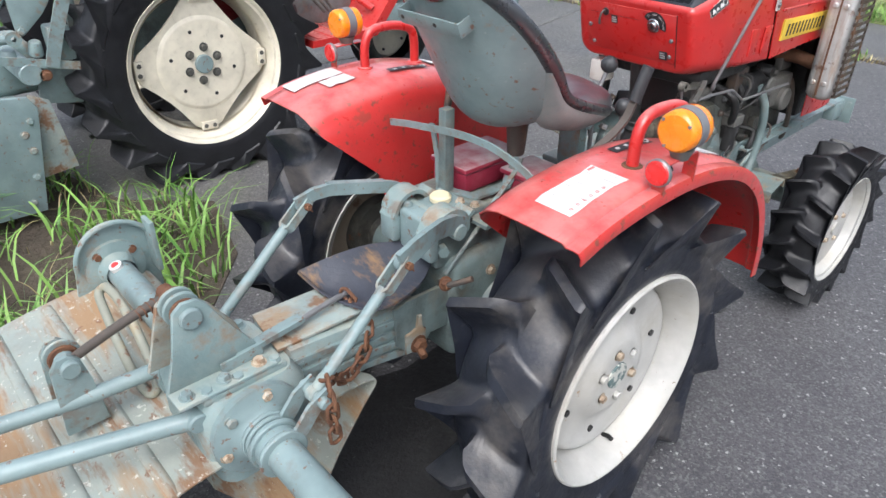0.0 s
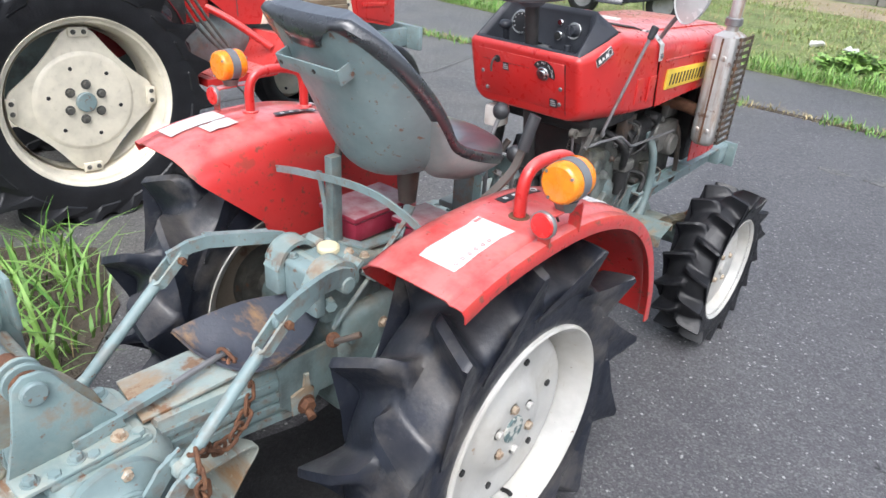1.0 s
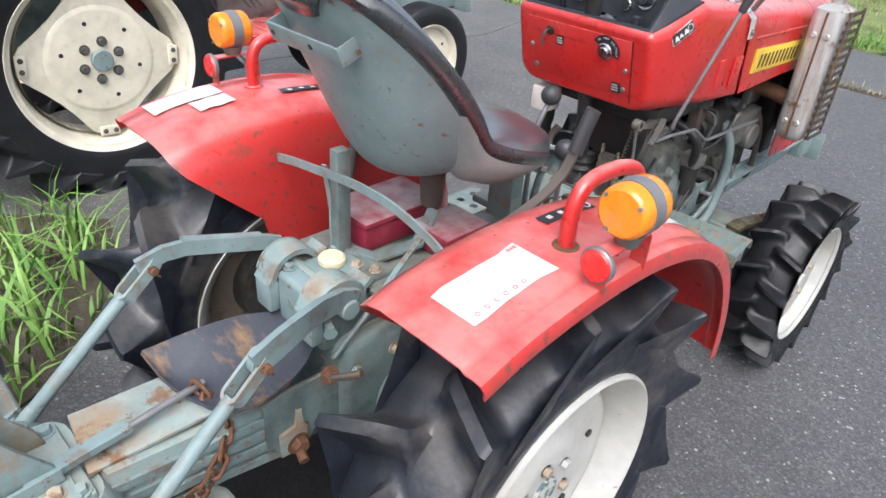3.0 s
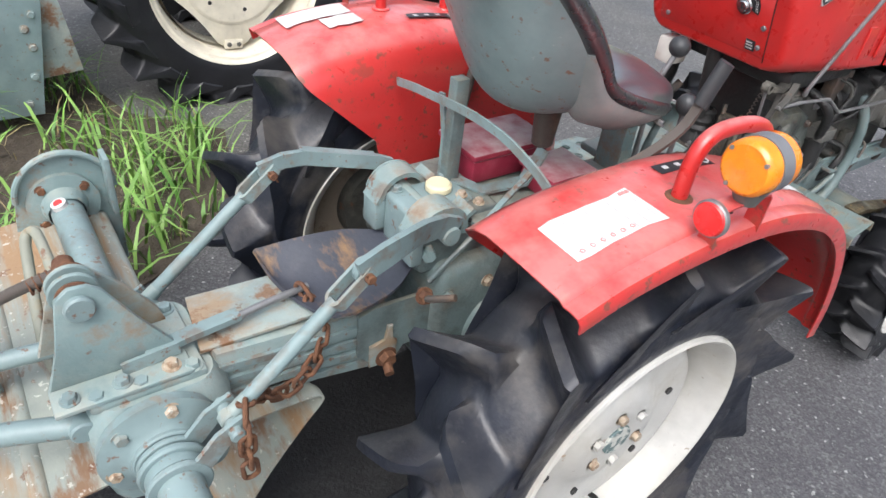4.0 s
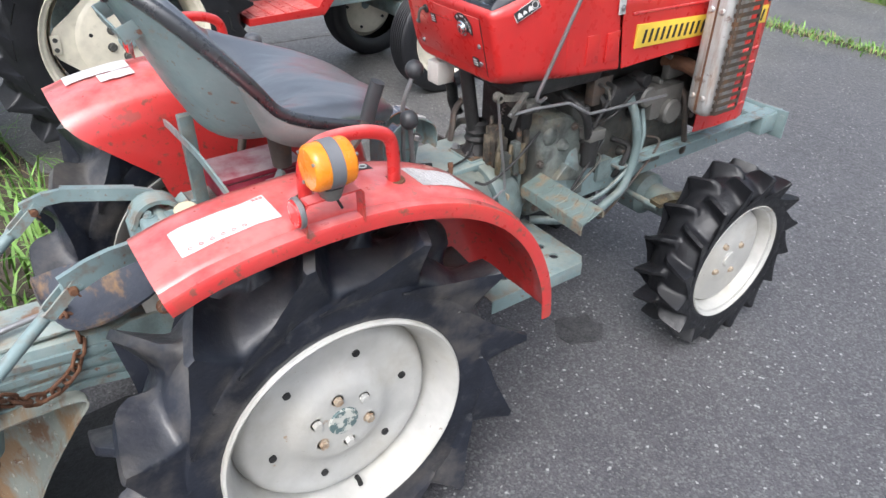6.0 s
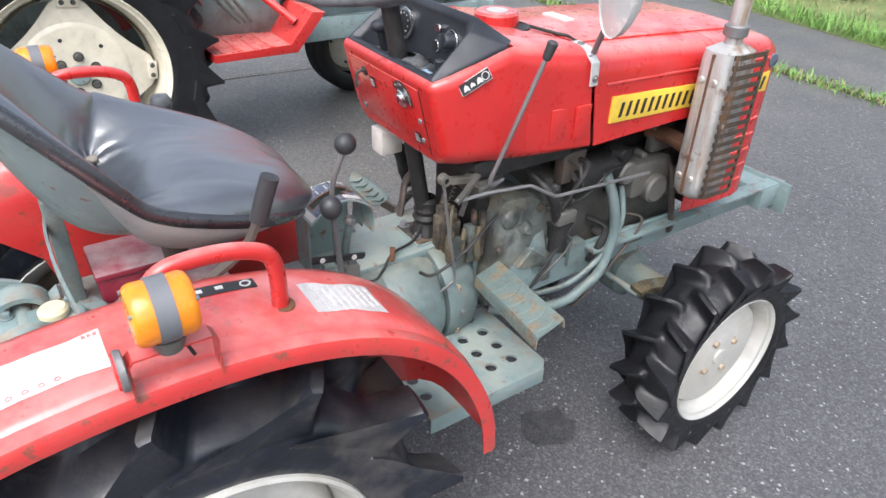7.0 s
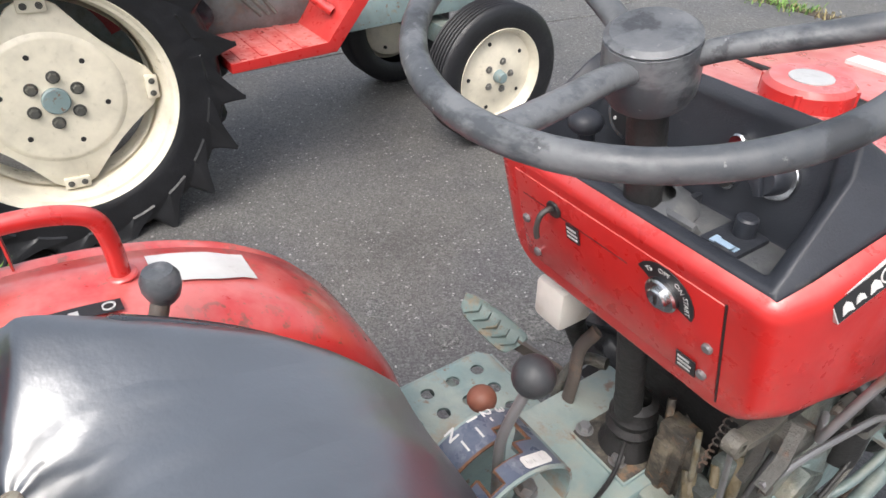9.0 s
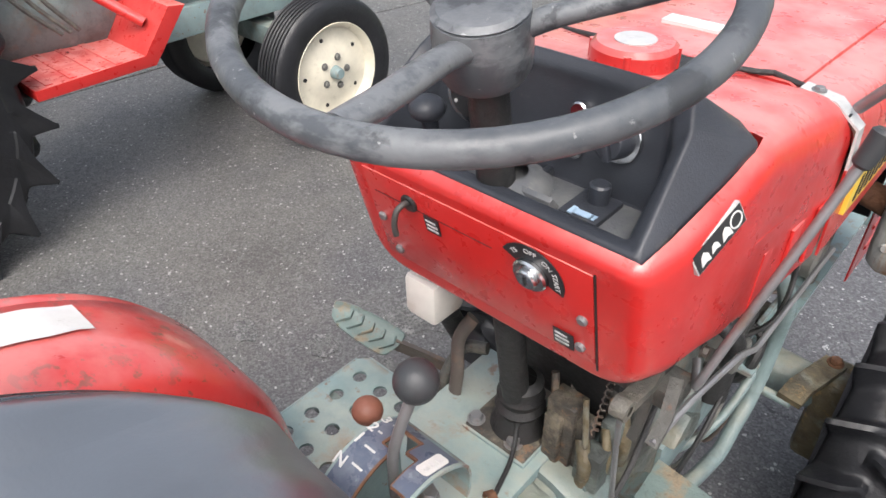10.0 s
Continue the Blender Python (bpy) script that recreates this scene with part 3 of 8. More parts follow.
    for v in bm.verts:
        if v.co.z < -ground + 0.002:
            v.co.z = -ground + 0.002 + (v.co.z + ground) * 0.02
    return bm


def dish(bm, profile, n=64):
    return lathe(bm, profile, n=n)


# ---- the tractor in front of the camera ----
HUB_Z = 0.427
tractor = thing("tractor", "small red and grey-green farm tractor, weathered paint, parked on asphalt", "tractor")


def rear_wheel(side):
    xc = 0.415 * side
    hub = thing("rear_wheel", "", "")
    hub.parent = tractor
    hub.location = (xc, 0, HUB_Z)
    bm = tyre_mesh(B(), 0.451, 0.380, 0.262, 0.108, 0.332, 0.131, 12, -1.5, HUB_Z, side)
    part("tyre", bm, rubber, hub, "black rubber tyre with tall slanting lugs", 42)
    s = side
    rim = part("rim", dish(B(), [(0.090 * s, 0.270), (0.100 * s, 0.272), (0.107 * s, 0.270), (0.110 * s, 0.265), (0.106 * s, 0.259), (0.096 * s, 0.253), (0.086 * s, 0.248), (0.062 * s, 0.240), (0.044 * s, 0.234), (0.026 * s, 0.230), (0.010 * s, 0.226), (-0.06 * s, 0.222), (-0.085 * s, 0.25), (-0.10 * s, 0.268), (-0.104 * s, 0.266), (-0.098 * s, 0.255), (-0.08 * s, 0.235), (-0.05 * s, 0.214), (0.02 * s, 0.214), (0.03 * s, 0.215)]), white_rim, hub, "chalky white steel rim")
    part("disc", dish(B(), [(0.012 * s, 0.227), (0.026 * s, 0.222), (0.038 * s, 0.216), (0.047 * s, 0.209), (0.051 * s, 0.200), (0.050 * s, 0.185), (0.046 * s, 0.150), (0.047 * s, 0.128), (0.054 * s, 0.112), (0.062 * s, 0.100), (0.066 * s, 0.086), (0.066 * s, 0.06), (0.064 * s, 0.0), (0.056 * s, 0.0), (0.058 * s, 0.085), (0.046 * s, 0.112), (0.038 * s, 0.14), (0.040 * s, 0.19), (0.030 * s, 0.21), (0.012 * s, 0.227)]), white_rim, hub, "white wheel disc with chipped paint")
    for k in range(6):
        a1 = radians(60 * k + 12)
        bm = B()
        dish_p = (0.05 * s, 0.158 * math.cos(a1), 0.158 * math.sin(a1))
        cyl(bm, (0.040 * s, dish_p[1], dish_p[2]), (0.0515 * s, dish_p[1], dish_p[2]), 0.0085, n=12)
        part("bolt_hole", bm, engine_dark, hub)
    for k in range(6):
        a1 = radians(60 * k + 38)
        bm = B()
        hexbolt(bm, (0.064 * s, 0.064 * math.cos(a1), 0.064 * math.sin(a1)), (s, 0, 0), 0.0105, 0.013)
        part("wheel_bolt", bm, tan_bolt if k % 2 else white_rim, hub, "rust-stained wheel bolt" if k % 2 else "")
    part("valve", tube(B(), [(0.040 * s, 0.03, -0.232), (0.056 * s, 0.028, -0.224), (0.070 * s, 0.024, -0.222)], 0.006, 10), engine_dark, hub, "short black tyre valve")
    part("hub_plate", cyl(B(), (0.06 * s, 0, 0), (0.070 * s, 0, 0), 0.034, n=24, bev=0.002), flaking, hub, "flaking grey-green hub centre")
    part("disc_back", dish(B(), [(0.030 * s, 0.06), (0.018 * s, 0.10), (0.014 * s, 0.13), (0.020 * s, 0.19), (0.026 * s, 0.2125), (0.029 * s, 0.2125), (0.024 * s, 0.19), (0.018 * s, 0.13), (0.022 * s, 0.10), (0.033 * s, 0.06)]), tan_rust, hub, "mud-brown inner face of the wheel disc")
    part("drive_flange", lathe(B(), [(-0.15 * s, 0.0), (-0.15 * s, 0.055), (-0.02 * s, 0.06), (-0.02 * s, 0.11), (0.035 * s, 0.12)], n=32), engine_grey, hub)
    return hub


rear_wheel(1)
rear_wheel(-1)


def front_wheel(side):
    hub = thing("front_wheel", "", "")
    hub.parent = tractor
    hub.location = (0.405 * side, 1.395, 0.285)
    s = side
    bm = tyre_mesh(B(), 0.298, 0.262, 0.194, 0.081, 0.234, 0.091, 16, 5.0, 0.285, side)
    part("tyre", bm, rubber_clean, hub, "black front tyre with slanting lugs", 42)
    part("rim", dish(B(), [(0.066 * s, 0.188), (0.074 * s, 0.193), (0.076 * s, 0.197), (0.071 * s, 0.200), (0.066 * s, 0.196), (0.062 * s, 0.182), (0.03 * s, 0.170), (0.0, 0.165), (-0.05 * s, 0.17), (-0.07 * s, 0.196), (-0.074 * s, 0.195), (-0.06 * s, 0.17), (-0.01 * s, 0.158), (0.0, 0.160)]), white_rim, hub, "white steel rim", )
    part("disc", dish(B(), [(0.012 * s, 0.168), (0.030 * s, 0.162), (0.036 * s, 0.150), (0.032 * s, 0.10), (0.040 * s, 0.08), (0.044 * s, 0.05), (0.044 * s, 0.0), (0.036 * s, 0.0), (0.034 * s, 0.07), (0.022 * s, 0.10), (0.024 * s, 0.15), (0.012 * s, 0.168)]), white_rim, hub, "white wheel disc")
    for k in range(4):
        a1 = radians(90 * k + 30)
        part("wheel_bolt", hexbolt(B(), (0.040 * s, 0.062 * math.cos(a1), 0.062 * math.sin(a1)), (s, 0, 0), 0.010, 0.012), tan_bolt, hub, "rust-stained wheel bolt")
    part("hub_cap", cyl(B(), (0.04 * s, 0, 0), (0.052 * s, 0, 0), 0.026, n=20, bev=0.003), white_rim, hub)
    return hub


front_wheel(1)
front_wheel(-1)

# fenders: a sheet swept over the wheel, with a rolled outer lip and a skirt on the inside
FENDER = [(-0.285, 0.893), (-0.21, 0.914), (-0.12, 0.926), (-0.03, 0.931), (0.07, 0.929), (0.16, 0.917), (0.25, 0.893), (0.33, 0.856), (0.40, 0.803), (0.455, 0.735), (0.495, 0.655), (0.517, 0.580), (0.525, 0.508)]


FENDER_FINE = [(q.y, q.z) for q in smooth_path([(0, y, z) for y, z in FENDER], 6)]


def fender_point(y):
    for (y0, z0), (y1, z1) in zip(FENDER_FINE, FENDER_FINE[1:]):
        if y0 <= y <= y1:
            return z0 + (z1 - z0) * (y - y0) / (y1 - y0)
    return FENDER[-1][1]


def fender(side):
    fe = thing("fender", "", "")
    fe.parent = tractor
    path = smooth_path([(0, y, z) for y, z in FENDER], 3)
    rows = []
    for i, p in enumerate(path):
        d = (path[min(i + 1, len(path) - 1)] - path[max(i - 1, 0)]).normalized()
        nrm = Vector((0, -d.z, d.y))
        ins = Vector((0, 0.10, 0.43)) - p
        ins = ins.normalized()
        row = []
        for x, off in ((0.530, -0.028), (0.533, -0.010), (0.529, -0.002), (0.518, 0.000), (0.503, -0.002), (0.495, 0.005), (0.45, 0.006), (0.39, 0.006), (0.345, 0.004), (0.315, -0.006), (0.292, -0.024), (0.276, -0.055), (0.268, -0.10), (0.264, -0.16), (0.262, -0.23), (0.260, -0.30), (0.260, -0.36)):
            q = p + nrm * max(off, -0.04) + (ins * (-off - 0.04) if off < -0.04 else Vector())
            if off < -0.04:
                q.y = max(q.y, -0.27 + (-off - 0.04) * 0.85)
            row.append((x * side, q.y, q.z))
        rows.append(row)
    part("fender_sheet", grid_skin(B(), rows, 0.003), red_worn, fe, "red sheet with rust specks")
    # hand rail
    rail = B()
    x = 0.436 * side
    z0, z1 = fender_point(-0.005), fender_point(0.168)
    tube(rail, [(x, -0.008, z0), (x, -0.007, z0 + 0.06), (x, 0.006, z0 + 0.092), (x, 0.035, z0 + 0.106), (x, 0.09, z0 + 0.106), (x, 0.135, z1 + 0.112), (x, 0.160, z1 + 0.095), (x, 0.168, z1 + 0.06), (x, 0.168, z1)], 0.0125, 14, 5)
    part("hand_rail", rail, red, fe, "bent red tube hand rail")
    for yy in (-0.008, 0.168):
        zz = fender_point(yy) + 0.005
        part("rail_collar", cyl(B(), (x, yy, zz), (x, yy, zz + 0.006), 0.021, n=18, bev=0.002), rust if side > 0 else red_worn, fe, "rusty weld collar")
    # lamp on its bracket
    lamp = thing("marker_lamp", "", "")
    lamp.parent = tractor
    lx, ly, lz = 0.527 * side, -0.002, 1.042
    for s2 in (-1, 1):
        prof = [(s2 * h, r * 0.94) for h, r in ((0.011, 0.041), (0.027, 0.041), (0.033, 0.0385), (0.036, 0.034), (0.0355, 0.030), (0.0365, 0.026), (0.036, 0.022), (0.037, 0.018), (0.0365, 0.014), (0.0375, 0.010), (0.037, 0.006), (0.0375, 0.0))]
        part("lens", lathe(B(), prof, (lx, ly, lz), "y", 40), amber, lamp, "ribbed amber lens")
    part("band", lathe(B(), [(-0.0115, 0.03), (-0.0115, 0.0403), (0.0115, 0.0403), (0.0115, 0.03)], (lx, ly, lz), "y", 40), band_grey, lamp, "grey middle band")
    for s2 in (-1, 1):
        for aa in (0.6, 2.5, 4.2):
            cx, cz = lx + 0.032 * math.cos(aa), lz + 0.032 * math.sin(aa)
            part("lens_screw", cyl(B(), (cx, ly + s2 * 0.032, cz), (cx, ly + s2 * 0.038, cz), 0.003, n=8), steel, lamp)
    part("lamp_foot", cyl(B(), (lx, ly, lz - 0.058), (lx, ly, lz - 0.036), 0.016, 0.024, 18), engine_light, lamp)
    # bracket: a bent strip standing on the fender
    zb = fender_point(0.0)
    bm = B()
    strap(bm, [(0.523 * side, -0.052, zb - 0.005), (0.523 * side, -0.052, zb + 0.048), (0.523 * side, -0.046, zb + 0.055), (0.523 * side, 0.046, zb + 0.055), (0.523 * side, 0.052, zb + 0.048), (0.523 * side, 0.052, zb - 0.008)], 0.026, 0.003)
    part("bracket", bm, red_worn, lamp, "rust-bitten red bracket")
    refl = B()
    cyl(refl, (0.522 * side, -0.054, 0.970), (0.522 * side, -0.064, 0.970), 0.0265, n=28, bev=0.002)
    part("reflector_ring", refl, steel, lamp)
    part("reflector", lathe(B(), [(-0.064, 0.024), (-0.067, 0.022), (-0.0675, 0.012), (-0.068, 0.0)], (0.522 * side, 0, 0.970), "y", 28), red_lens, lamp, "round red reflector")
    part("wire", tube(B(), [(lx - 0.01 * side, ly + 0.005, lz - 0.05), (lx - 0.03 * side, ly + 0.02, lz - 0.075), (lx - 0.025 * side, ly + 0.03, zb + 0.01)], 0.0025, 8), engine_dark, lamp, "thin black wire")
    return fe


fender_R = fender(1)
fender_L = fender(-1)


def fender_label(name, side, xa, xb, ya, yb, mat, label, seed=0, nrows=0, ink=None):
    """A label glued to the fender's top between two widths and two stations; it follows the sheet."""
    rows = []
    for k in range(9):
        y = ya + (yb - ya) * k / 8
        steep = (fender_point(y + 0.01) - fender_point(y - 0.01)) / 0.02
        z = fender_point(y) + 0.0100 * math.sqrt(1 + steep * steep)
        tear = (0.0022 * math.sin(7.3 * k + seed) + 0.0015 * math.sin(17.1 * k + 2 * seed)) * (1 if abs(xb - xa) > 0.04 else 0.0)
        rows.append([(x * side, y + (tear if k in (0, 8) else 0.0), z) for x in (xa + tear, (xa * 2 + xb) / 3, (xa + xb * 2) / 3, xb - tear * 0.8)])
    ob = part(name, grid_skin(B(), rows, 0.0003), mat, fender_R if side > 0 else fender_L, label)
    if nrows:
        rnd = random.Random(seed)
        bm = B()
        for k in range(nrows):
            y = ya + (yb - ya) * (k + 0.7) / (nrows + 0.4)
            x = min(xa, xb) + 0.008
            while x < max(xa, xb) - 0.012:
                ln = rnd.uniform(0.004, 0.016)
                steep = (fender_point(y + 0.01) - fender_point(y - 0.01)) / 0.02
                z = fender_point(y) + 0.0105 * math.sqrt(1 + steep * steep)
                box(bm, min(x * side, (x + ln) * side), max(x * side, (x + ln) * side), y - 0.0016, y + 0.0016, z - 0.0004, z + 0.0004)
                x += ln + rnd.uniform(0.002, 0.006)
        part("print", bm, ink or black_label, ob, "faint printed lines")
    return ob


fender_label("label", 1, 0.385, 0.466, -0.232, -0.062, white_paper, "white instruction label, scuffed", 3, 8, material("faint_print", (0.50, 0.49, 0.48), 0.6))
fender_label("label", 1, 0.387, 0.468, 0.212, 0.330, silver_label, "silver instruction label with fine print", 4, 9, material("grey_print", (0.46, 0.46, 0.46), 0.5))
fender_label("label", -1, 0.435, 0.495, -0.235, -0.085, white_paper, "white instruction label", 5, 0)
fender_label("label", -1, 0.375, 0.428, -0.165, -0.085, white_paper, "white instruction label", 6, 0)
fender_label("label", -1, 0.40, 0.47, 0.20, 0.33, white_paper, "white instruction label", 7, 0)
for sd in (1, -1):
    fender_label("label", sd, 0.355, 0.380, 0.02, 0.155, black_label, "small black label with silver marks", 8)
    for k in range(3):
        fender_label("label_mark", sd, 0.362, 0.371, 0.036 + 0.030 * k, 0.047 + 0.030 * k, silver_label, "").location.z = 0.0006
    bm = B()
    lathe(bm, [(fender_point(0.14) + 0.0100, 0.0060), (fender_point(0.14) + 0.0116, 0.0060), (fender_point(0.14) + 0.0116, 0.0085), (fender_point(0.14) + 0.0100, 0.0085)], (0.3675 * sd, 0.140, 0), "z", 20)
    part("ring_sign", bm, silver_label, fender_R if sd > 0 else fender_L, "silver ring sign on the black label")

faint_red = material("faded_red_print", (0.56, 0.20, 0.19), 0.6)
# small round signs printed along the white label's edge
bm = B()
for k in range(6):
    x, y = 0.455, -0.215 + 0.018 * k
    lathe(bm, [(fender_point(y) + 0.0108, 0.0028), (fender_point(y) + 0.0116, 0.0028), (fender_point(y) + 0.0116, 0.0040), (fender_point(y) + 0.0108, 0.0040)], (x, y, 0), "z", 14)
part("round_sign", bm, faint_red, fender_R, "row of small red ring signs")
bm = B()
for k in range(3):
    y = -0.088 + 0.007 * k
    box(bm, 0.388, 0.394, y, y + 0.005, fender_point(y) + 0.0098, fender_point(y) + 0.0116)
part("red_print", bm, faint_red, fender_R)

# ---- hood, tank cover and dashboard ----
def section(y, w, top, bot, r=0.05, crown=0.012, n=6, tuck=0.0):
    """A rounded hood section at y: an open arch from the lower right edge over the top to the lower left."""
    pts = [(w - tuck, bot)]
    pts.append((w, bot + (top - bot) * 0.35))
    for k in range(n + 1):
        t = math.pi / 2 * k / n
        pts.append((w - r + r * math.cos(t), top - crown - r + r * math.sin(t)))
    pts.append(((w - r) * 0.5, top - crown * 0.25))
    half = pts
    full = half + [(0, top)] + [(-x, z) for x, z in half[::-1]]
    return [(x, y, z) for x, z in full]


bonnet = thing("bonnet", "", "")
bonnet.parent = tractor
rows = [[(x, y + (1.14 - z) * 0.16 * max(0.0, (1.10 - y) / 0.146), z) for x, y, z in section(y, w, t, b, r, 0.012, 6, tk)] for y, w, t, b, r, tk in ((0.954, 0.232, 1.142, 0.925, 0.05, 0.0), (1.10, 0.234, 1.136, 0.930, 0.05, 0.0), (1.25, 0.236, 1.128, 0.935, 0.05, 0.0), (1.36, 0.238, 1.122, 0.935, 0.05, 0.0))]
part("bonnet_top", grid_skin(B(), rows, 0.003), red, bonnet, "faded red bonnet")
rows = [section(y, w, t, b, r, 0.012, 6, tk) for y, w, t, b, r, tk in ((1.362, 0.238, 1.122, 0.655, 0.05, 0.0), (1.48, 0.239, 1.115, 0.650, 0.05, 0.0), (1.58, 0.238, 1.106, 0.650, 0.05, 0.0), (1.615, 0.232, 1.095, 0.652, 0.05, 0.0), (1.63, 0.215, 1.08, 0.66, 0.05, 0.0))]
nose = part("nose", grid_skin(B(), rows, 0.003), red, bonnet, "red nose with stamped side ribs")
part("grille", slab(B(), [(-0.21, 0.66), (0.21, 0.66), (0.21, 1.05), (0.17, 1.075), (-0.17, 1.075), (-0.21, 1.05)], "y", 1.60, 1.622, 0.004), engine_dark, bonnet, "black front grille")
for sd in (1, -1):
    for k in range(5):
        z = 0.70 + 0.045 * k
        bm = B()
        tube(bm, [(0.2385 * sd, 1.42, z), (0.2395 * sd, 1.46, z), (0.2395 * sd, 1.57, z), (0.237 * sd, 1.60, z)], 0.006, 8, 3)
        part("side_rib", bm, red, bonnet)
    # crease along the bonnet's side
    part("crease", tube(B(), [(0.233 * sd, 1.0, 1.062), (0.236 * sd, 1.2, 1.058), (0.239 * sd, 1.40, 1.052), (0.239 * sd, 1.58, 1.045)], 0.005, 8, 4), red, bonnet)
rows = []
for y, t in ((0.958, 1.141), (1.10, 1.136), (1.25, 1.128), (1.48, 1.115), (1.57, 1.106)):
    rows.append([(x, y, t + h) for x, h in ((-0.160, -0.016), (-0.157, -0.002), (-0.150, 0.0015), (0, 0.004), (0.150, 0.0015), (0.157, -0.002), (0.160, -0.016))])
part("bonnet_ridge", grid_skin(B(), rows, 0.003), red, bonnet, "raised middle of the bonnet")

plate = part("name_plate", slab(B(), [(1.022, 0.972), (1.60, 0.955), (1.60, 1.008), (1.022, 1.033)], "x", 0.234, 0.2412, 0.001), yellow, bonnet, "long yellow plate with bold black mark")
slope = Vector((0, 0.578, -0.021)).normalized()
# the maker's mark: a row of plain leaning black strokes
for y, dz in [(1.045 + 0.024 * k, 0.0) for k in range(11)] + [(1.545, 0.0), (1.569, 0.0)]:
    z = 1.0 - 0.036 * (y - 1.03)
    part("stroke", slab(B(), [(y, z - 0.017), (y + 0.009, z - 0.017), (y + 0.016, z + 0.017), (y + 0.007, z + 0.017)], "x", 0.2405, 0.2425), black_label, plate, "bold black stroke")
part("badge", cyl(B(), (0.236, 1.60, 1.035), (0.2425, 1.60, 1.035), 0.018, n=20, bev=0.001), navy, bonnet, "small round blue badge")

tank = thing("tank_cover", "", "")
tank.parent = tractor


# outer red shell: side panels swept from the rear face to the seam
def arch(y, w, bot, top, r, rb):
    """A closed rounded section for the tank cover, wider at the top edge."""
    pts = []
    for cx, cz, a0, rr in ((w - r, top - r, 0, r), (-(w - r), top - r, 90, r), (-(w - rb), bot + rb, 180, rb), (w - rb, bot + rb, 270, rb)):
        for k in range(6):
            t = radians(a0 + 90 * k / 5)
            pts.append((cx + rr * math.cos(t), y, cz + rr * math.sin(t)))
    return pts


rings = [arch(0.5995, 0.168, 0.936, 1.098, 0.012, 0.035), arch(0.600, 0.174, 0.932, 1.102, 0.012, 0.04), arch(0.604, 0.182, 0.928, 1.108, 0.015, 0.045), arch(0.614, 0.190, 0.926, 1.114, 0.02, 0.05), arch(0.645, 0.200, 0.923, 1.124, 0.026, 0.05), arch(0.71, 0.209, 0.922, 1.148, 0.026, 0.05), arch(0.75, 0.213, 0.920, 1.162, 0.028, 0.04), arch(0.770, 0.214, 0.920, 1.164, 0.034, 0.04), arch(0.80, 0.216, 0.920, 1.162, 0.045, 0.03), arch(0.87, 0.222, 0.920, 1.156, 0.05, 0.02), arch(0.948, 0.230, 0.920, 1.144, 0.05, 0.01)]
for ring in rings:
    y0, wide = ring[0][1], max(p[0] for p in ring)
    for i, (x, y, z) in enumerate(ring):
        if 0.608 < y0 < 0.765 and z > 1.07 and abs(x) < wide - 0.024:
            z = 1.055
        lean = min(1.0, max(0.0, (0.72 - y) / 0.10))
        y += (1.02 - z) * 0.25 * lean
        if y > 0.9:
            y += (1.14 - z) * 0.16
        ring[i] = (x, y, z)
cover = B()
loft(cover, rings)
part("cover_shell", cover, red, tank, "red tank cover, scuffed")
part("seam_gap", slab(B(), [(0.980, 0.935), (0.988, 0.935), (0.956, 1.128), (0.948, 1.128)], "x", -0.222, 0.222), engine_dark, tank)
# stamped louvres low on the sides
for sd in (1, -1):
    for k in range(3):
        y = 0.80 + 0.062 * k
        x = 0.212 + 0.0075 * k
        part("stamping", slab(B(), [(y, 0.950), (y + 0.045, 0.950), (y + 0.045, 1.025), (y, 1.025)], "x", min(x * sd, (x + 0.006) * sd), max(x * sd, (x + 0.006) * sd), 0.003), red, tank)

# instrument panel: a black moulding with a raised rim
dash = thing("dashboard", "", "")
dash.parent = tractor
def sides(front, side, back):
    """Six corners of the panel's outline, from its right half."""
    right = [front, side, back]
    return [(-front[0], *front[1:])] + right + [(-back[0], *back[1:]), (-side[0], *side[1:])]


LOW = sides((0.172, 0.600, 1.06), (0.190, 0.755, 1.10), (0.155, 0.80, 1.10))
OUT = sides((0.176, 0.590, 1.112), (0.195, 0.748, 1.168), (0.160, 0.79, 1.163))
RIM = sides((0.168, 0.592, 1.119), (0.157, 0.682, 1.192), (0.145, 0.708, 1.216))
INNER = sides((0.152, 0.611, 1.117), (0.145, 0.680, 1.172), (0.134, 0.698, 1.204))
FLOOR = sides((0.146, 0.617, 1.096), (0.140, 0.686, 1.096), (0.129, 0.699, 1.194))
bm = B()
loft(bm, [LOW, OUT, RIM, INNER, FLOOR], caps=False)
bm.verts.ensure_lookup_table()
fl = bm.verts[-6:]
bm.faces.new((fl[0], fl[1], fl[2], fl[5]))
bm.faces.new((fl[5], fl[2], fl[3], fl[4]))
bmesh.ops.bevel(bm, geom=bm.edges[:], offset=0.004, segments=3, profile=0.5, affect="EDGES")
part("panel", bm, plastic_dark, dash, "dusty black instrument panel")
wall_n = Vector((0, -0.99, 0.14)).normalized()


def on_wall(x, f):
    """A point of the panel's sloping wall, f from its foot to its top."""
    return Vector((x, 0.686 + 0.013 * f, 1.096 + 0.098 * f))


dark_lens = material("dark_red_lens", (0.07, 0.010, 0.012), 0.2, coat=0.5)


def dial(x, f, r, mat_face, name, label, h=0.010):
    p = on_wall(x, f)
    ob = part(name, cyl(B(), p - wall_n * 0.006, p + wall_n * h, r, n=26, bev=0.002), chrome, dash, label)
    part("face", cyl(B(), p + wall_n * (h - 0.001), p + wall_n * (h + 0.0012), r * 0.8, n=24), mat_face, ob)
    return ob


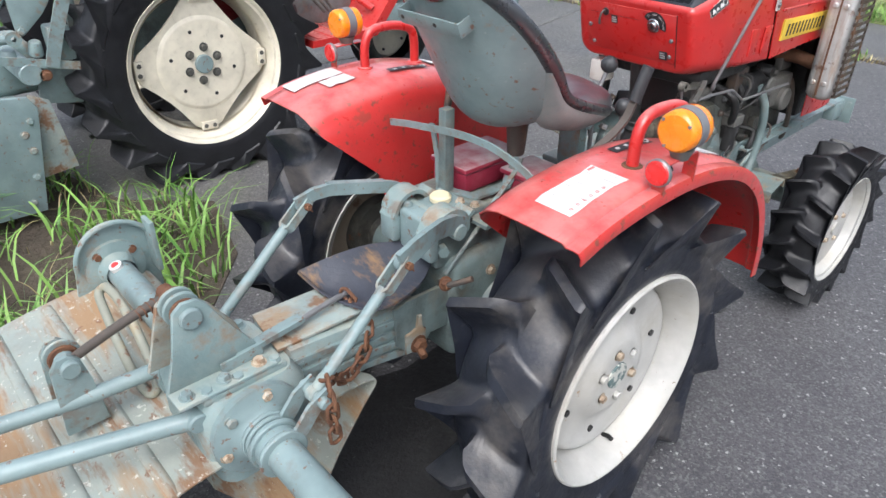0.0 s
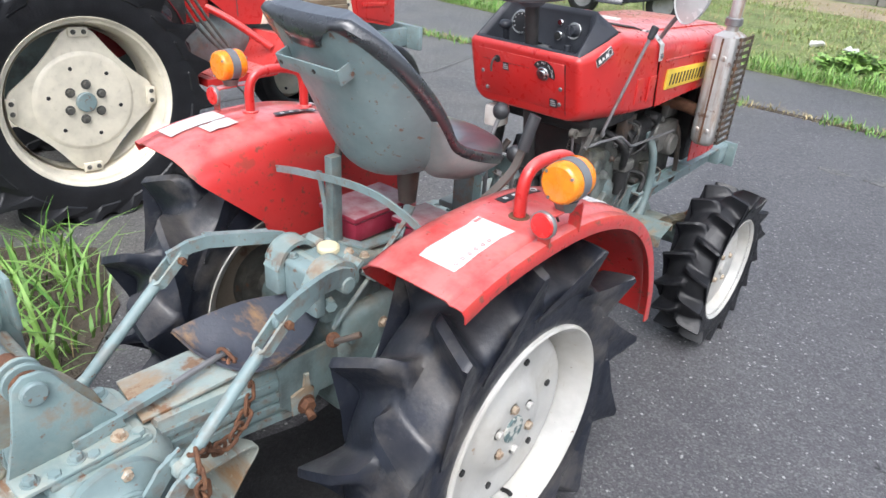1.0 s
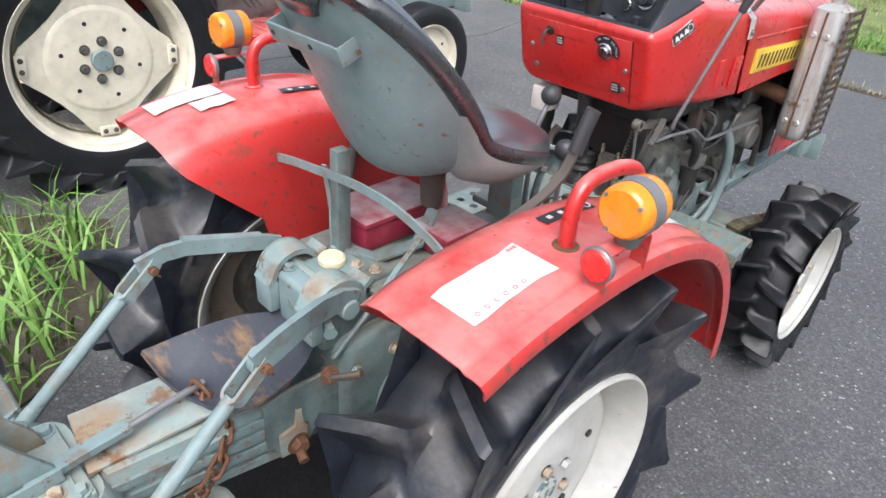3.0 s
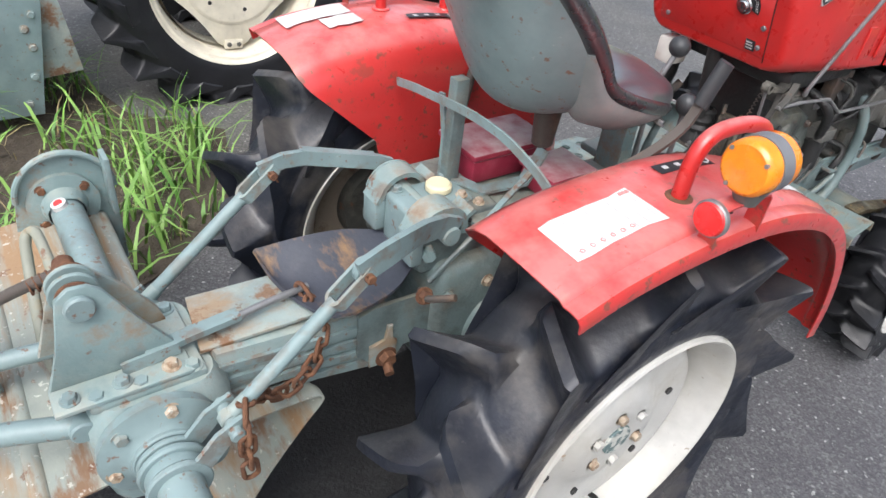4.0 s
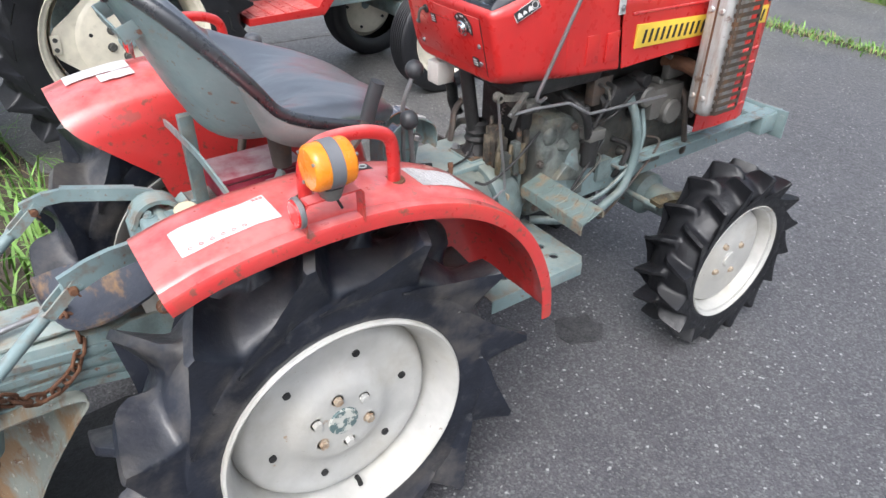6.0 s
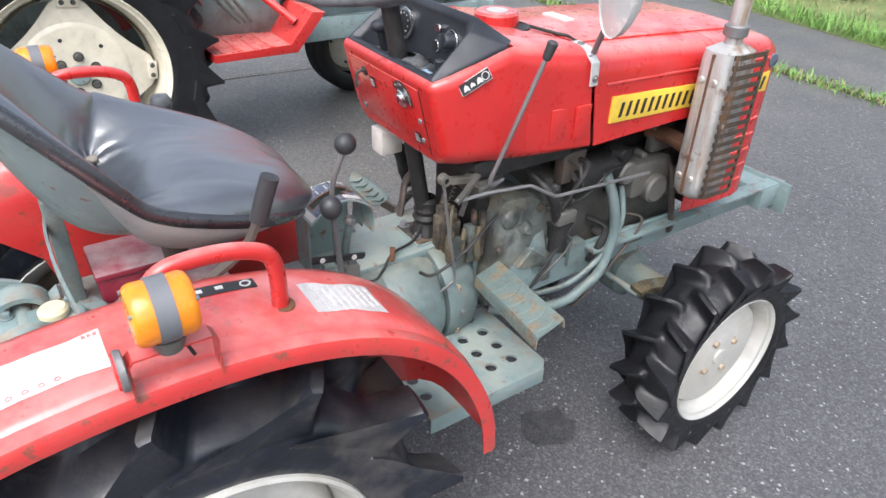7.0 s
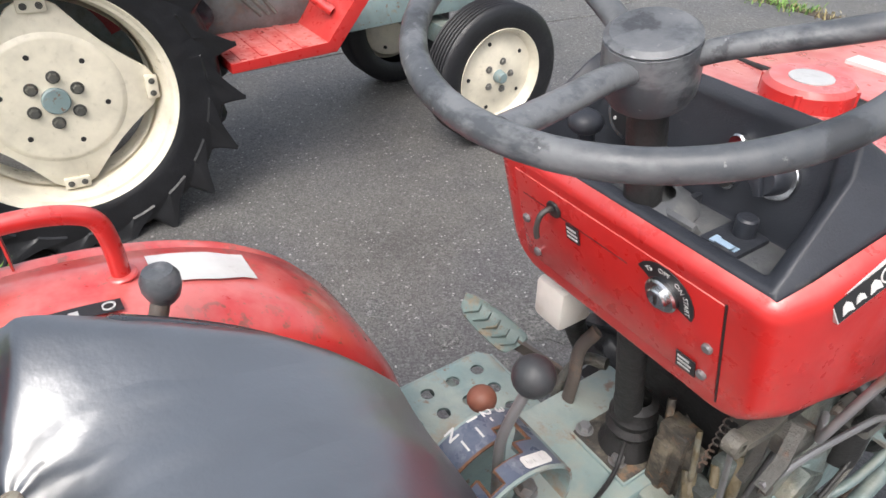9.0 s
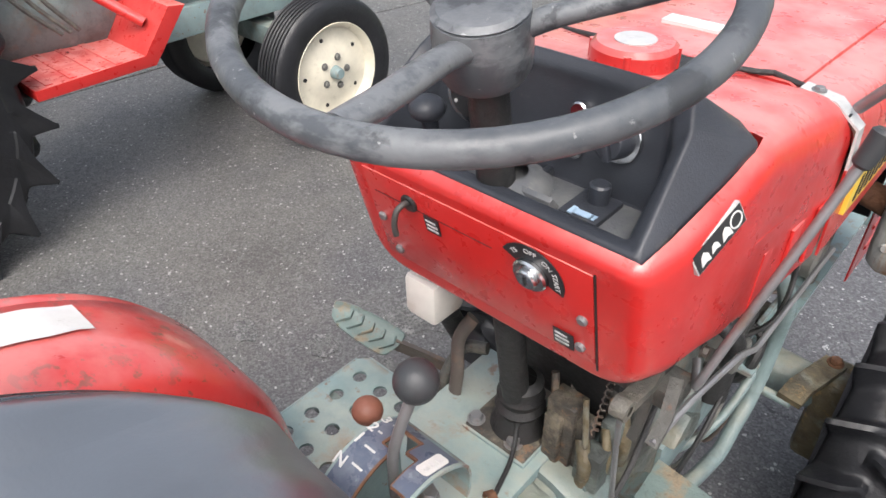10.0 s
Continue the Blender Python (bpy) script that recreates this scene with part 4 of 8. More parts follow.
gauge = dial(-0.085, 0.60, 0.034, black_label, "gauge", "round chrome-rimmed gauge")
p = on_wall(-0.085, 0.60)
bm = B()
for k in range(9):
    aa = radians(-40 + 32 * k)
    q = p + wall_n * 0.0116 + Vector((math.cos(aa), 0, 0)) * 0.021 + Vector((0, 0.14, 0.99)) * math.sin(aa) * 0.022
    cyl(bm, q, q + wall_n * 0.0008, 0.0022, n=8)
part("tick", bm, white_paper, gauge, "white scale marks")
dial(0.045, 0.78, 0.0085, dark_lens, "warning_light", "small red warning light")
dial(0.045, 0.42, 0.013, engine_dark, "warning_light", "small dark warning light")
p = on_wall(0.090, 0.62)
sw = part("rotary_switch", cyl(B(), p, p + wall_n * 0.026, 0.018, 0.015, n=22, bev=0.002), plastic_dark, dash, "black rotary switch")
part("collar", cyl(B(), p - wall_n * 0.002, p + wall_n * 0.006, 0.023, n=24, bev=0.001), chrome, sw, "chrome collar")
part("switch_grip", box(B(), -0.004, 0.004, -0.014, 0.014, 0, 0.008, 0.002, basis(p + wall_n * 0.026, (1, 0, 0.3), (0, 0, 1))), plastic_dark, sw)
# floor of the panel: horn button, tray and pull knob
dusty_plastic = material("dusty_black_plastic", (0.095, 0.099, 0.106), 0.45, layers=[((0.17, 0.168, 0.160), 18, 0.45, 0.65, 0.7), ((0.24, 0.225, 0.20), 40, 0.60, 0.70, 0.6)], bump=[(200, 0.0003)])
part("floor_mat", box(B(), -0.138, 0.138, 0.620, 0.684, 1.092, 1.0980, 0.002), dusty_plastic, dash, "dusty floor of the panel")
part("tray", box(B(), 0.030, 0.142, 0.622, 0.682, 1.090, 1.1000, 0.003), dusty_plastic, dash, "dusty shallow tray")
part("ledge", slab(B(), [(0.618, 1.092), (0.620, 1.112), (0.626, 1.114), (0.645, 1.092)], "x", 0.026, 0.066, 0.002), dusty_plastic, dash)
part("divider", box(B(), 0.020, 0.028, 0.620, 0.684, 1.090, 1.110, 0.003), plastic_dark, dash)
horn = part("horn_block", box(B(), 0.070, 0.112, 0.626, 0.678, 1.092, 1.1050, 0.003), plastic_dark, dash)
part("horn_button", cyl(B(), (0.092, 0.663, 1.103), (0.092, 0.663, 1.124), 0.0105, n=18, bev=0.002), plastic_dark, horn, "black push button")
bm = B()
box(bm, 0.084, 0.104, 0.630, 0.638, 1.1046, 1.1060)
box(bm, 0.080, 0.085, 0.628, 0.640, 1.1046, 1.1060)
box(bm, 0.102, 0.107, 0.630, 0.638, 1.1046, 1.1060)
part("horn_sign", bm, material("pale_blue_print", (0.35, 0.48, 0.62), 0.5), horn, "pale blue horn sign")
p = Vector((-0.10, 0.645, 1.094))
part("throttle_pull", tube(B(), [p, p + Vector((0, -0.006, 0.03)), p + Vector((0, -0.01, 0.05))], 0.009, 12), plastic_dark, dash, "black pull knob")
part("pull_knob", ball(B(), p + Vector((0, -0.012, 0.058)), 0.020, 12, (1, 1, 0.7)), plastic_dark, dash)

# rear face details
old_iron_dark = material("dark_worn_iron", (0.09, 0.085, 0.08), 0.5, 0.4)


def on_face(x, z):
    return Vector((x, 0.5995 + (1.02 - z) * 0.25, z))


face_n = Vector((0, -1, -0.25)).normalized()


def face_plate(x0, x1, z0, z1, d0, d1, bev=0.0):
    """A plate lying on the sloping rear face."""
    bm = B()
    box(bm, x0, x1, -d1, -d0, z0, z1, bev)
    for v in bm.verts:
        v.co.y += on_face(0, v.co.z).y
    return bm


part("dash_face", face_plate(-0.152, 0.140, 0.955, 1.088, -0.006, 0.0018, 0.0015), red, tank, "flat red service panel")
part("face_gap", face_plate(0.1405, 0.1425, 0.945, 1.09, -0.006, 0.0012), engine_dark, tank)
part("face_groove", face_plate(-0.140, 0.025, 1.0578, 1.0588, 0.0, 0.0023), engine_dark, tank)
for x, z in ((0.128, 1.020), (-0.140, 1.020), (0.124, 0.975), (-0.128, 0.972)):
    p = on_face(x, z)
    part("screw", cyl(B(), p, p + face_n * 0.006, 0.006, n=12, bev=0.0015), steel, tank, "dull screw head")
p = on_face(0.074, 1.054)
arc = B()
slab(arc, [(0.020 * math.cos(t), 0.020 * math.sin(t)) for t in [radians(-20 + 17 * k) for k in range(11)]] + [(0.037 * math.cos(t), 0.037 * math.sin(t)) for t in [radians(150 - 17 * k) for k in range(11)]], "z", 0.003, 0.0042)
arc_ob = part("key_scale", arc, black_label, tank, "black arc label round the key")
arc_ob.matrix_basis = basis(p, (1, 0, 0), (0, -0.25, 1))
for word, ang in (("TS", 128), ("OFF", 88), ("ON", 48), ("START", 8)):
    t = radians(ang)
    q = p + face_n * 0.0046 + Vector((math.cos(t) * 0.0285, 0, math.sin(t) * 0.0285)) + Vector((0, -0.25 * math.sin(t) * 0.0285, 0))
    d1 = Vector((math.sin(t), -0.25 * -math.cos(t), -math.cos(t)))
    lettering("scale_word", word, 0.0082, white_paper, arc_ob, arc_ob.matrix_basis.inverted() @ basis(q, d1, d1.cross(face_n) * -1), 0.0002)
key = part("key_switch", cyl(B(), p, p + face_n * 0.010, 0.0195, n=28, bev=0.002), chrome, tank, "round chrome key switch")
part("key_barrel", cyl(B(), p + face_n * 0.009, p + face_n * 0.015, 0.012, n=22, bev=0.0015), chrome, key)
part("key_slot", box(B(), -0.0015, 0.0015, -0.006, 0.006, 0.0, 0.0008, 0, basis(p + face_n * 0.015, (1, 0, 0), (0, -0.25, 1))), engine_dark, key)
p = on_face(-0.085, 1.065)
part("pull_hook", tube(B(), [p, p + Vector((0, -0.012, 0.002)), p + Vector((-0.002, -0.020, -0.004)), p + Vector((-0.004, -0.022, -0.02)), p + Vector((-0.004, -0.020, -0.034))], 0.0034, 10), old_iron_dark, tank, "dull bent pull hook")
part("grommet", cyl(B(), p, p + face_n * 0.005, 0.011, n=16, bev=0.001), engine_dark, tank)
for x, z, w, h in ((-0.055, 1.048, 0.020, 0.022), (0.105, 0.975, 0.024, 0.024)):
    p = on_face(x, z)
    lb = part("tag", box(B(), -w / 2, w / 2, -h / 2, h / 2, 0.003, 0.0042, 0, basis(p, (1, 0, 0), (0, -0.25, 1))), black_label, tank, "tiny black label")
    part("print", bars(B(), basis(p + face_n * 0.004, (1, 0, 0), (0, -0.25, 1)), 3, w * 0.8, h * 0.8, 5), silver_label, lb)
# warning label on the side, with white signs
mlab = basis((0.2015, 0.671, 1.110), (0.12, 1, 0.48), (-0.35, -0.4, 1)) @ Matrix.Scale(0.80, 4) @ Matrix.Translation((0, 0, 0.005))
lab = part("side_label", box(B(), -0.042, 0.042, -0.0135, 0.0135, 0.0, 0.0022, 0, mlab), black_label, tank, "black label with white animal-shaped speed signs")
part("label_edge", box(B(), -0.0435, 0.0435, -0.015, 0.015, -0.010, 0.0012, 0, mlab), silver_label, lab)
bm = B()
for k, (w, h) in enumerate(((0.016, 0.016), (0.014, 0.011), (0.017, 0.016))):
    slab(bm, [(-0.036 + 0.019 * k + w * cx, -0.002 + h * cy) for cx, cy in ((0, -0.4), (0.5, -0.3), (1, -0.5), (0.9, 0.2), (0.55, 0.55), (0.2, 0.3))], "z", 0.0021, 0.003)
bmesh.ops.transform(bm, matrix=mlab, verts=bm.verts[:])
part("sign", bm, white_paper, lab, "white speed signs")
bm = B()
lathe(bm, [(0.0021, 0.0085), (0.003, 0.0085), (0.003, 0.0105), (0.0021, 0.0105)], (0.029, 0.0005, 0), "z", 24)
bmesh.ops.transform(bm, matrix=mlab, verts=bm.verts[:])
part("sign_ring", bm, white_paper, lab, "white ring sign")
# filler well and fuel cap
part("filler_well", cyl(B(), (0.024, 0.878, 1.12), (0.024, 0.878, 1.1545), 0.056, n=32, bev=0.001), engine_dark, tank, "dark filler well")
fcap = part("fuel_cap", cyl(B(), (0.0, 0.872, 1.150), (0.0, 0.872, 1.182), 0.050, n=36, bev=0.006), red, tank, "round red fuel cap")
for k in range(4):
    aa = radians(90 * k + 20)
    cx, cy = 0.0475 * math.cos(aa), 0.872 + 0.0475 * math.sin(aa)
    part("cap_grip", cyl(B(), (cx, cy, 1.152), (cx, cy, 1.178), 0.0045, n=10), red, fcap)
part("cap_label", cyl(B(), (0.0, 0.872, 1.181), (0.0, 0.872, 1.1832), 0.024, n=24), silver_label, fcap, "pale worn sticker")
part("bonnet_label", slab(B(), [(-0.06, 1.06), (0.02, 1.06), (0.02, 1.09), (-0.06, 1.09)], "z", 1.131, 1.1455), white_paper, bonnet, "white sticker on the bonnet")

# steering column and wheel
steer = thing("steering_wheel", "", "")
steer.parent = tractor
AX = Vector((0.077, -0.232, 1.0)).normalized()
rim_c = Vector((0.009, 0.580, 1.311))
HUB = rim_c - AX * 0.026
sx = Vector((1, 0, 0))
sx = (sx - AX * sx.dot(AX)).normalized()
sy = AX.cross(sx).normalized()
col = (HUB - Vector((-0.005, 0.705, 0.66))).normalized()
part("column", cyl(B(), (-0.005, 0.705, 0.66), HUB - col * 0.05, 0.019, n=20), engine_dark, steer, "black steering column")
part("column_boot", lathe(B(), [(1.092, 0.048), (1.102, 0.048), (1.106, 0.044), (1.112, 0.036), (1.116, 0.022)], (0.002, 0.637, 0), "z", 28), dusty_plastic, steer, "round black collar")
bm = B()
R_ST = 0.1965
ring = [rim_c + sx * math.cos(t) * R_ST + sy * math.sin(t) * R_ST for t in [2 * math.pi * k / 60 for k in range(60)]]
tube(bm, ring, 0.0118, 14, 1, True, False)
part("wheel_rim", bm, plastic_grey, steer, "weathered grey steering rim")
part("wheel_hub", lathe(B(), [(-0.062, 0.020), (-0.060, 0.036), (-0.050, 0.041), (-0.030, 0.0425), (-0.010, 0.0415), (-0.002, 0.0405), (0.0, 0.036)], n=36, axis="z"), plastic_grey, steer, "grey hub with a flat cap").matrix_basis = Matrix.Translation(HUB) @ Vector((0, 0, 1)).rotation_difference(AX).to_matrix().to_4x4()
part("hub_cap", cyl(B(), HUB - AX * 0.002, HUB + AX * 0.005, 0.0405, 0.0385, 36, 0.003), plastic_grey, steer)
for ang in (-78, 34, 168):
    t = radians(ang)
    d1 = sx * math.cos(t) + sy * math.sin(t)
    bm = B()
    s0 = HUB - AX * 0.020
    end = rim_c + d1 * (R_ST - 0.006)
    tube(bm, [s0 + d1 * 0.028, s0.lerp(end, 0.35) - AX * 0.002, s0.lerp(end, 0.70) - AX * 0.002, end], 0.0135, 12, 5, flat=0.010)
    part("spoke", bm, plastic_grey, steer, "grey ribbed spoke")

# hand lever at the right of the dash
lev = thing("throttle_lever", "", "")
lev.parent = tractor
bm = B()
tube(bm, [(0.272, 0.786, 1.165), (0.262, 0.775, 1.12), (0.225, 0.735, 0.955), (0.212, 0.720, 0.895), (0.205, 0.735, 0.878), (0.19, 0.77, 0.875)], 0.005, 10, 5)
part("rod", bm, steel, lev, "thin grey steel rod")
part("lever_tip", cyl(B(), (0.270, 0.784, 1.155), (0.278, 0.792, 1.190), 0.009, 0.011, 14, 0.003), knob, lev, "black lever tip")
# mirror
mir = thing("mirror", "", "")
mir.parent = tractor
part("mirror_bracket", strap(B(), [(0.165, 0.960, 1.1435), (0.205, 0.958, 1.138), (0.234, 0.957, 1.115), (0.237, 0.957, 1.068)], 0.022, 0.003, (0, 1, 0)), silver_label, mir, "bare metal clip")
part("clip_bolt", hexbolt(B(), (0.182, 0.959, 1.1425), (0, 0, 1), 0.006, 0.005), steel, mir)
part("clip_bolt", hexbolt(B(), (0.2385, 0.957, 1.083), (1, 0, 0), 0.006, 0.005), steel, mir)
part("mirror_stem", tube(B(), [(0.225, 0.957, 1.135), (0.245, 0.945, 1.165), (0.285, 0.925, 1.22)], 0.0065, 10), steel, mir)
mm = Matrix.Translation((0.315, 0.915, 1.272)) @ Matrix.Rotation(radians(-12), 4, "Z") @ Matrix.Rotation(radians(8), 4, "Y")
outline = [(0.0 + r * 0.057 * math.cos(radians(a0)) * (1 + 0.14 * math.sin(radians(a0))), 0.085 * r * math.sin(radians(a0))) for r in (1.0,) for a0 in range(0, 360, 10)]
rings = [[mm @ Vector((x * f, dy, z * f)) for x, z in outline] for f, dy in ((0.05, 0.026), (0.45, 0.024), (0.75, 0.017), (0.94, 0.004), (1.0, -0.010), (0.985, -0.014), (0.95, -0.013), (0.945, -0.010))]
part("mirror_head", loft(B(), rings), mirror_glass, mir, "pale grey oval mirror shell")
part("mirror_face", loft(B(), [[mm @ Vector((x * f, dy, z * f)) for x, z in outline] for f, dy in ((0.944, -0.009), (0.944, -0.0115), (0.60, -0.0145), (0.05, -0.0165))]), mirror_glass, mir, "dusty convex mirror glass")

# muffler with its perforated guard
muf = thing("muffler", "", "")
muf.parent = tractor
my, mx = 1.315, 0.300


def rrect(cx, cy, hx, hy, r, z, n=4):
    out = []
    for sx1, sy1, a0 in ((1, 1, 0), (-1, 1, 90), (-1, -1, 180), (1, -1, 270)):
        for k in range(n + 1):
            t = radians(a0 + 90 * k / n)
            out.append((cx + sx1 * (hx - r) + r * math.cos(t), cy + sy1 * (hy - r) + r * math.sin(t), z))
    return out


guard_iron = material("brown_burnt_iron", (0.075, 0.058, 0.045), 0.6, 0.3, layers=[((0.20, 0.10, 0.045), 20, 0.5, 0.66, 0.7), ((0.30, 0.28, 0.26), 30, 0.6, 0.7, 0.5)], bump=[(120, 0.0004)])
bm = B()
loft(bm, [rrect(mx, my, 0.030, 0.045, 0.02, 0.755), rrect(mx, my, 0.040, 0.055, 0.025, 0.768), rrect(mx, my, 0.042, 0.058, 0.025, 0.80), rrect(mx, my, 0.042, 0.058, 0.025, 1.09), rrect(mx, my, 0.040, 0.054, 0.025, 1.115), rrect(mx, my, 0.022, 0.03, 0.018, 1.128)])
part("muffler_can", bm, muffler_paint, muf, "silver muffler streaked with rust")
part("weld_seam", slab(B(), [(1.254, 0.77), (1.260, 0.77), (1.260, 1.11), (1.254, 1.11)], "x", mx - 0.0025, mx + 0.0025), rust, muf, "rusty weld seam")
part("exhaust_pipe", cyl(B(), (mx, my, 1.12), (mx + 0.002, my + 0.004, 1.56), 0.019, n=20), muffler_paint, muf, "upright silver exhaust pipe")
part("pipe_clamp", cyl(B(), (mx, my, 1.145), (mx, my, 1.170), 0.027, n=20, bev=0.003), steel, muf)
guard = part("guard_frame", box(B(), 0.352, 0.356, 1.262, 1.27, 0.775, 1.12, 0.001), guard_iron, muf, "slotted heat guard")
for k in range(16):
    z = 0.775 + 0.0226 * k
    bm = B()
    strap(bm, [(0.348, 1.262, z), (0.357, 1.272, z), (0.357, 1.365, z), (0.348, 1.378, z)], 0.011, 0.002, (0, 0, 1))
    part("guard_slat", bm, guard_iron, muf)
part("guard_frame", box(B(), 0.350, 0.355, 1.368, 1.376, 0.775, 1.12, 0.001), guard_iron, muf)
for zz in (0.81, 1.05):
    for dx in (-0.017, 0.017):
        part("rivet", cyl(B(), (mx + dx, my - 0.056, zz), (mx + dx, my - 0.063, zz), 0.009, n=16, bev=0.003), muffler_paint, muf, "domed rivet")
part("exhaust_elbow", tube(B(), [(mx, my, 0.84), (0.2, my + 0.01, 0.86), (0.12, my, 0.86)], 0.022, 14), rust, muf)

old_iron = material("worn_brown_iron", (0.10, 0.085, 0.075), 0.55, 0.3, layers=[((0.20, 0.13, 0.09), 20, 0.5, 0.66, 0.7)], bump=[(120, 0.0005)])

# ---- seat ----
dusty_shell = material("dusty_faded_shell_paint", (0.215, 0.245, 0.243), 0.5, layers=[((0.31, 0.285, 0.27), 7, 0.42, 0.62, 0.8), ((0.24, 0.16, 0.12), 22, 0.60, 0.68, 0.7)], bump=[(60, 0.0005)])
seat = thing("seat", "", "")
seat.parent = tractor
SPINE = [(0.330, 0.890), (0.305, 0.915), (0.22, 0.925), (0.11, 0.912), (0.02, 0.905), (-0.045, 0.935), (-0.085, 1.00), (-0.120, 1.08), (-0.155, 1.165), (-0.185, 1.235), (-0.198, 1.262)]
HALF = [0.095, 0.148, 0.180, 0.198, 0.206, 0.208, 0.208, 0.206, 0.192, 0.155, 0.105]
LIFT = [0.0, 0.010, 0.025, 0.060, 0.100, 0.118, 0.108, 0.09, 0.06, 0.03, 0.01]
SEAT_X = 0.030
spine = smooth_path([(SEAT_X, y, z) for y, z in SPINE], 4)


def sample(tab, f):
    i = min(int(f), len(tab) - 2)
    return tab[i] + (tab[i + 1] - tab[i]) * (f - i)


def seat_rows(off, grow, us):
    rows = []
    for i, p in enumerate(spine):
        f = i / 4
        d = (spine[min(i + 1, len(spine) - 1)] - spine[max(i - 1, 0)]).normalized()
        nrm = Vector((0, d.z, -d.y))
        if nrm.z < 0 and i < 12:
            nrm = -nrm
        w, lift = sample(HALF, f) + grow, sample(LIFT, f)
        pan = min(1.0, max(0.0, (5.2 - f) / 1.4))
        row = []
        for u in us:
            far = pan * max(0.0, -u)
            near = 1 - 0.13 * max(0.0, u) * math.exp(-((f - 4.8) / 1.5) ** 2)
            wing = 0.035 * max(0.0, -u) ** 2 * math.exp(-((f - 5.8) / 1.3) ** 2)
            row.append(p + Vector((u * w * (1 + 0.26 * far) * near, 0, 0)) + nrm * ((lift * (1 + 0.55 * far) + 0.018 * far) * abs(u) ** 2.2 + wing - 0.024 * max(0.0, u) ** 3 * math.exp(-((f - 1.2) / 1.2) ** 2) + off(u, f)))
        rows.append(row)
    # the side bolsters bridge the bend between pan and back
    for turn in range(30):
        rows = [rows[0]] + [[q + ((rows[i - 1][k] + rows[i + 1][k]) * 0.5 - q) * 0.5 * abs(us[k]) ** 1.5 for k, q in enumerate(rows[i])] for i in range(1, len(rows) - 1)] + [rows[-1]]
    return rows


US = [-1 + k / 18 for k in range(37)]
bm = B()
grid_skin(bm, seat_rows(lambda u, f: -0.004, 0.0, US), 0.003)
part("seat_shell", bm, teal, seat, "dull grey-green steel seat shell")
bm = B()
top = seat_rows(lambda u, f: 0.012 + 0.034 * (1 - abs(u) ** 12) + 0.052 * (1 - u * u) * math.exp(-((f - 2.8) / 1.0) ** 2) - 0.026 * math.exp(-((f - 4.6) / 0.30) ** 2) * (1 - u ** 4) + 0.0035 * math.sin(5.5 * u + 1.7 * f) * math.exp(-((f - 4.2) / 1.6) ** 2) - 0.030 * math.exp(-((f - 4.0) / 0.36) ** 2) * math.exp(-((u - 0.26) / 0.24) ** 2) - 0.014 * math.exp(-((f - 4.4) / 0.3) ** 2) * math.exp(-((u + 0.42) / 0.16) ** 2) - 0.008 * math.exp(-((f - 4.25 - 0.3 * (u - 0.6)) / 0.22) ** 2) * max(0.0, u - 0.45) * 1.8, 0.010, US)
bot = seat_rows(lambda u, f: 0.001, 0.004, US)
n0, n1 = len(top), len(US)
tv = [[bm.verts.new(q) for q in row] for row in top]
bv = [[bm.verts.new(q) for q in row] for row in bot]
for i in range(n0 - 1):
    for k in range(n1 - 1):
        bm.faces.new((tv[i][k], tv[i][k + 1], tv[i + 1][k + 1], tv[i + 1][k]))
        bm.faces.new((bv[i][k], bv[i + 1][k], bv[i + 1][k + 1], bv[i][k + 1]))
edge_t = [tv[0][k] for k in range(n1)] + [tv[i][-1] for i in range(1, n0)] + [tv[-1][k] for k in range(n1 - 2, -1, -1)] + [tv[i][0] for i in range(n0 - 2, 0, -1)]
edge_b = [bv[0][k] for k in range(n1)] + [bv[i][-1] for i in range(1, n0)] + [bv[-1][k] for k in range(n1 - 2, -1, -1)] + [bv[i][0] for i in range(n0 - 2, 0, -1)]
for k in range(len(edge_t)):
    q = (k + 1) % len(edge_t)
    bm.faces.new((edge_t[k], edge_b[k], edge_b[q], edge_t[q]))
cushion = part("cushion", bm, vinyl, seat, "creased black vinyl cushion, worn brownish at the edge", 60)
# the cover's edge: wraps round the shell's rim and a hand's breadth down its back
def rim_point(i, u, inset, off, grow):
    p = seat_rows(lambda u1, f1: off, grow, [u])[i][0]
    d = (spine[min(i + 1, len(spine) - 1)] - spine[max(i - 1, 0)]).normalized()
    end = 1.0 if i == len(spine) - 1 else (-1.0 if i == 0 else 0.0)
    way = Vector((-u * abs(u), 0, 0)) - d * end * (1.3 - abs(u))
    return p + way.normalized() * inset


last_i = len(spine) - 1
loop = [(i, 1.0) for i in range(last_i + 1)] + [(last_i, 1 - k / 4) for k in range(1, 8)] + [(i, -1.0) for i in range(last_i, -1, -1)] + [(0, -1 + k / 4) for k in range(1, 8)]
rings = []
for i, u in loop:
    deep = 0.012 + 0.040 * min(1.0, max(0.0, (i - 10) / 14))
    h = 0.25 if u < -0.5 and 11 < i < 32 else 1.0
    rings.append([rim_point(i, u, a1 * h, b1 * (h if b1 > 0 else 1.0), g1) for a1, b1, g1 in ((0.016, 0.014, 0.010), (0.006, 0.0175, 0.010), (-0.004, 0.015, 0.010), (-0.008, 0.008, 0.010), (-0.002, -0.008, 0.010), (deep * 0.5, -0.0145, 0.010), (deep, -0.013, 0.010), (deep + 0.003, -0.006, 0.010), (0.02, 0.004, 0.0))])
bm = B()
loft(bm, rings, closed=True)
part("edge_roll", bm, vinyl_edge, seat, "rolled black vinyl edge, cracked brown at the side", 70)
rows = []
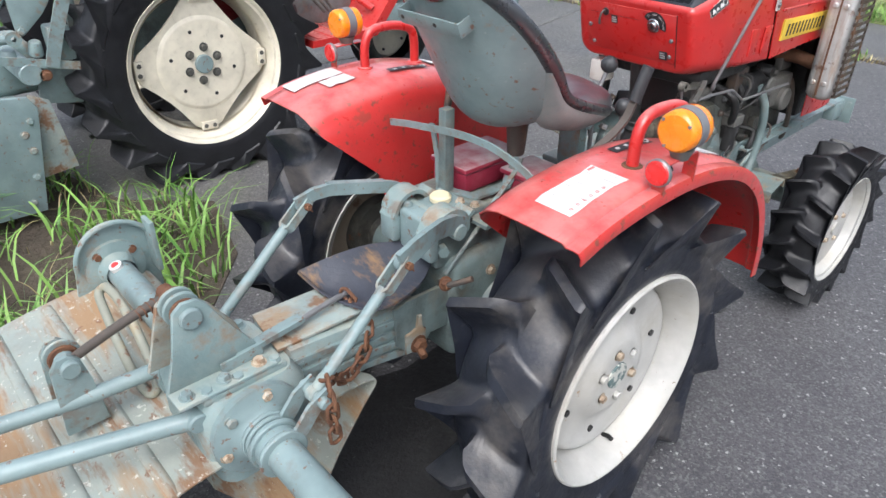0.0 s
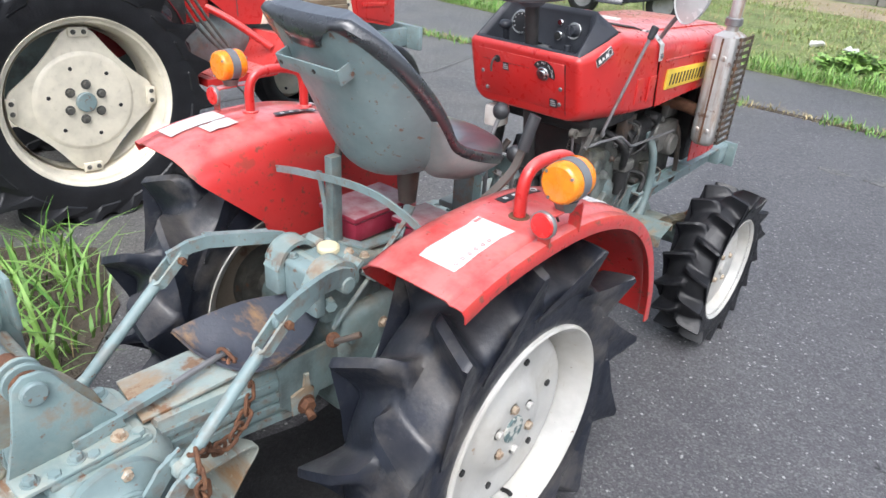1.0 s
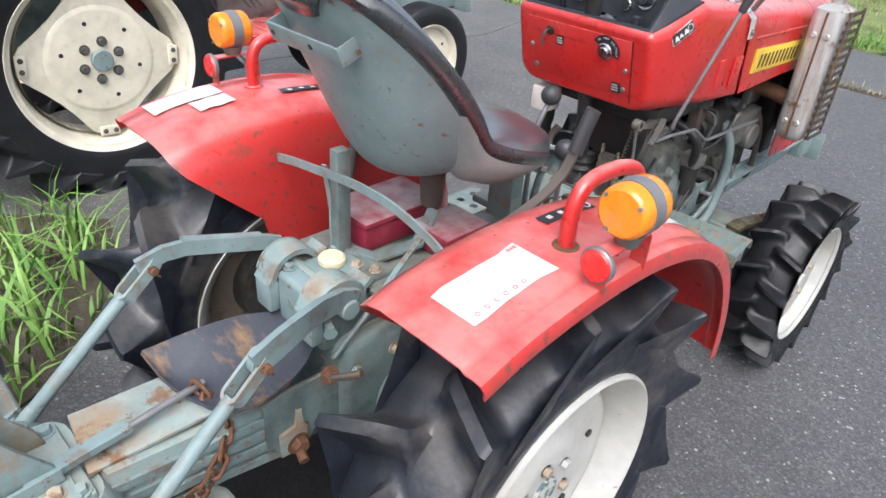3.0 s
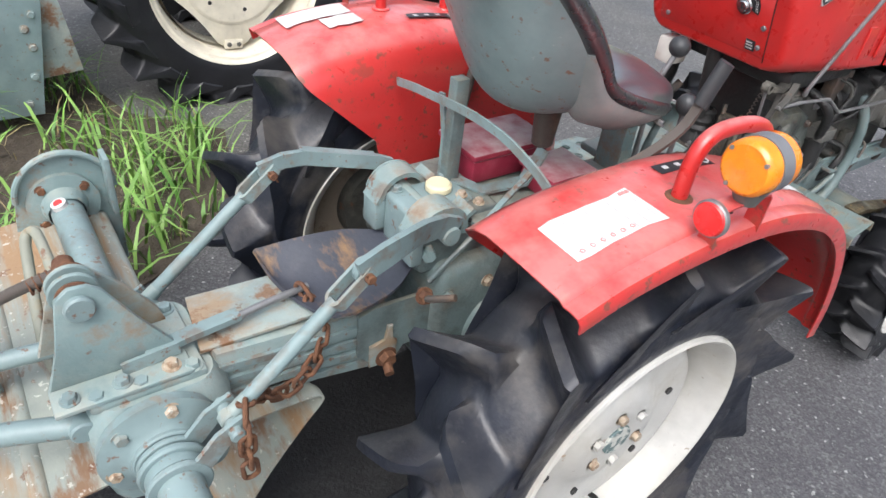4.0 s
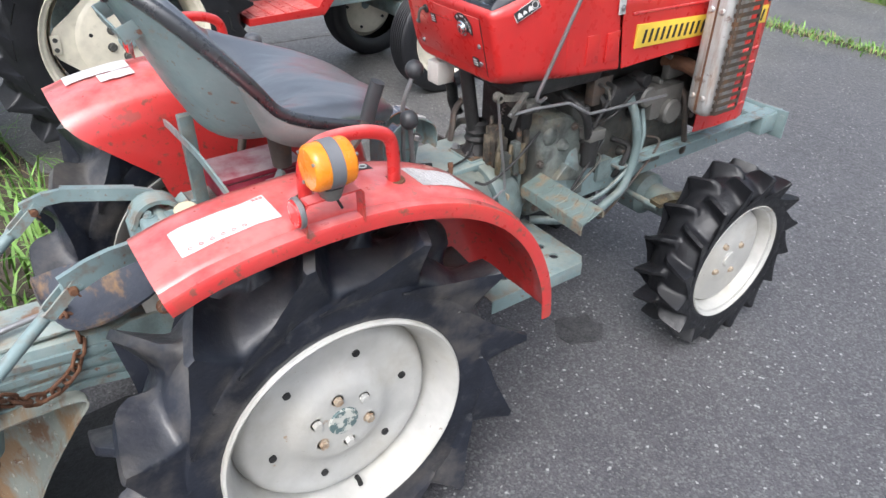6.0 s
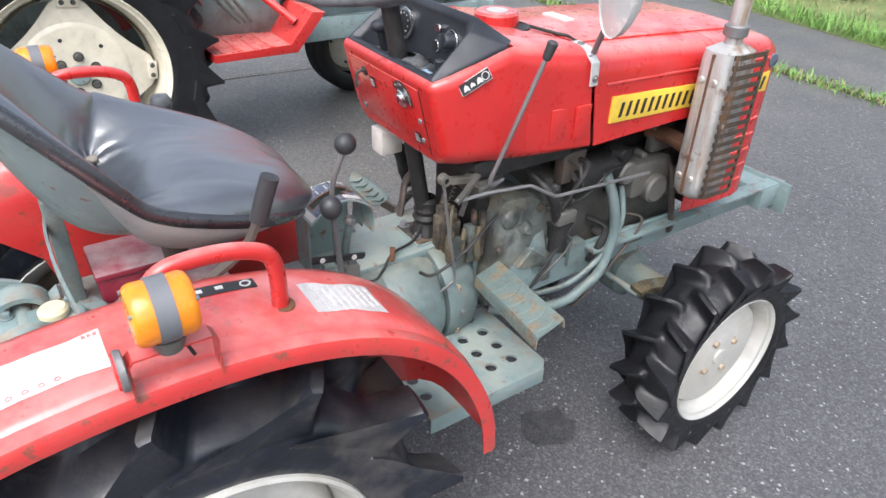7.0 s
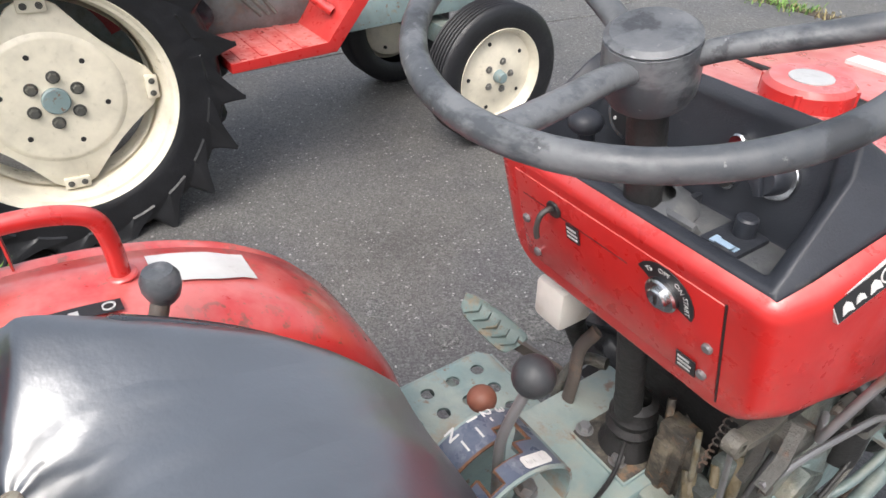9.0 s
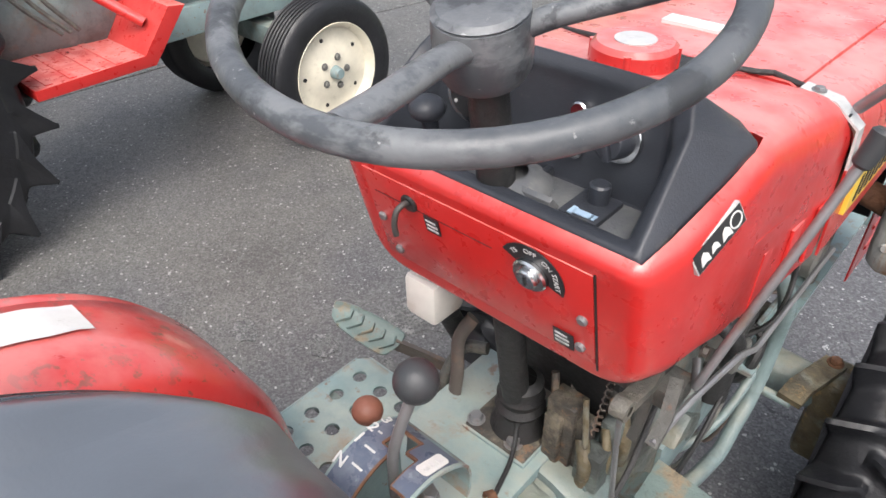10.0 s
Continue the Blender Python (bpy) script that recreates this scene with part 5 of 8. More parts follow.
for i in range(6, 27):
    p = seat_rows(lambda u1, f1: -0.004, 0.0, [1.0])[i][0]
    deep = 0.052 * math.sin(math.pi * (i - 6) / 20) ** 0.6 + 0.004
    rows.append([p + Vector((0.006 - 0.030 * q * q, 0, -deep * q - 0.006)) for q in (0.0, 0.25, 0.5, 0.75, 1.0)] + [p + Vector((-0.065, 0, -deep - 0.016))])
part("shell_side", grid_skin(B(), rows, 0.003), dusty_shell, seat, "dusty pale side of the seat shell")
worn_button = material("torn_button", (0.36, 0.33, 0.26), 0.6, layers=[((0.10, 0.03, 0.03), 60, 0.5, 0.6, 0.8)])
for x in (-0.108, 0.108):
    mid = seat_rows(lambda u, f: 0.036, 0.0, [x / 0.206])[18][0]
    add_puckers(vinyl, mid, -37, 0.0016, 5, 0.12)
    part("button", ball(B(), mid, 0.012, 10, (1.2, 1, 0.5)), worn_button, seat, "torn pale button")
add_puckers(vinyl, seat_rows(lambda u1, f1: 0.040, 0.0, [0.42])[17][0], -37, 0.0018, 4, 0.09)
mb = Matrix.Translation((SEAT_X + 0.002, -0.170, 1.170)) @ Matrix.Rotation(radians(22), 4, "X")
bm = box(B(), -0.092, 0.092, -0.014, -0.010, -0.016, 0.016, 0.001, mb)
box(bm, 0.089, 0.093, -0.012, 0.030, -0.016, 0.016, 0.001, mb)
box(bm, -0.093, -0.089, -0.012, 0.030, -0.016, 0.016, 0.001, mb)
part("back_bracket", bm, teal, seat, "grey-green strip bracket")
for x in (-0.08, 0.02):
    part("bracket_hole", cyl(B(), mb @ Vector((x, -0.0105, 0)), mb @ Vector((x, -0.0148, 0)), 0.005, n=12), engine_dark, seat)
part("seat_post", box(B(), -0.046, -0.020, -0.085, -0.055, 0.70, 0.945, 0.003), teal_dirty, seat, "folded steel seat post")
part("seat_spring", cyl(B(), (0.03, 0.11, 0.80), (0.03, 0.11, 0.91), 0.022, 0.030, 18, 0.003), old_iron, seat, "worn spring cup")
part("seat_stay", strap(B(), [(-0.06, -0.07, 0.72), (-0.075, -0.06, 0.80), (-0.09, -0.065, 0.89)], 0.016, 0.005), teal, seat)
part("seat_arm", strap(B(), [(-0.03, -0.06, 0.73), (0.03, -0.03, 0.725), (0.05, 0.06, 0.735), (0.05, 0.10, 0.80)], 0.030, 0.006, (1, 0, 0)), teal, seat, "bent seat support strip")
part("seat_rail", box(B(), -0.14, 0.14, -0.10, 0.12, 0.700, 0.712, 0.003), teal_dirty, seat)
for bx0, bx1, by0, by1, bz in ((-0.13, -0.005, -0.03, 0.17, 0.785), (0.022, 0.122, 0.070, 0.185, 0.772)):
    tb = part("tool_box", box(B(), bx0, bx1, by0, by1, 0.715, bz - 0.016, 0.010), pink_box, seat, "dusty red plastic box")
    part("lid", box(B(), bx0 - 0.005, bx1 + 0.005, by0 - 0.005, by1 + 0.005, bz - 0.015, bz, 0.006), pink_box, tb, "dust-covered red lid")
part("bent_bar", strap(B(), [(-0.250, -0.068, 0.849), (-0.18, -0.074, 0.866), (-0.109, -0.08, 0.880), (0.0, -0.088, 0.900), (0.08, -0.09, 0.907), (0.14, -0.09, 0.905), (0.20, -0.085, 0.888), (0.245, -0.078, 0.864), (0.27, -0.07, 0.83)], 0.017, 0.005, (0, 0, 1), True), teal, tractor, "arched grey-green strip")
# brake lever at the seat's right
hl = thing("hand_lever", "", "")
hl.parent = tractor
part("arm", strap(B(), [(0.205, -0.03, 0.78), (0.24, 0.05, 0.845), (0.275, 0.12, 0.90), (0.29, 0.17, 0.945), (0.294, 0.194, 0.990)], 0.018, 0.007, (1, 0, 0), True), old_iron, hl, "brown flat lever arm")
part("grip", tube(B(), [(0.294, 0.194, 0.985), (0.2945, 0.196, 0.990), (0.297, 0.205, 1.02), (0.300, 0.217, 1.055), (0.301, 0.219, 1.061)], 0.012, 14, 4, flat=0.015), knob, hl, "black rubber grip")

# ---- transmission, axle, floor ----
case_paint = material("oily_cast_case", (0.110, 0.128, 0.118), 0.45, layers=[((0.22, 0.24, 0.22), 9, 0.50, 0.66, 0.7), ((0.19, 0.165, 0.115), 6, 0.50, 0.62, 0.7), ((0.03, 0.03, 0.028), 11, 0.47, 0.60, 0.8), (RUST, 35, 0.64, 0.70, 0.7)], bump=[(50, 0.0018), (160, 0.0006)])
gear = thing("transmission", "", "")
gear.parent = tractor
part("rear_case", box(B(), -0.112, 0.112, -0.175, 0.30, 0.33, 0.625, 0.03, None, 3), teal_dirty, gear, "oily grey-green gear case")
part("hydraulic_case", box(B(), -0.080, 0.080, -0.20, -0.02, 0.60, 0.722, 0.012, None, 3), teal_dirty, gear, "grey-green hydraulic case")
part("middle_case", box(B(), -0.105, 0.105, 0.28, 0.80, 0.40, 0.640, 0.035, None, 3), teal_dirty, gear)
part("top_plate", box(B(), -0.135, 0.062, 0.42, 0.80, 0.640, 0.662, 0.006), teal_rusty, gear, "grey-green top plate with rusty edges")
bm = B()
lathe(bm, [(0.385, 0.03), (0.385, 0.100), (0.395, 0.112), (0.420, 0.120), (0.425, 0.117), (0.430, 0.120), (0.520, 0.124), (0.525, 0.121), (0.530, 0.124), (0.640, 0.122), (0.655, 0.112), (0.660, 0.07), (0.660, 0.03)], (0.052, 0, 0.528), "y", 40)
part("side_housing", bm, teal_dirty, gear, "rounded grey-green housing with seams")
part("housing_flange", lathe(B(), [(0.662, 0.06), (0.662, 0.125), (0.668, 0.128), (0.680, 0.127), (0.74, 0.118), (0.76, 0.10), (0.76, 0.06)], (0.048, 0, 0.532), "y", 40), teal_dirty, gear, "bolted round flange")
part("bell_housing", lathe(B(), [(0.74, 0.05), (0.76, 0.085), (0.79, 0.105), (0.84, 0.120), (0.90, 0.150), (0.925, 0.165), (0.95, 0.168), (0.95, 0.05)], (0, 0, 0.60), "y", 32), teal_dirty, gear, "oil-stained bell housing")
clutch = part("clutch_case", slab(B(), [(0.785, 0.49), (0.99, 0.49), (1.0, 0.60), (0.965, 0.70), (0.955, 0.755), (0.90, 0.785), (0.82, 0.79), (0.79, 0.74)], "x", 0.03, 0.150, 0.022), case_paint, gear, "cast clutch case, grey-green below and oily grey above")
part("case_boss", cyl(B(), (0.145, 0.888, 0.700), (0.172, 0.884, 0.702), 0.019, 0.013, 18, 0.004), case_paint, clutch)
part("case_boss", lathe(B(), [(0.145, 0.028), (0.152, 0.026), (0.158, 0.018), (0.160, 0.0)], (0, 0.84, 0.735), "x", 20), case_paint, clutch)
part("case_rib", slab(B(), [(0.86, 0.60), (0.95, 0.575), (0.95, 0.605), (0.90, 0.640)], "x", 0.145, 0.172, 0.006), case_paint, clutch)
part("case_rib", slab(B(), [(0.955, 0.52), (0.985, 0.52), (0.985, 0.63), (0.955, 0.66)], "x", 0.145, 0.162, 0.006), case_paint, clutch)
for y, z in ((0.805, 0.52), (0.81, 0.66), (0.93, 0.745), (0.97, 0.55)):
    part("case_bolt", hexbolt(B(), (0.150, y, z), (1, 0, 0), 0.009, 0.010), old_iron, clutch, "rust-stained bolt")
for sd in (1, -1):
    part("axle_tube", lathe(B(), [(0.10 * sd, 0.10), (0.14 * sd, 0.085), (0.20 * sd, 0.062), (0.30 * sd, 0.055), (0.36 * sd, 0.07)], (0, 0, HUB_Z), "x", 28), teal_dirty, gear)
part("oil_cap", cyl(B(), (-0.003, -0.115, 0.728), (-0.003, -0.115, 0.748), 0.0265, n=26, bev=0.005), cap_cream, gear, "cream plastic oil cap")
# lift arms on their shaft
part("lift_casting", box(B(), -0.048, 0.048, -0.212, -0.060, 0.62, 0.730, 0.012, None, 3), teal, gear, "cast block between the saddles")
part("rock_shaft", cyl(B(), (-0.125, -0.165, 0.712), (0.125, -0.165, 0.712), 0.020, n=24, bev=0.003), teal_rusty, gear)
for sd in (1, -1):
    arch_pts = [(0.068 * sd, -0.168 + 0.050 * math.cos(radians(a0)), 0.708 + 0.046 * math.sin(radians(a0))) for a0 in range(-20, 171, 19)]
    sad = part("shaft_saddle", strap(B(), [(0.068 * sd, -0.095, 0.735), (0.068 * sd, -0.112, 0.722)] + arch_pts + [(0.068 * sd, -0.228, 0.700)], 0.052, 0.010), teal_rusty, gear, "arched saddle with a rusty bite")
    part("saddle_lip", strap(B(), [(p[0] + 0.027 * sd, p[1], p[2] - 0.002) for p in arch_pts], 0.004, 0.016), teal_rusty, sad, "rusty lip")
    part("saddle_foot", box(B(), *sorted((0.042 * sd, 0.094 * sd)), -0.232, -0.205, 0.640, 0.708, 0.006), teal, sad)
    x = 0.150 * sd
    bm = B()
    if sd > 0:
        strap(bm, [(0.112, -0.150, 0.722), (0.118, -0.190, 0.742), (0.150, -0.255, 0.768), (0.178, -0.310, 0.780), (0.186, -0.345, 0.776), (0.191, -0.395, 0.760)], 0.012, 0.046, (1, 0, 0))
    else:
        strap(bm, [(-0.115, -0.160, 0.738), (-0.120, -0.185, 0.748), (-0.150, -0.330, 0.776), (-0.158, -0.370, 0.774), (-0.166, -0.415, 0.758)], 0.012, 0.030, (1, 0, 0))
        strap(bm, [(-0.128, -0.19, 0.762), (-0.158, -0.335, 0.790)], 0.018, 0.005, (1, 0, 0))
    part("lift_arm", bm, teal, gear, "bent grey-green lift arm")
for k, (x, y) in enumerate(((-0.052, 0.765), (0.036, 0.765), (-0.053, 0.667), (0.013, 0.668))):
    part("case_bolt", hexbolt(B(), (x, y, 0.668), (0, 0, 1), 0.010, 0.012), steel, gear)
plate_grime = material("greasy_caked_iron", (0.045, 0.040, 0.034), 0.6, layers=[((0.17, 0.145, 0.105), 22, 0.48, 0.62, 0.8), ((0.19, 0.10, 0.05), 40, 0.58, 0.66, 0.7), ((0.012, 0.012, 0.012), 12, 0.5, 0.62, 0.8)], bump=[(60, 0.003)])
part("column_plate", box(B(), -0.064, 0.046, 0.647, 0.778, 0.660, 0.6665, 0.002), teal_rusty, gear, "rusty bolted plate")
part("plate_grease", box(B(), -0.061, 0.043, 0.651, 0.776, 0.664, 0.669, 0.002), plate_grime, gear, "black greasy plate")
part("column_sleeve", lathe(B(), [(0.668, 0.041), (0.676, 0.040), (0.684, 0.034), (0.700, 0.030), (0.712, 0.036), (0.722, 0.030), (0.734, 0.034), (0.744, 0.029), (0.756, 0.031), (0.764, 0.02)], (-0.004, 0.703, 0), "z", 24), engine_dark, gear, "greasy rubber sleeve")

# gear gate with its two levers
gate = thing("gear_gate", "", "")
gate.parent = tractor
def gate_at(u, v, up=0.0):
    """A point of the arched gear plate: u across it, v from its front edge to its rear."""
    y = 0.516 - 0.122 * v
    return Vector((-0.047 + 0.101 * u, y, 0.843 - 7.1 * (y - 0.455) ** 2 + up))


STEPS = ((0.28, 0.56, 0.16, 0.44), (0.44, 0.72, 0.36, 0.72), (0.56, 0.92, 0.68, 0.84), (0.44, 0.68, 0.64, 0.96))
GU, GV = [k / 25 for k in range(26)], [k / 25 for k in range(29)]


def in_slot(u, v):
    return any(u0 < u < u1 and v0 < v < v1 for u0, u1, v0, v1 in STEPS)


def gate_sheet(u0, u1, v0, v1, up, thick):
    """The part of the plate between two widths and two stations, with the stepped slot left open."""
    bm = B()
    vs = {}
    fs = []
    for i, u in enumerate(GU[:-1]):
        for k, v in enumerate(GV[:-1]):
            if u < u0 - 1e-6 or u >= u1 - 1e-6 or v < v0 - 1e-6 or v >= v1 - 1e-6 or in_slot(u + 0.02, v + 0.02):
                continue
            quad = [(i, k), (i + 1, k), (i + 1, k + 1), (i, k + 1)]
            for q in quad:
                if q not in vs:
                    vs[q] = bm.verts.new(gate_at(GU[q[0]], GV[q[1]], up))
            fs.append(bm.faces.new([vs[q] for q in reversed(quad)]))
    bm.normal_update()
    bmesh.ops.solidify(bm, geom=fs, thickness=thick)
    return bm


part("gate_plate", gate_sheet(0.0, 1.0, 0.0, 1.12, 0.0, 0.0035), teal_rusty, gate, "arched pale grey-green gear plate with a stepped slot", 30)
part("gate_label", gate_sheet(0.04, 0.96, 0.04, 1.0, 0.0010, 0.0006), navy, gate, "blue-grey gear label, worn at the slot", 30)
bm = B()
for i, u in enumerate(GU[:-1]):
    for k, v in enumerate(GV[:-1]):
        if in_slot(u + 0.02, v + 0.02):
            for du, dv, e0, e1 in ((-0.02, 0.02, (u, v), (u, v + 0.04)), (0.06, 0.02, (u + 0.04, v), (u + 0.04, v + 0.04)), (0.02, -0.02, (u, v), (u + 0.04, v)), (0.02, 0.06, (u, v + 0.04), (u + 0.04, v + 0.04))):
                if not in_slot(u + du, v + dv):
                    tube(bm, [gate_at(*e0, -0.0008), gate_at(*e1, -0.0008)], 0.0023, 5, 1, smooth=False)
part("slot_edge", bm, rust, gate, "rusty edge of the slot")
for k, u in enumerate((0.0, 0.5)):
    part("gate_skirt", strap(B(), [gate_at(u + 0.25, 0.01, -0.002), gate_at(u + 0.25, -0.05, -0.006), gate_at(u + 0.25, -0.09, -0.018), gate_at(u + 0.25, -0.085, -0.045), gate_at(u + 0.25, -0.05, -0.075 + 0.012 * k)], 0.0505, 0.0032), teal_rusty, gate, "bent front skirt of the gear plate")
part("gate_side", slab(B(), [(0.383, 0.655), (0.512, 0.655), (0.512, 0.814), (0.455, 0.838), (0.383, 0.803)], "x", -0.0500, -0.0465, 0.001), teal_rusty, gate, "rusty side sheet under the gear plate")
part("gate_side", box(B(), -0.046, 0.020, 0.384, 0.388, 0.655, 0.803, 0.001), teal_rusty, gate)


def gate_frame(u, v, up):
    d = gate_at(u, v - 0.05) - gate_at(u, v + 0.05)
    return basis(gate_at(u, v, up), (1, 0, 0), tuple(d))


for ch, u, v in (("3", 0.05, 0.20), ("2", 0.05, 0.37), ("1", 0.05, 0.54), ("N", 0.06, 0.78), ("R", 0.09, 0.99)):
    lettering("gate_mark", ch, 0.020, label_red if ch == "R" else white_paper, gate, gate_frame(u, v, 0.0016), 0.0003, 0.0004)
for u, v in ((0.235, 0.20), (0.215, 0.37), (0.25, 0.56), (0.28, 0.74), (0.30, 0.96)):
    part("gate_line", box(B(), -0.008, 0.008 if v in (0.56, 0.74) else -0.002, -0.0013, 0.0013, 0.0, 0.0006, 0, gate_frame(u, v, 0.0016)), white_paper, gate)
tag_m = gate_frame(0.86, 0.30, 0.0016)
tag = part("gate_tag", slab(B(), [(-0.008, -0.017), (-0.005, -0.020), (0.006, -0.020), (0.009, -0.017), (0.009, 0.017), (0.006, 0.020), (-0.005, 0.020), (-0.008, 0.017)], "z", 0.0, 0.0008), white_paper, gate, "small white tag with rounded corners")
tag.matrix_basis = tag_m
for k in range(3):
    part("tag_mark", box(B(), -0.004, 0.004, -0.0145 + 0.011 * k, -0.0075 + 0.011 * k, 0.0008, 0.0014), silver_label, tag)
part("white_strip", box(B(), -0.046, 0.046, -0.0065, 0.0065, 0.0, 0.0008, 0, gate_frame(0.5, 1.055, 0.0012)), white_paper, gate, "white strip label")
part("gate_bolt", hexbolt(B(), (0.030, 0.478, 0.775), (0.2, 0.3, 1), 0.012, 0.012), steel, gate, "dull bolt under the plate")
part("gate_stem", tube(B(), [(0.030, 0.478, 0.775), (0.024, 0.47, 0.72), (0.02, 0.465, 0.655)], 0.009, 10), teal_dirty, gate)
gl = thing("gear_lever", "", "")
gl.parent = tractor
part("rod", tube(B(), [(0.010, 0.452, 0.660), (0.011, 0.450, 0.76), (0.012, 0.449, 0.845), (0.014, 0.456, 0.885), (0.020, 0.474, 0.935), (0.022, 0.479, 0.950)], 0.0062, 10, 5), steel, gl, "bent steel lever")
part("knob", ball(B(), (0.022, 0.480, 0.956), 0.0235, 16), knob, gl, "round dark knob")
gl2 = thing("range_lever", "", "")
gl2.parent = tractor
part("rod", tube(B(), [(-0.10, 0.55, 0.66), (-0.11, 0.535, 0.71), (-0.12, 0.528, 0.75)], 0.006, 10), steel, gl2)
part("knob", ball(B(), (-0.122, 0.527, 0.757), 0.021, 12, (1, 1, 0.9)), brown_knob, gl2, "faded red-brown knob")
gl3 = thing("range_lever", "", "")
gl3.parent = tractor
part("rod", tube(B(), [(0.115, 0.42, 0.62), (0.130, 0.405, 0.74), (0.142, 0.390, 0.87)], 0.006, 10), steel, gl3)
part("knob", ball(B(), (0.147, 0.384, 0.890), 0.022, 14, (1, 1, 1.1)), knob, gl3, "dark knob")
# lever knob at the left of the seat
gl4 = thing("lift_lever", "", "")
gl4.parent = tractor
part("rod", tube(B(), [(-0.24, 0.10, 0.72), (-0.27, 0.16, 0.90), (-0.293, 0.193, 0.975)], 0.011, 10), old_iron, gl4)
part("knob", lathe(B(), [(0.965, 0.012), (0.972, 0.018), (0.985, 0.0225), (0.998, 0.0225), (1.008, 0.017), (1.012, 0.0)], (-0.296, 0.197, 0), "z", 20), plastic_grey, gl4, "dark grey knob")


# foot plates with round holes
def step_plate(side):
    st = thing("foot_step", "", "")
    st.parent = tractor
    x0, x1, y0, y1 = (0.096, 0.327, 0.485, 0.785) if side > 0 else (0.142, 0.432, 0.462, 0.762)
    z = 0.452
    nx, ny = (4, 5) if side > 0 else (5, 5)
    bm = B()
    gx, gy = (x1 - x0) / nx, (y1 - y0) / ny
    for i in range(nx):
        for j in range(ny):
            cx, cy = x0 + gx * (i + 0.5), y0 + gy * (j + 0.5)
            sq, ci = [], []
            for k in range(24):
                t = 2 * math.pi * k / 24
                c, s1 = math.cos(t), math.sin(t)
                m1 = max(abs(c), abs(s1))
                sq.append((cx + gx / 2 * c / m1, cy + gy / 2 * s1 / m1))
                ci.append((cx + 0.0138 * c, cy + 0.0138 * s1))
            loft(bm, [[(p[0] * side, p[1], z) for p in sq], [(p[0] * side, p[1], z + 0.001) for p in ci], [(p[0] * side, p[1], z - 0.005) for p in ci]], caps=False)
    # plain margins in front of and outside the holes, the corner cut off
    far_x, far_y = x1 + (0.036 if side > 0 else 0.012), y1 + (0.034 if side > 0 else 0.020)
    slab(bm, [(p[0] * side, p[1]) for p in ((x0, y1), (x1, y1), (x1, y0), (far_x, y0), (far_x, far_y - 0.020), (far_x - 0.020, far_y), (x0, far_y))], "z", z - 0.003, z)
    x1, y1 = far_x, far_y
    part("tread", bm, teal_rusty, st, "punched grey-green tread plate", 30)
    bm = B()
    xs = sorted((x0 * side, x1 * side))
    box(bm, xs[0] + (0.0 if side > 0 else 0.02), xs[1] - (0.02 if side > 0 else 0.0), y1 - 0.003, y1 + 0.002, z - 0.040, z + 0.001, 0.001)
    part("front_lip", bm, teal_rusty, st)
    bm = B()
    box(bm, min(x1 * side, (x1 + 0.004) * side), max(x1 * side, (x1 + 0.004) * side), y0, y1 - 0.02, z - 0.040, z + 0.001, 0.001)
    part("side_lip", bm, teal_rusty, st)
    bm = B()
    box(bm, xs[0], xs[1], 0.64, 0.68, z - 0.05, z - 0.008, 0.004)
    part("step_bearer", bm, teal_dirty, st)
    return st


step_plate(1)
step_plate(-1)
ped = thing("pedal", "", "")
ped.parent = tractor
pedal_paint = material("rubbed_grey_green_pedal", (0.13, 0.175, 0.165), 0.5, layers=[((0.24, 0.17, 0.10), 25, 0.48, 0.60, 0.8), ((0.05, 0.05, 0.045), 50, 0.56, 0.66, 0.6)], bump=[(60, 0.0015)])
bm = B()
rows = []
for q in [k / 8 for k in range(9)]:
    c = Vector((0.17, 0.765, 0.628)).lerp(Vector((0.462, 0.702, 0.672)), q)
    rows.append([c + Vector((0.002, dy, dz)) for dy, dz in ((-0.034, -0.034), (-0.0335, -0.012), (-0.031, -0.006), (0.0, 0.004), (0.026, 0.013), (0.030, 0.014), (0.032, 0.008), (0.033, -0.006))])
part("pedal_plate", grid_skin(bm, rows, 0.003), pedal_paint, ped, "folded grey-green pedal plate, rubbed bare at the edge")
for k in range(6):
    c = Vector((0.27, 0.743, 0.643)).lerp(Vector((0.455, 0.703, 0.671)), k / 5)
    part("tread_bar", strap(B(), [c + Vector((-0.010, -0.026, -0.006)), c + Vector((0.0, 0.0, 0.006)), c + Vector((-0.010, 0.024, 0.014))], 0.004, 0.005), pedal_paint, ped)
part("pedal_arm", strap(B(), [(0.20, 0.758, 0.628), (0.165, 0.775, 0.60), (0.13, 0.79, 0.55), (0.105, 0.795, 0.50)], 0.040, 0.012, (0, 1, 0.3)), teal_rusty, ped, "flat pedal arm")
part("pedal_rod", tube(B(), [(0.168, 0.630, 0.898), (0.168, 0.650, 0.77), (0.168, 0.671, 0.643), (0.168, 0.660, 0.625), (0.160, 0.640, 0.606)], 0.0036, 8), steel, ped, "thin upright rod")
pedL = thing("pedal", "", "")
pedL.parent = tractor
rows = []
for q, up, dn in ((0.0, 0.002, 0.003), (0.08, 0.010, 0.016), (0.25, 0.018, 0.026), (0.50, 0.023, 0.030), (0.78, 0.025, 0.030), (0.95, 0.024, 0.028), (1.0, 0.020, 0.022)):
    c = Vector((-0.415, 0.703, 0.645)).lerp(Vector((-0.296, 0.738, 0.598)), q)
    rows.append([c + Vector((0.10 * w, w, h)) for w, h in ((-dn, -0.10 * dn), (-dn * 0.5, -0.002), (0.0, 0.0), (up * 0.6, 0.003), (up, 0.010), (up + 0.003, 0.016))])
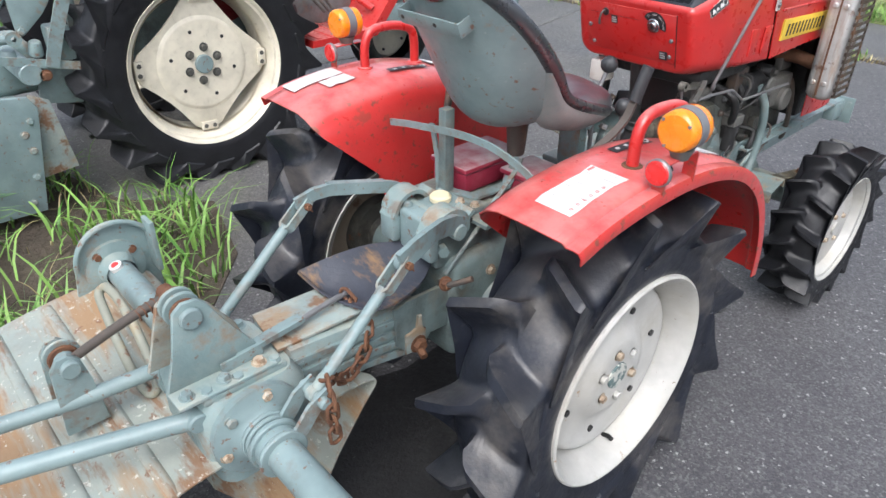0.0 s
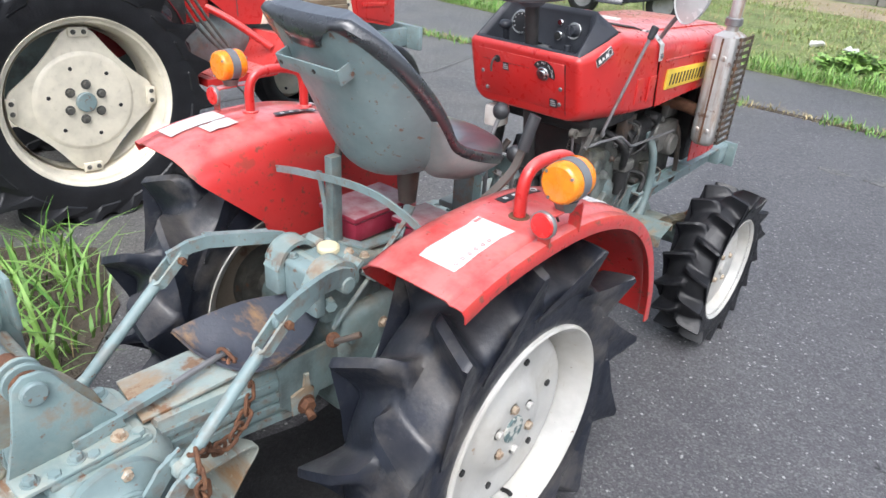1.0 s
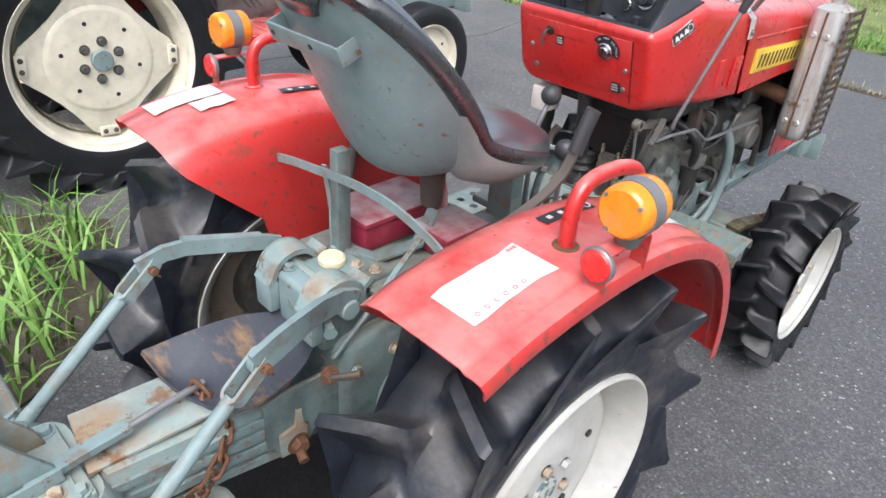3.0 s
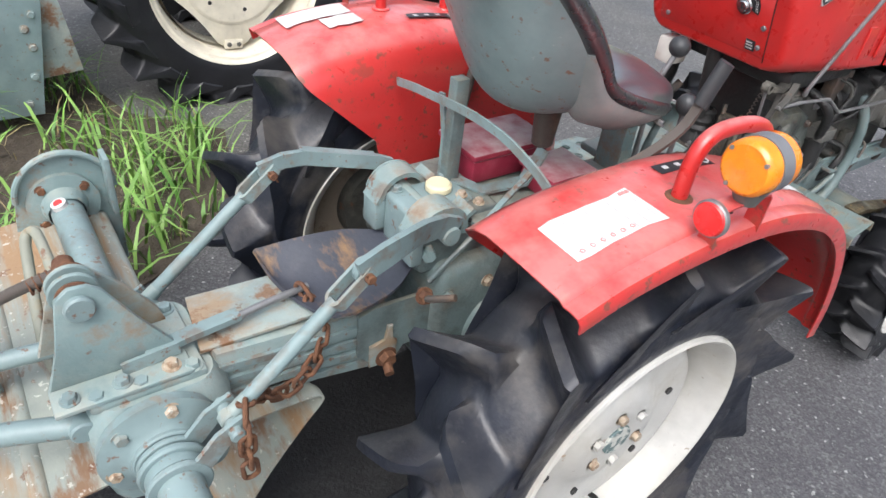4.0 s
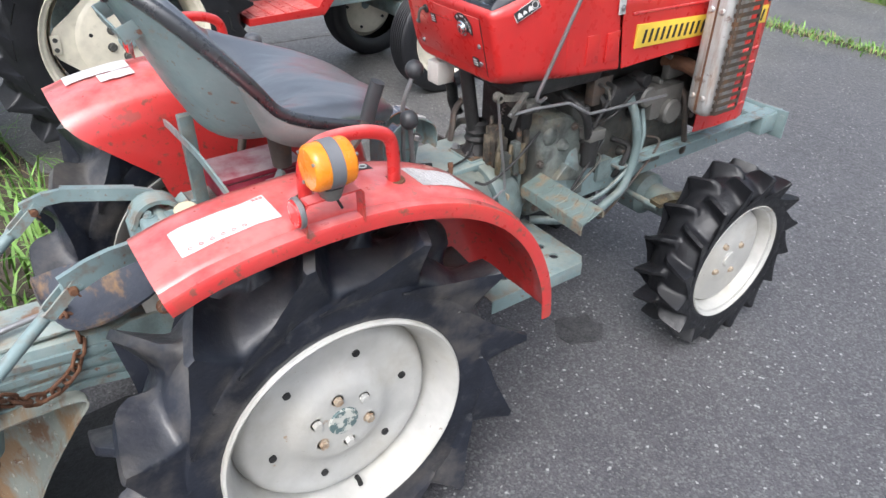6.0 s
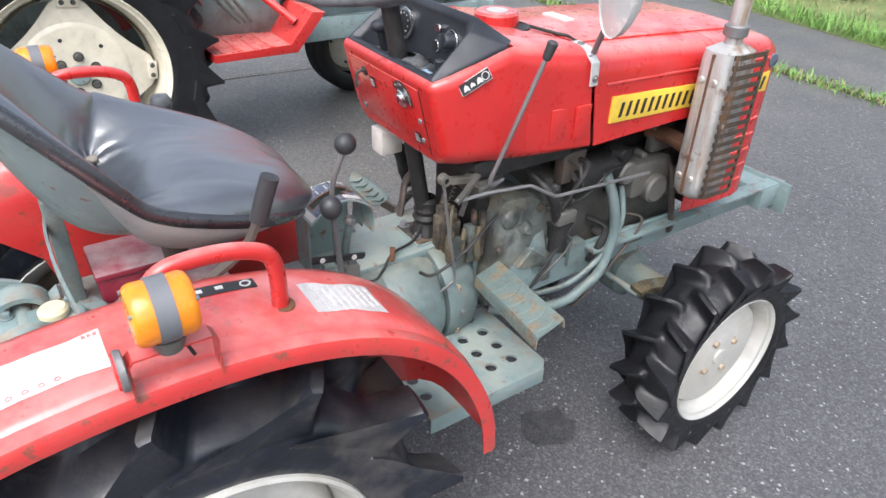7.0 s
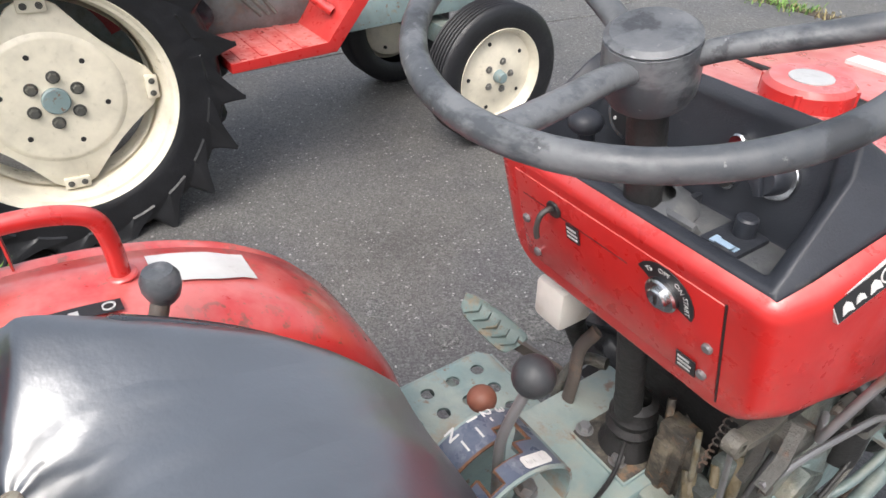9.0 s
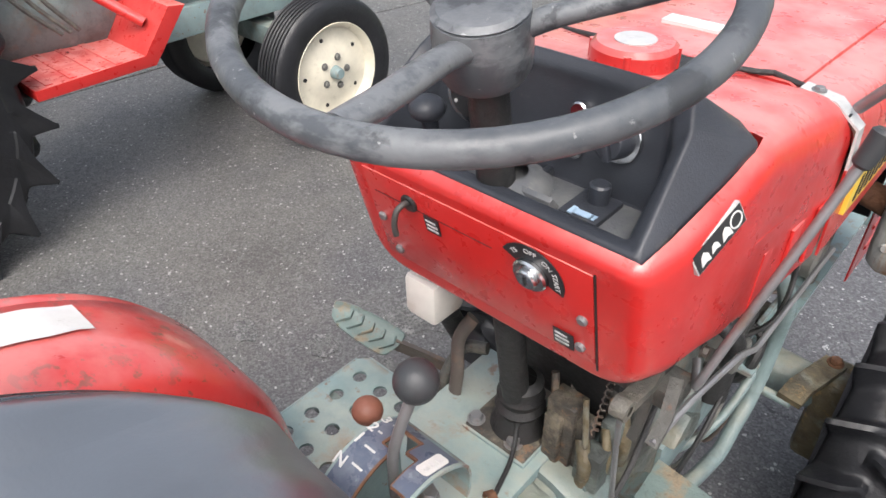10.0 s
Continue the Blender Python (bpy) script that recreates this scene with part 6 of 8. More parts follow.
part("pedal_pad", grid_skin(B(), rows, 0.0035), pedal_paint, pedL, "leaf-shaped worn pedal pad with tread bars")
for k in range(5):
    c = Vector((-0.385, 0.710, 0.636)).lerp(Vector((-0.305, 0.735, 0.603)), k / 4)
    part("pad_rib", strap(B(), [c + Vector((-0.008, -0.022, 0.002)), c + Vector((0.006, 0.0, 0.005)), c + Vector((-0.002, 0.014, 0.008))], 0.004, 0.005), pedal_paint, pedL)
part("pedal_arm", strap(B(), [(-0.310, 0.745, 0.596), (-0.26, 0.765, 0.585), (-0.20, 0.780, 0.575), (-0.12, 0.770, 0.57)], 0.008, 0.026, (0, 1, 0), True), old_iron, pedL, "flat rusty pedal arm")
part("reservoir", box(B(), -0.150, -0.095, 0.63, 0.69, 0.845, 0.910, 0.008), white_plastic, tractor, "small yellowed plastic box")

# ---- engine bay ----
eng = thing("engine", "", "")
eng.parent = tractor
part("engine_block", box(B(), -0.13, 0.12, 0.95, 1.50, 0.52, 0.80, 0.02), engine_grey, eng, "oily grey engine block")
part("cylinder_head", box(B(), -0.10, 0.09, 1.0, 1.45, 0.80, 0.90, 0.015), engine_dark, eng)
part("tank_bottom", box(B(), -0.18, 0.18, 0.70, 0.99, 0.872, 0.925, 0.02), engine_dark, eng, "black tank underside")
part("support", box(B(), -0.07, 0.11, 0.765, 0.81, 0.66, 0.92, 0.012), engine_dark, eng)
for y, z, r, ln in ((1.30, 0.72, 0.040, 0.10), (1.20, 0.78, 0.032, 0.08), (1.42, 0.70, 0.045, 0.06)):
    part("pump", cyl(B(), (0.10, y, z), (0.10 + ln, y, z), r, n=20, bev=0.006), engine_light, eng, "cast pump body")
part("injection_pump", box(B(), 0.11, 0.18, 1.22, 1.36, 0.70, 0.80, 0.010), engine_light, eng, "cast metal pump")
part("fuel_filter", cyl(B(), (0.165, 0.985, 0.615), (0.165, 0.985, 0.70), 0.026, n=20, bev=0.004), engine_dark, eng, "small black filter bowl")
part("filter_head", box(B(), 0.14, 0.195, 0.955, 1.015, 0.70, 0.735, 0.006), engine_light, eng)
part("starter", cyl(B(), (0.13, 1.02, 0.78), (0.13, 1.20, 0.80), 0.045, n=22, bev=0.008), engine_dark, eng)
part("dark_hose", tube(B(), [(0.12, 0.90, 0.84), (0.19, 0.92, 0.80), (0.18, 0.96, 0.72), (0.15, 1.0, 0.66)], 0.012, 10), engine_dark, eng, "black hose")
part("oil_pipe", tube(B(), [(0.17, 1.12, 0.80), (0.20, 1.131, 0.735), (0.20, 1.155, 0.629), (0.20, 1.127, 0.521), (0.20, 1.065, 0.482), (0.20, 1.004, 0.464), (0.18, 0.90, 0.462), (0.12, 0.82, 0.46)], 0.0135, 12), teal_dirty, eng, "thick grey-green pipe")
part("oil_pipe", tube(B(), [(0.16, 1.20, 0.74), (0.190, 1.19, 0.66), (0.190, 1.15, 0.575), (0.18, 1.06, 0.505), (0.15, 0.98, 0.475), (0.09, 0.90, 0.46)], 0.008, 12), teal_dirty, eng, "grey-green pipe")
part("control_rod", tube(B(), [(0.205, 0.640, 0.862), (0.21, 0.72, 0.864), (0.22, 0.820, 0.860), (0.22, 0.832, 0.856), (0.22, 0.905, 0.812), (0.22, 0.920, 0.810), (0.22, 1.223, 0.797)], 0.0042, 8, smooth=False), steel, eng, "thin bent control rod")
part("rod_crank", strap(B(), [(0.195, 0.700, 0.905), (0.205, 0.665, 0.880), (0.205, 0.640, 0.858)], 0.014, 0.006), engine_grey, eng, "greasy metal crank")
part("pivot_eye", lathe(B(), [(0.160, 0.006), (0.160, 0.013), (0.178, 0.013), (0.178, 0.006)], (0, 0.632, 0.898), "x", 18), engine_grey, eng, "greasy eye of the pivot")
part("pivot_bracket", strap(B(), [(0.165, 0.740, 0.905), (0.168, 0.690, 0.885), (0.168, 0.645, 0.893)], 0.020, 0.012), engine_grey, eng, "cast pivot bracket")
part("linkage", box(B(), 0.12, 0.20, 0.70, 0.75, 0.845, 0.875, 0.006), engine_grey, eng)
part("fuel_line", tube(B(), [(0.17, 0.985, 0.735), (0.21, 1.02, 0.78), (0.20, 1.10, 0.82), (0.16, 1.2, 0.80)], 0.004, 8), engine_dark, eng)
part("fuel_line", tube(B(), [(0.13, 0.60, 0.655), (0.16, 0.62, 0.66), (0.165, 0.70, 0.70), (0.15, 0.80, 0.76)], 0.004, 8), engine_dark, eng)
for k in range(5):
    part("engine_bolt", hexbolt(B(), (0.121, 1.0 + 0.1 * k, 0.77), (1, 0, 0), 0.009, 0.010), rust if k % 2 else steel, eng)
for sd in (1, -1):
    x0, x1 = sorted((0.150 * sd, 0.158 * sd))
    part("frame_rail", slab(B(), [(0.85, 0.50), (1.95, 0.515), (1.95, 0.585), (0.85, 0.600)], "x", x0, x1, 0.001), teal, eng, "grey-green frame rail")
    x0, x1 = sorted((0.150 * sd, 0.195 * sd))
    part("rail_flange", slab(B(), [(1.10, 0.578), (1.95, 0.578), (1.95, 0.585), (1.10, 0.585)], "x", x0, x1), teal, eng)
part("front_bumper", slab(B(), [(-0.235, 0.490), (0.235, 0.490), (0.235, 0.592), (-0.235, 0.592)], "y", 1.915, 1.925, 0.002), teal, eng, "grey-green front plate")
part("front_weight_bar", box(B(), -0.2, 0.2, 1.83, 1.915, 0.51, 0.58, 0.004), teal, eng)
part("radiator", box(B(), -0.17, 0.17, 1.50, 1.57, 0.60, 1.02, 0.01), engine_dark, eng)
caked = material("caked_brown_grease", (0.13, 0.105, 0.06), 0.55, layers=[((0.20, 0.22, 0.20), 14, 0.52, 0.64, 0.7), ((0.035, 0.030, 0.022), 10, 0.48, 0.62, 0.8), ((0.27, 0.17, 0.07), 30, 0.58, 0.66, 0.7)], bump=[(40, 0.004)])
axle = thing("front_axle", "", "")
axle.parent = tractor
part("axle_beam", lathe(B(), [(-0.30, 0.045), (-0.12, 0.05), (-0.10, 0.075), (0.10, 0.075), (0.12, 0.05), (0.30, 0.045)], (0, 1.395, 0.36), "x", 24), teal_dirty, axle, "grease-caked axle beam")
for sd in (1, -1):
    part("knuckle", box(B(), *sorted((0.265 * sd, 0.345 * sd)), 1.345, 1.445, 0.20, 0.43, 0.02), caked, axle, "steering knuckle caked with brown grease")
    part("steering_arm", strap(B(), [(0.28 * sd, 1.40, 0.44), (0.25 * sd, 1.28, 0.445), (0.245 * sd, 1.24, 0.44)], 0.045, 0.014), caked, axle)
    part("arm_bolt", hexbolt(B(), (0.28 * sd, 1.39, 0.448), (0, 0, 1), 0.012, 0.012), rust, axle)
part("tie_rod", cyl(B(), (-0.25, 1.25, 0.425), (0.25, 1.25, 0.425), 0.010, n=12), teal_dirty, axle)

# small fittings round the gear lever and the column
part("cable", tube(B(), [(0.000, 0.690, 0.80), (0.012, 0.676, 0.70), (0.030, 0.640, 0.674), (0.051, 0.575, 0.672), (0.080, 0.530, 0.652), (0.092, 0.500, 0.645), (0.080, 0.433, 0.650)], 0.0034, 8), engine_dark, gear, "thin black cable")
part("cable_clip", strap(B(), [(0.036, 0.583, 0.663), (0.040, 0.580, 0.680), (0.052, 0.574, 0.686), (0.064, 0.566, 0.678), (0.068, 0.562, 0.663)], 0.012, 0.003, (0.5, 0.8, 0), True), rust, gear, "rusty clip")
part("coil_spring", tube(B(), [(0.128 + 0.004 * math.cos(k * 1.25), 0.690 + 0.004 * math.sin(k * 1.25) - 0.0006 * k, 0.858 - 0.0018 * k) for k in range(40)], 0.0013, 6, 1), old_iron, gear, "rusty return spring")
part("link_plate", strap(B(), [(0.165, 0.705, 0.880), (0.172, 0.690, 0.840), (0.168, 0.680, 0.800)], 0.012, 0.004), engine_grey, gear, "greasy metal link")
part("clutch_fork", tube(B(), [(-0.115, 0.690, 0.66), (-0.118, 0.700, 0.70), (-0.128, 0.715, 0.745), (-0.118, 0.735, 0.78)], 0.012, 10, flat=0.007), old_iron, gear, "worn iron fork")
part("clutch_fork", tube(B(), [(-0.150, 0.700, 0.60), (-0.150, 0.710, 0.66), (-0.140, 0.74, 0.70), (-0.105, 0.755, 0.71)], 0.010, 10), engine_grey, gear)
part("rubber_elbow", tube(B(), [(-0.150, 0.745, 0.72), (-0.165, 0.735, 0.76), (-0.150, 0.72, 0.80), (-0.135, 0.70, 0.84)], 0.017, 12), engine_dark, gear, "black rubber elbow")
for x, y in ((-0.150, 0.50), (-0.150, 0.60), (-0.165, 0.44), (0.125, 0.45)):
    part("deck_bolt", hexbolt(B(), (x, y, 0.662 if x > 0 else 0.452), (0, 0, 1), 0.011, 0.013), steel, gear, "dull hex bolt")
guide = part("range_gate", slab(B(), [(0.350, 0.751), (0.465, 0.728), (0.471, 0.734), (0.471, 0.741), (0.350, 0.766)], "x", 0.108, 0.116, 0.002), black_label, gear, "black lever guide with white marks")
for k in range(3):
    y = 0.372 + 0.036 * k
    part("guide_mark", cyl(B(), (0.1155, y, 0.7545 - 0.2 * (y - 0.372)), (0.1170, y, 0.7545 - 0.2 * (y - 0.372)), 0.006, n=12), white_paper, guide)
part("guide_stay", strap(B(), [(0.104, 0.36, 0.755), (0.100, 0.37, 0.70), (0.100, 0.37, 0.63)], 0.020, 0.005, (0, 1, 0)), teal_dirty, gear)
part("guide_stay", strap(B(), [(0.104, 0.45, 0.738), (0.100, 0.44, 0.70), (0.100, 0.43, 0.63)], 0.016, 0.005, (0, 1, 0)), teal_dirty, gear)
part("round_cap", cyl(B(), (0.128, 0.405, 0.655), (0.152, 0.388, 0.708), 0.026, n=24, bev=0.004), teal, gear, "round grey-green cap")
part("tap_lever", tube(B(), [(0.10, 0.27, 0.68), (0.13, 0.33, 0.675), (0.16, 0.38, 0.66)], 0.006, 10), old_iron, gear)
for k in range(6):
    y0 = 0.20 + 0.045 * k
    part("valve_body", box(B(), 0.06 + 0.008 * (k % 3), 0.105 + 0.008 * (k % 2), y0, y0 + 0.036, 0.655, 0.690 + 0.012 * ((k * 7) % 3), 0.006), (engine_grey, teal_dirty, engine_light)[k % 3], gear, "small valve block")
part("tail_pipe", tube(B(), [(0.09, 0.10, 0.70), (0.10, 0.02, 0.69), (0.095, -0.08, 0.70), (0.07, -0.13, 0.735)], 0.005, 8), engine_dark, gear)
part("thin_link", strap(B(), [(0.115, -0.10, 0.70), (0.12, -0.06, 0.75), (0.13, 0.0, 0.82)], 0.012, 0.004), teal_rusty, gear)
part("bonnet_gasket", tube(B(), [(-0.150, 0.948, 1.143), (-0.09, 0.930, 1.1505), (0.030, 0.924, 1.1525), (0.112, 0.953, 1.1480), (0.128, 0.969, 1.1455), (0.165, 0.966, 1.1405), (0.20, 0.957, 1.128)], 0.0036, 8, smooth=False), engine_dark, bonnet, "black gap at the bonnet's rear edge")

rc = random.Random(23)
for k in range(26):
    y, z = rc.uniform(0.84, 1.46), rc.uniform(0.56, 0.86)
    x = 0.118 + 0.02 * rc.random()
    w, h, d = rc.uniform(0.012, 0.04), rc.uniform(0.012, 0.045), rc.uniform(0.015, 0.05)
    mat = (engine_dark, engine_grey, engine_light, teal_dirty, old_iron)[k % 5]
    if y < 1.0:
        continue
    if k % 3:
        part("engine_fitting", cyl(B(), (x, y, z), (x + d, y, z), w * 0.6, w * 0.5, 14, 0.002), mat, eng, "small oily fitting")
    else:
        part("engine_fitting", box(B(), x, x + d, y - w, y + w, z - h, z + h, 0.004), mat, eng, "small oily casting")
for k in range(7):
    y0, z0 = rc.uniform(0.86, 1.4), rc.uniform(0.62, 0.86)
    y1, z1 = y0 + rc.uniform(-0.2, 0.2), z0 - rc.uniform(0.08, 0.26)
    part("hose", tube(B(), [(0.12, y0, z0), (0.175, y0 + 0.02, z0 - 0.01), (0.185, (y0 + y1) / 2, (z0 + z1) / 2), (0.165, y1, z1), (0.12, y1 + 0.02, z1 - 0.01)], rc.choice((0.004, 0.006, 0.009)), 8), (engine_dark, old_iron, engine_grey)[k % 3], eng, "thin hose")
# greasy linkage blocks beside the column
rg = random.Random(5)
for k in range(16):
    x, y = rg.uniform(0.045, 0.135), rg.uniform(0.69, 0.80)
    w, h = rg.uniform(0.009, 0.022), rg.uniform(0.03, 0.11)
    mat = (plate_grime, case_paint, caked, plate_grime)[k % 4]
    if k % 2:
        part("linkage_block", box(B(), x - w, x + w, y - w * 0.8, y + w * 0.8, 0.635, 0.665 + h, 0.004), mat, gear, "greasy linkage casting")
    else:
        part("linkage_pin", tube(B(), [(x, y, 0.64), (x + 0.004, y - 0.006, 0.67 + h * 0.5), (x - 0.012, y + 0.01, 0.68 + h)], w * 0.45, 10), mat, gear, "greasy iron rod")
# ribs, webs and bolts on the gear case flank
for k in range(5):
    y = 0.36 + 0.10 * k
    part("case_web", slab(B(), [(y, 0.44), (y + 0.010, 0.44), (y + 0.010, 0.63), (y, 0.63)], "x", 0.10, 0.122 if k != 2 else 0.118, 0.002), teal_dirty, gear)
    part("case_bolt", hexbolt(B(), (0.104, y + 0.05, 0.615), (1, 0, 0), 0.010, 0.012), tan_bolt, gear, "rust-stained bolt")
for k in range(7):
    aa = radians(-60 + 30 * k)
    part("flange_bolt", hexbolt(B(), (0.048 + 0.121 * math.cos(aa), 0.690, 0.532 + 0.121 * math.sin(aa)), (0, 1, 0), 0.009, 0.010), tan_bolt if k % 2 else teal_dirty, gear)
# bolts, plugs and pipes on the hydraulic casting
for k, (x, y, z) in enumerate(((-0.035, -0.190, 0.731), (0.035, -0.085, 0.731), (-0.035, -0.085, 0.731), (0.06, -0.06, 0.722), (-0.06, -0.06, 0.722))):
    part("casting_bolt", hexbolt(B(), (x, y, z), (0, 0, 1), 0.009, 0.010), tan_bolt if k % 2 else teal, gear)
for k in range(4):
    part("casting_bolt", hexbolt(B(), (0.112, -0.15 + 0.10 * k, 0.56), (1, 0, 0), 0.011, 0.012), tan_bolt if k % 2 else teal_dirty, gear)
part("drain_plug", cyl(B(), (0.078, -0.185, 0.66), (0.100, -0.195, 0.66), 0.014, n=6), teal_rusty, gear, "hex plug")
part("oil_line", tube(B(), [(0.085, -0.03, 0.70), (0.105, -0.09, 0.69), (0.11, -0.15, 0.65), (0.10, -0.19, 0.60)], 0.006, 8), teal_dirty, gear, "thin oil line")
part("stay_rod", tube(B(), [(0.115, -0.22, 0.60), (0.16, -0.235, 0.62), (0.21, -0.21, 0.65)], 0.007, 8), old_iron, gear, "threaded stay rod")
part("stay_nut", hexbolt(B(), (0.145, -0.231, 0.614), (1, -0.2, 0.4), 0.013, 0.018), rust, gear)
for k in range(5):
    aa = radians(-50 + 32 * k)
    part("housing_rib", slab(B(), [(0.80, 0.0), (0.93, 0.0), (0.93, 0.165), (0.82, 0.128)], "x", -0.004, 0.004, 0.001), teal_dirty, gear).matrix_basis = Matrix.Translation((0, 0, 0.60)) @ Matrix.Rotation(aa, 4, "Y")
# pressed line along the tank cover's flank
for sd in (1, -1):
    part("flank_line", tube(B(), [(0.2030 * sd, 0.70, 1.058), (0.2095 * sd, 0.76, 1.058), (0.2125 * sd, 0.80, 1.057), (0.2200 * sd, 0.90, 1.054), (0.2255 * sd, 0.962, 1.052)], 0.0042, 8, 5), red, tank)

# ---- the rotary tiller behind the tractor ----
stain_plate = material("rust_stained_grey_green", (0.24, 0.295, 0.285), 0.48, layers=[((0.36, 0.375, 0.33), 8, 0.44, 0.62, 0.7), ((0.30, 0.185, 0.095), 7, 0.52, 0.64, 0.75, (1.4, 0.6, 1)), ((0.19, 0.085, 0.035), 15, 0.54, 0.62, 0.85), ((0.07, 0.05, 0.035), 30, 0.62, 0.68, 0.7)], bump=[(50, 0.0010)], wear=((0.18, 0.085, 0.035), 0.9))
till = thing("rotary_tiller", "grey-green rotary tiller with rusty streaked cover, hitched behind a tractor", "rotary tiller")
TY, TZ = -0.715, 0.482
part("cross_tube", cyl(B(), (0.12, TY, TZ), (0.70, TY, TZ), 0.0355, n=28), teal, till, "pale grey-green cross tube")
part("cross_tube", cyl(B(), (-0.66, TY, TZ), (-0.12, TY, TZ), 0.0355, n=28), teal, till, "pale grey-green cross tube")
part("sticker", cyl(B(), (-0.585, TY - 0.012, TZ + 0.030), (-0.584, TY - 0.016, TZ + 0.0425), 0.017, n=20), white_paper, till, "round white and red sticker")
part("sticker", cyl(B(), (-0.585, TY - 0.0155, TZ + 0.040), (-0.584, TY - 0.0165, TZ + 0.0435), 0.010, n=20), label_red, till)
bm = B()
loft(bm, [rrect(0, -0.70, 0.125, 0.10, 0.04, 0.36), rrect(0, -0.70, 0.135, 0.115, 0.05, 0.42), rrect(0, -0.70, 0.13, 0.115, 0.05, 0.53), rrect(0, -0.70, 0.11, 0.095, 0.04, 0.565)])
gb = part("gear_box", bm, teal_rusty, till, "cast grey-green gearbox with bolted flange")
bm = B()
lathe(bm, [(0.12, 0.06), (0.12, 0.098), (0.138, 0.100), (0.142, 0.09), (0.150, 0.062), (0.165, 0.046), (0.19, 0.042), (0.20, 0.047), (0.215, 0.047), (0.22, 0.035)], (0, TY, TZ), "x", 36)
part("flange", bm, teal, gb, "round bolted flange")
bm = B()
lathe(bm, [(-0.12, 0.06), (-0.12, 0.098), (-0.138, 0.100), (-0.142, 0.09), (-0.150, 0.06), (-0.165, 0.046), (-0.19, 0.042)], (0, TY, TZ), "x", 36)
part("flange", bm, teal, gb)
for k in range(6):
    aa = radians(60 * k + 15)
    for sd in (1, -1):
        part("flange_bolt", hexbolt(B(), (0.140 * sd, TY + 0.080 * math.cos(aa), TZ + 0.080 * math.sin(aa)), (sd, 0, 0), 0.011, 0.011), tan_bolt if (k + sd) % 2 == 0 else teal_rusty, gb, "hex bolt")
part("box_lid", box(B(), -0.09, 0.10, -0.80, -0.62, 0.560, 0.578, 0.006), teal_rusty, gb, "bolted gearbox lid")
for k, (x, y) in enumerate(((0.085, -0.785), (0.085, -0.72), (0.085, -0.64), (-0.07, -0.785), (-0.07, -0.64))):
    part("lid_bolt", hexbolt(B(), (x, y, 0.578), (0, 0, 1), 0.012, 0.012), teal if k != 2 else teal_rusty, gb)
for x in (0.155, 0.185):
    part("tube_collar", lathe(B(), [(x, 0.034), (x, 0.052), (x + 0.003, 0.055), (x + 0.008, 0.055), (x + 0.011, 0.052), (x + 0.011, 0.034)], (0, TY, TZ), "x", 32), teal, till, "raised collar on the tube")
# top-link ears
for x, cut in ((0.035, 0.0), (-0.055, 0.03)):
    part("hitch_ear", slab(B(), [(-0.845, 0.577), (-0.645, 0.577), (-0.655, 0.610), (-0.70, 0.678), (-0.738, 0.748 - cut), (-0.755, 0.762 - cut), (-0.782, 0.764 - cut), (-0.802, 0.748 - cut), (-0.818, 0.66)], "x", x, x + 0.010, 0.002), stain_plate if x < 0 else teal_rusty, till, "upright hitch plate with a rusty edge")
part("hitch_pin", cyl(B(), (-0.07, -0.773, 0.732), (0.046, -0.773, 0.732), 0.016, n=18, bev=0.002), rust, till, "rusted hitch pin")
part("pin_head", cyl(B(), (0.045, -0.773, 0.732), (0.058, -0.773, 0.732), 0.022, n=20, bev=0.003), teal, till)
for x, r, mat in ((-0.028, 0.030, rust), (-0.014, 0.036, teal_rusty), (-0.006, 0.024, rust), (0.008, 0.036, teal_rusty), (0.020, 0.028, rust)):
    part("pin_washer", lathe(B(), [(x, 0.012), (x, r - 0.002), (x + 0.002, r), (x + 0.006, r), (x + 0.008, r - 0.002), (x + 0.008, 0.012)], (0, -0.773, 0.732), "x", 26), mat, till, "rusty collar on the hitch pin")
part("ear_flange", box(B(), 0.045, 0.100, -0.845, -0.640, 0.577, 0.586, 0.003), teal_rusty, till, "bolted foot of the hitch plate")
for y in (-0.820, -0.745, -0.670):
    part("flange_bolt", hexbolt(B(), (0.076, y, 0.586), (0, 0, 1), 0.0115, 0.012), teal if y < -0.7 else tan_bolt, till)
# wavy propeller tunnel leading forward to the tractor
tun = part("drive_tunnel", slab(B(), [(-0.62, 0.47), (-0.26, 0.40), (-0.26, 0.545), (-0.60, 0.575)], "x", -0.085, 0.075, 0.012), teal_rusty, till, "rust-streaked drive shaft tunnel")
for k in range(4):
    z0 = 0.555 - 0.035 * k
    part("tunnel_rib", strap(B(), [(0.078, -0.61, z0 - 0.012), (0.080, -0.42, z0 - 0.030 + 0.006 * k), (0.080, -0.25, z0 - 0.045)], 0.008, 0.016), teal, tun)
part("tunnel_top", slab(B(), [(-0.085, -0.60), (0.06, -0.62), (0.065, -0.30), (-0.07, -0.28)], "z", 0.572, 0.580, 0.002), stain_plate, tun, "top plate stained with rust")
part("spring_rod", tube(B(), [(0.03, -0.60, 0.590), (0.02, -0.50, 0.600), (0.005, -0.40, 0.598)], 0.007, 10), steel, till)
part("turnbuckle", strap(B(), [(0.045, -0.70, 0.600), (0.035, -0.62, 0.603), (0.028, -0.54, 0.605)], 0.026, 0.012), teal, till, "flat forked link")
part("fork_side", strap(B(), [(0.060, -0.74, 0.597), (0.055, -0.65, 0.601)], 0.006, 0.024), teal, till)
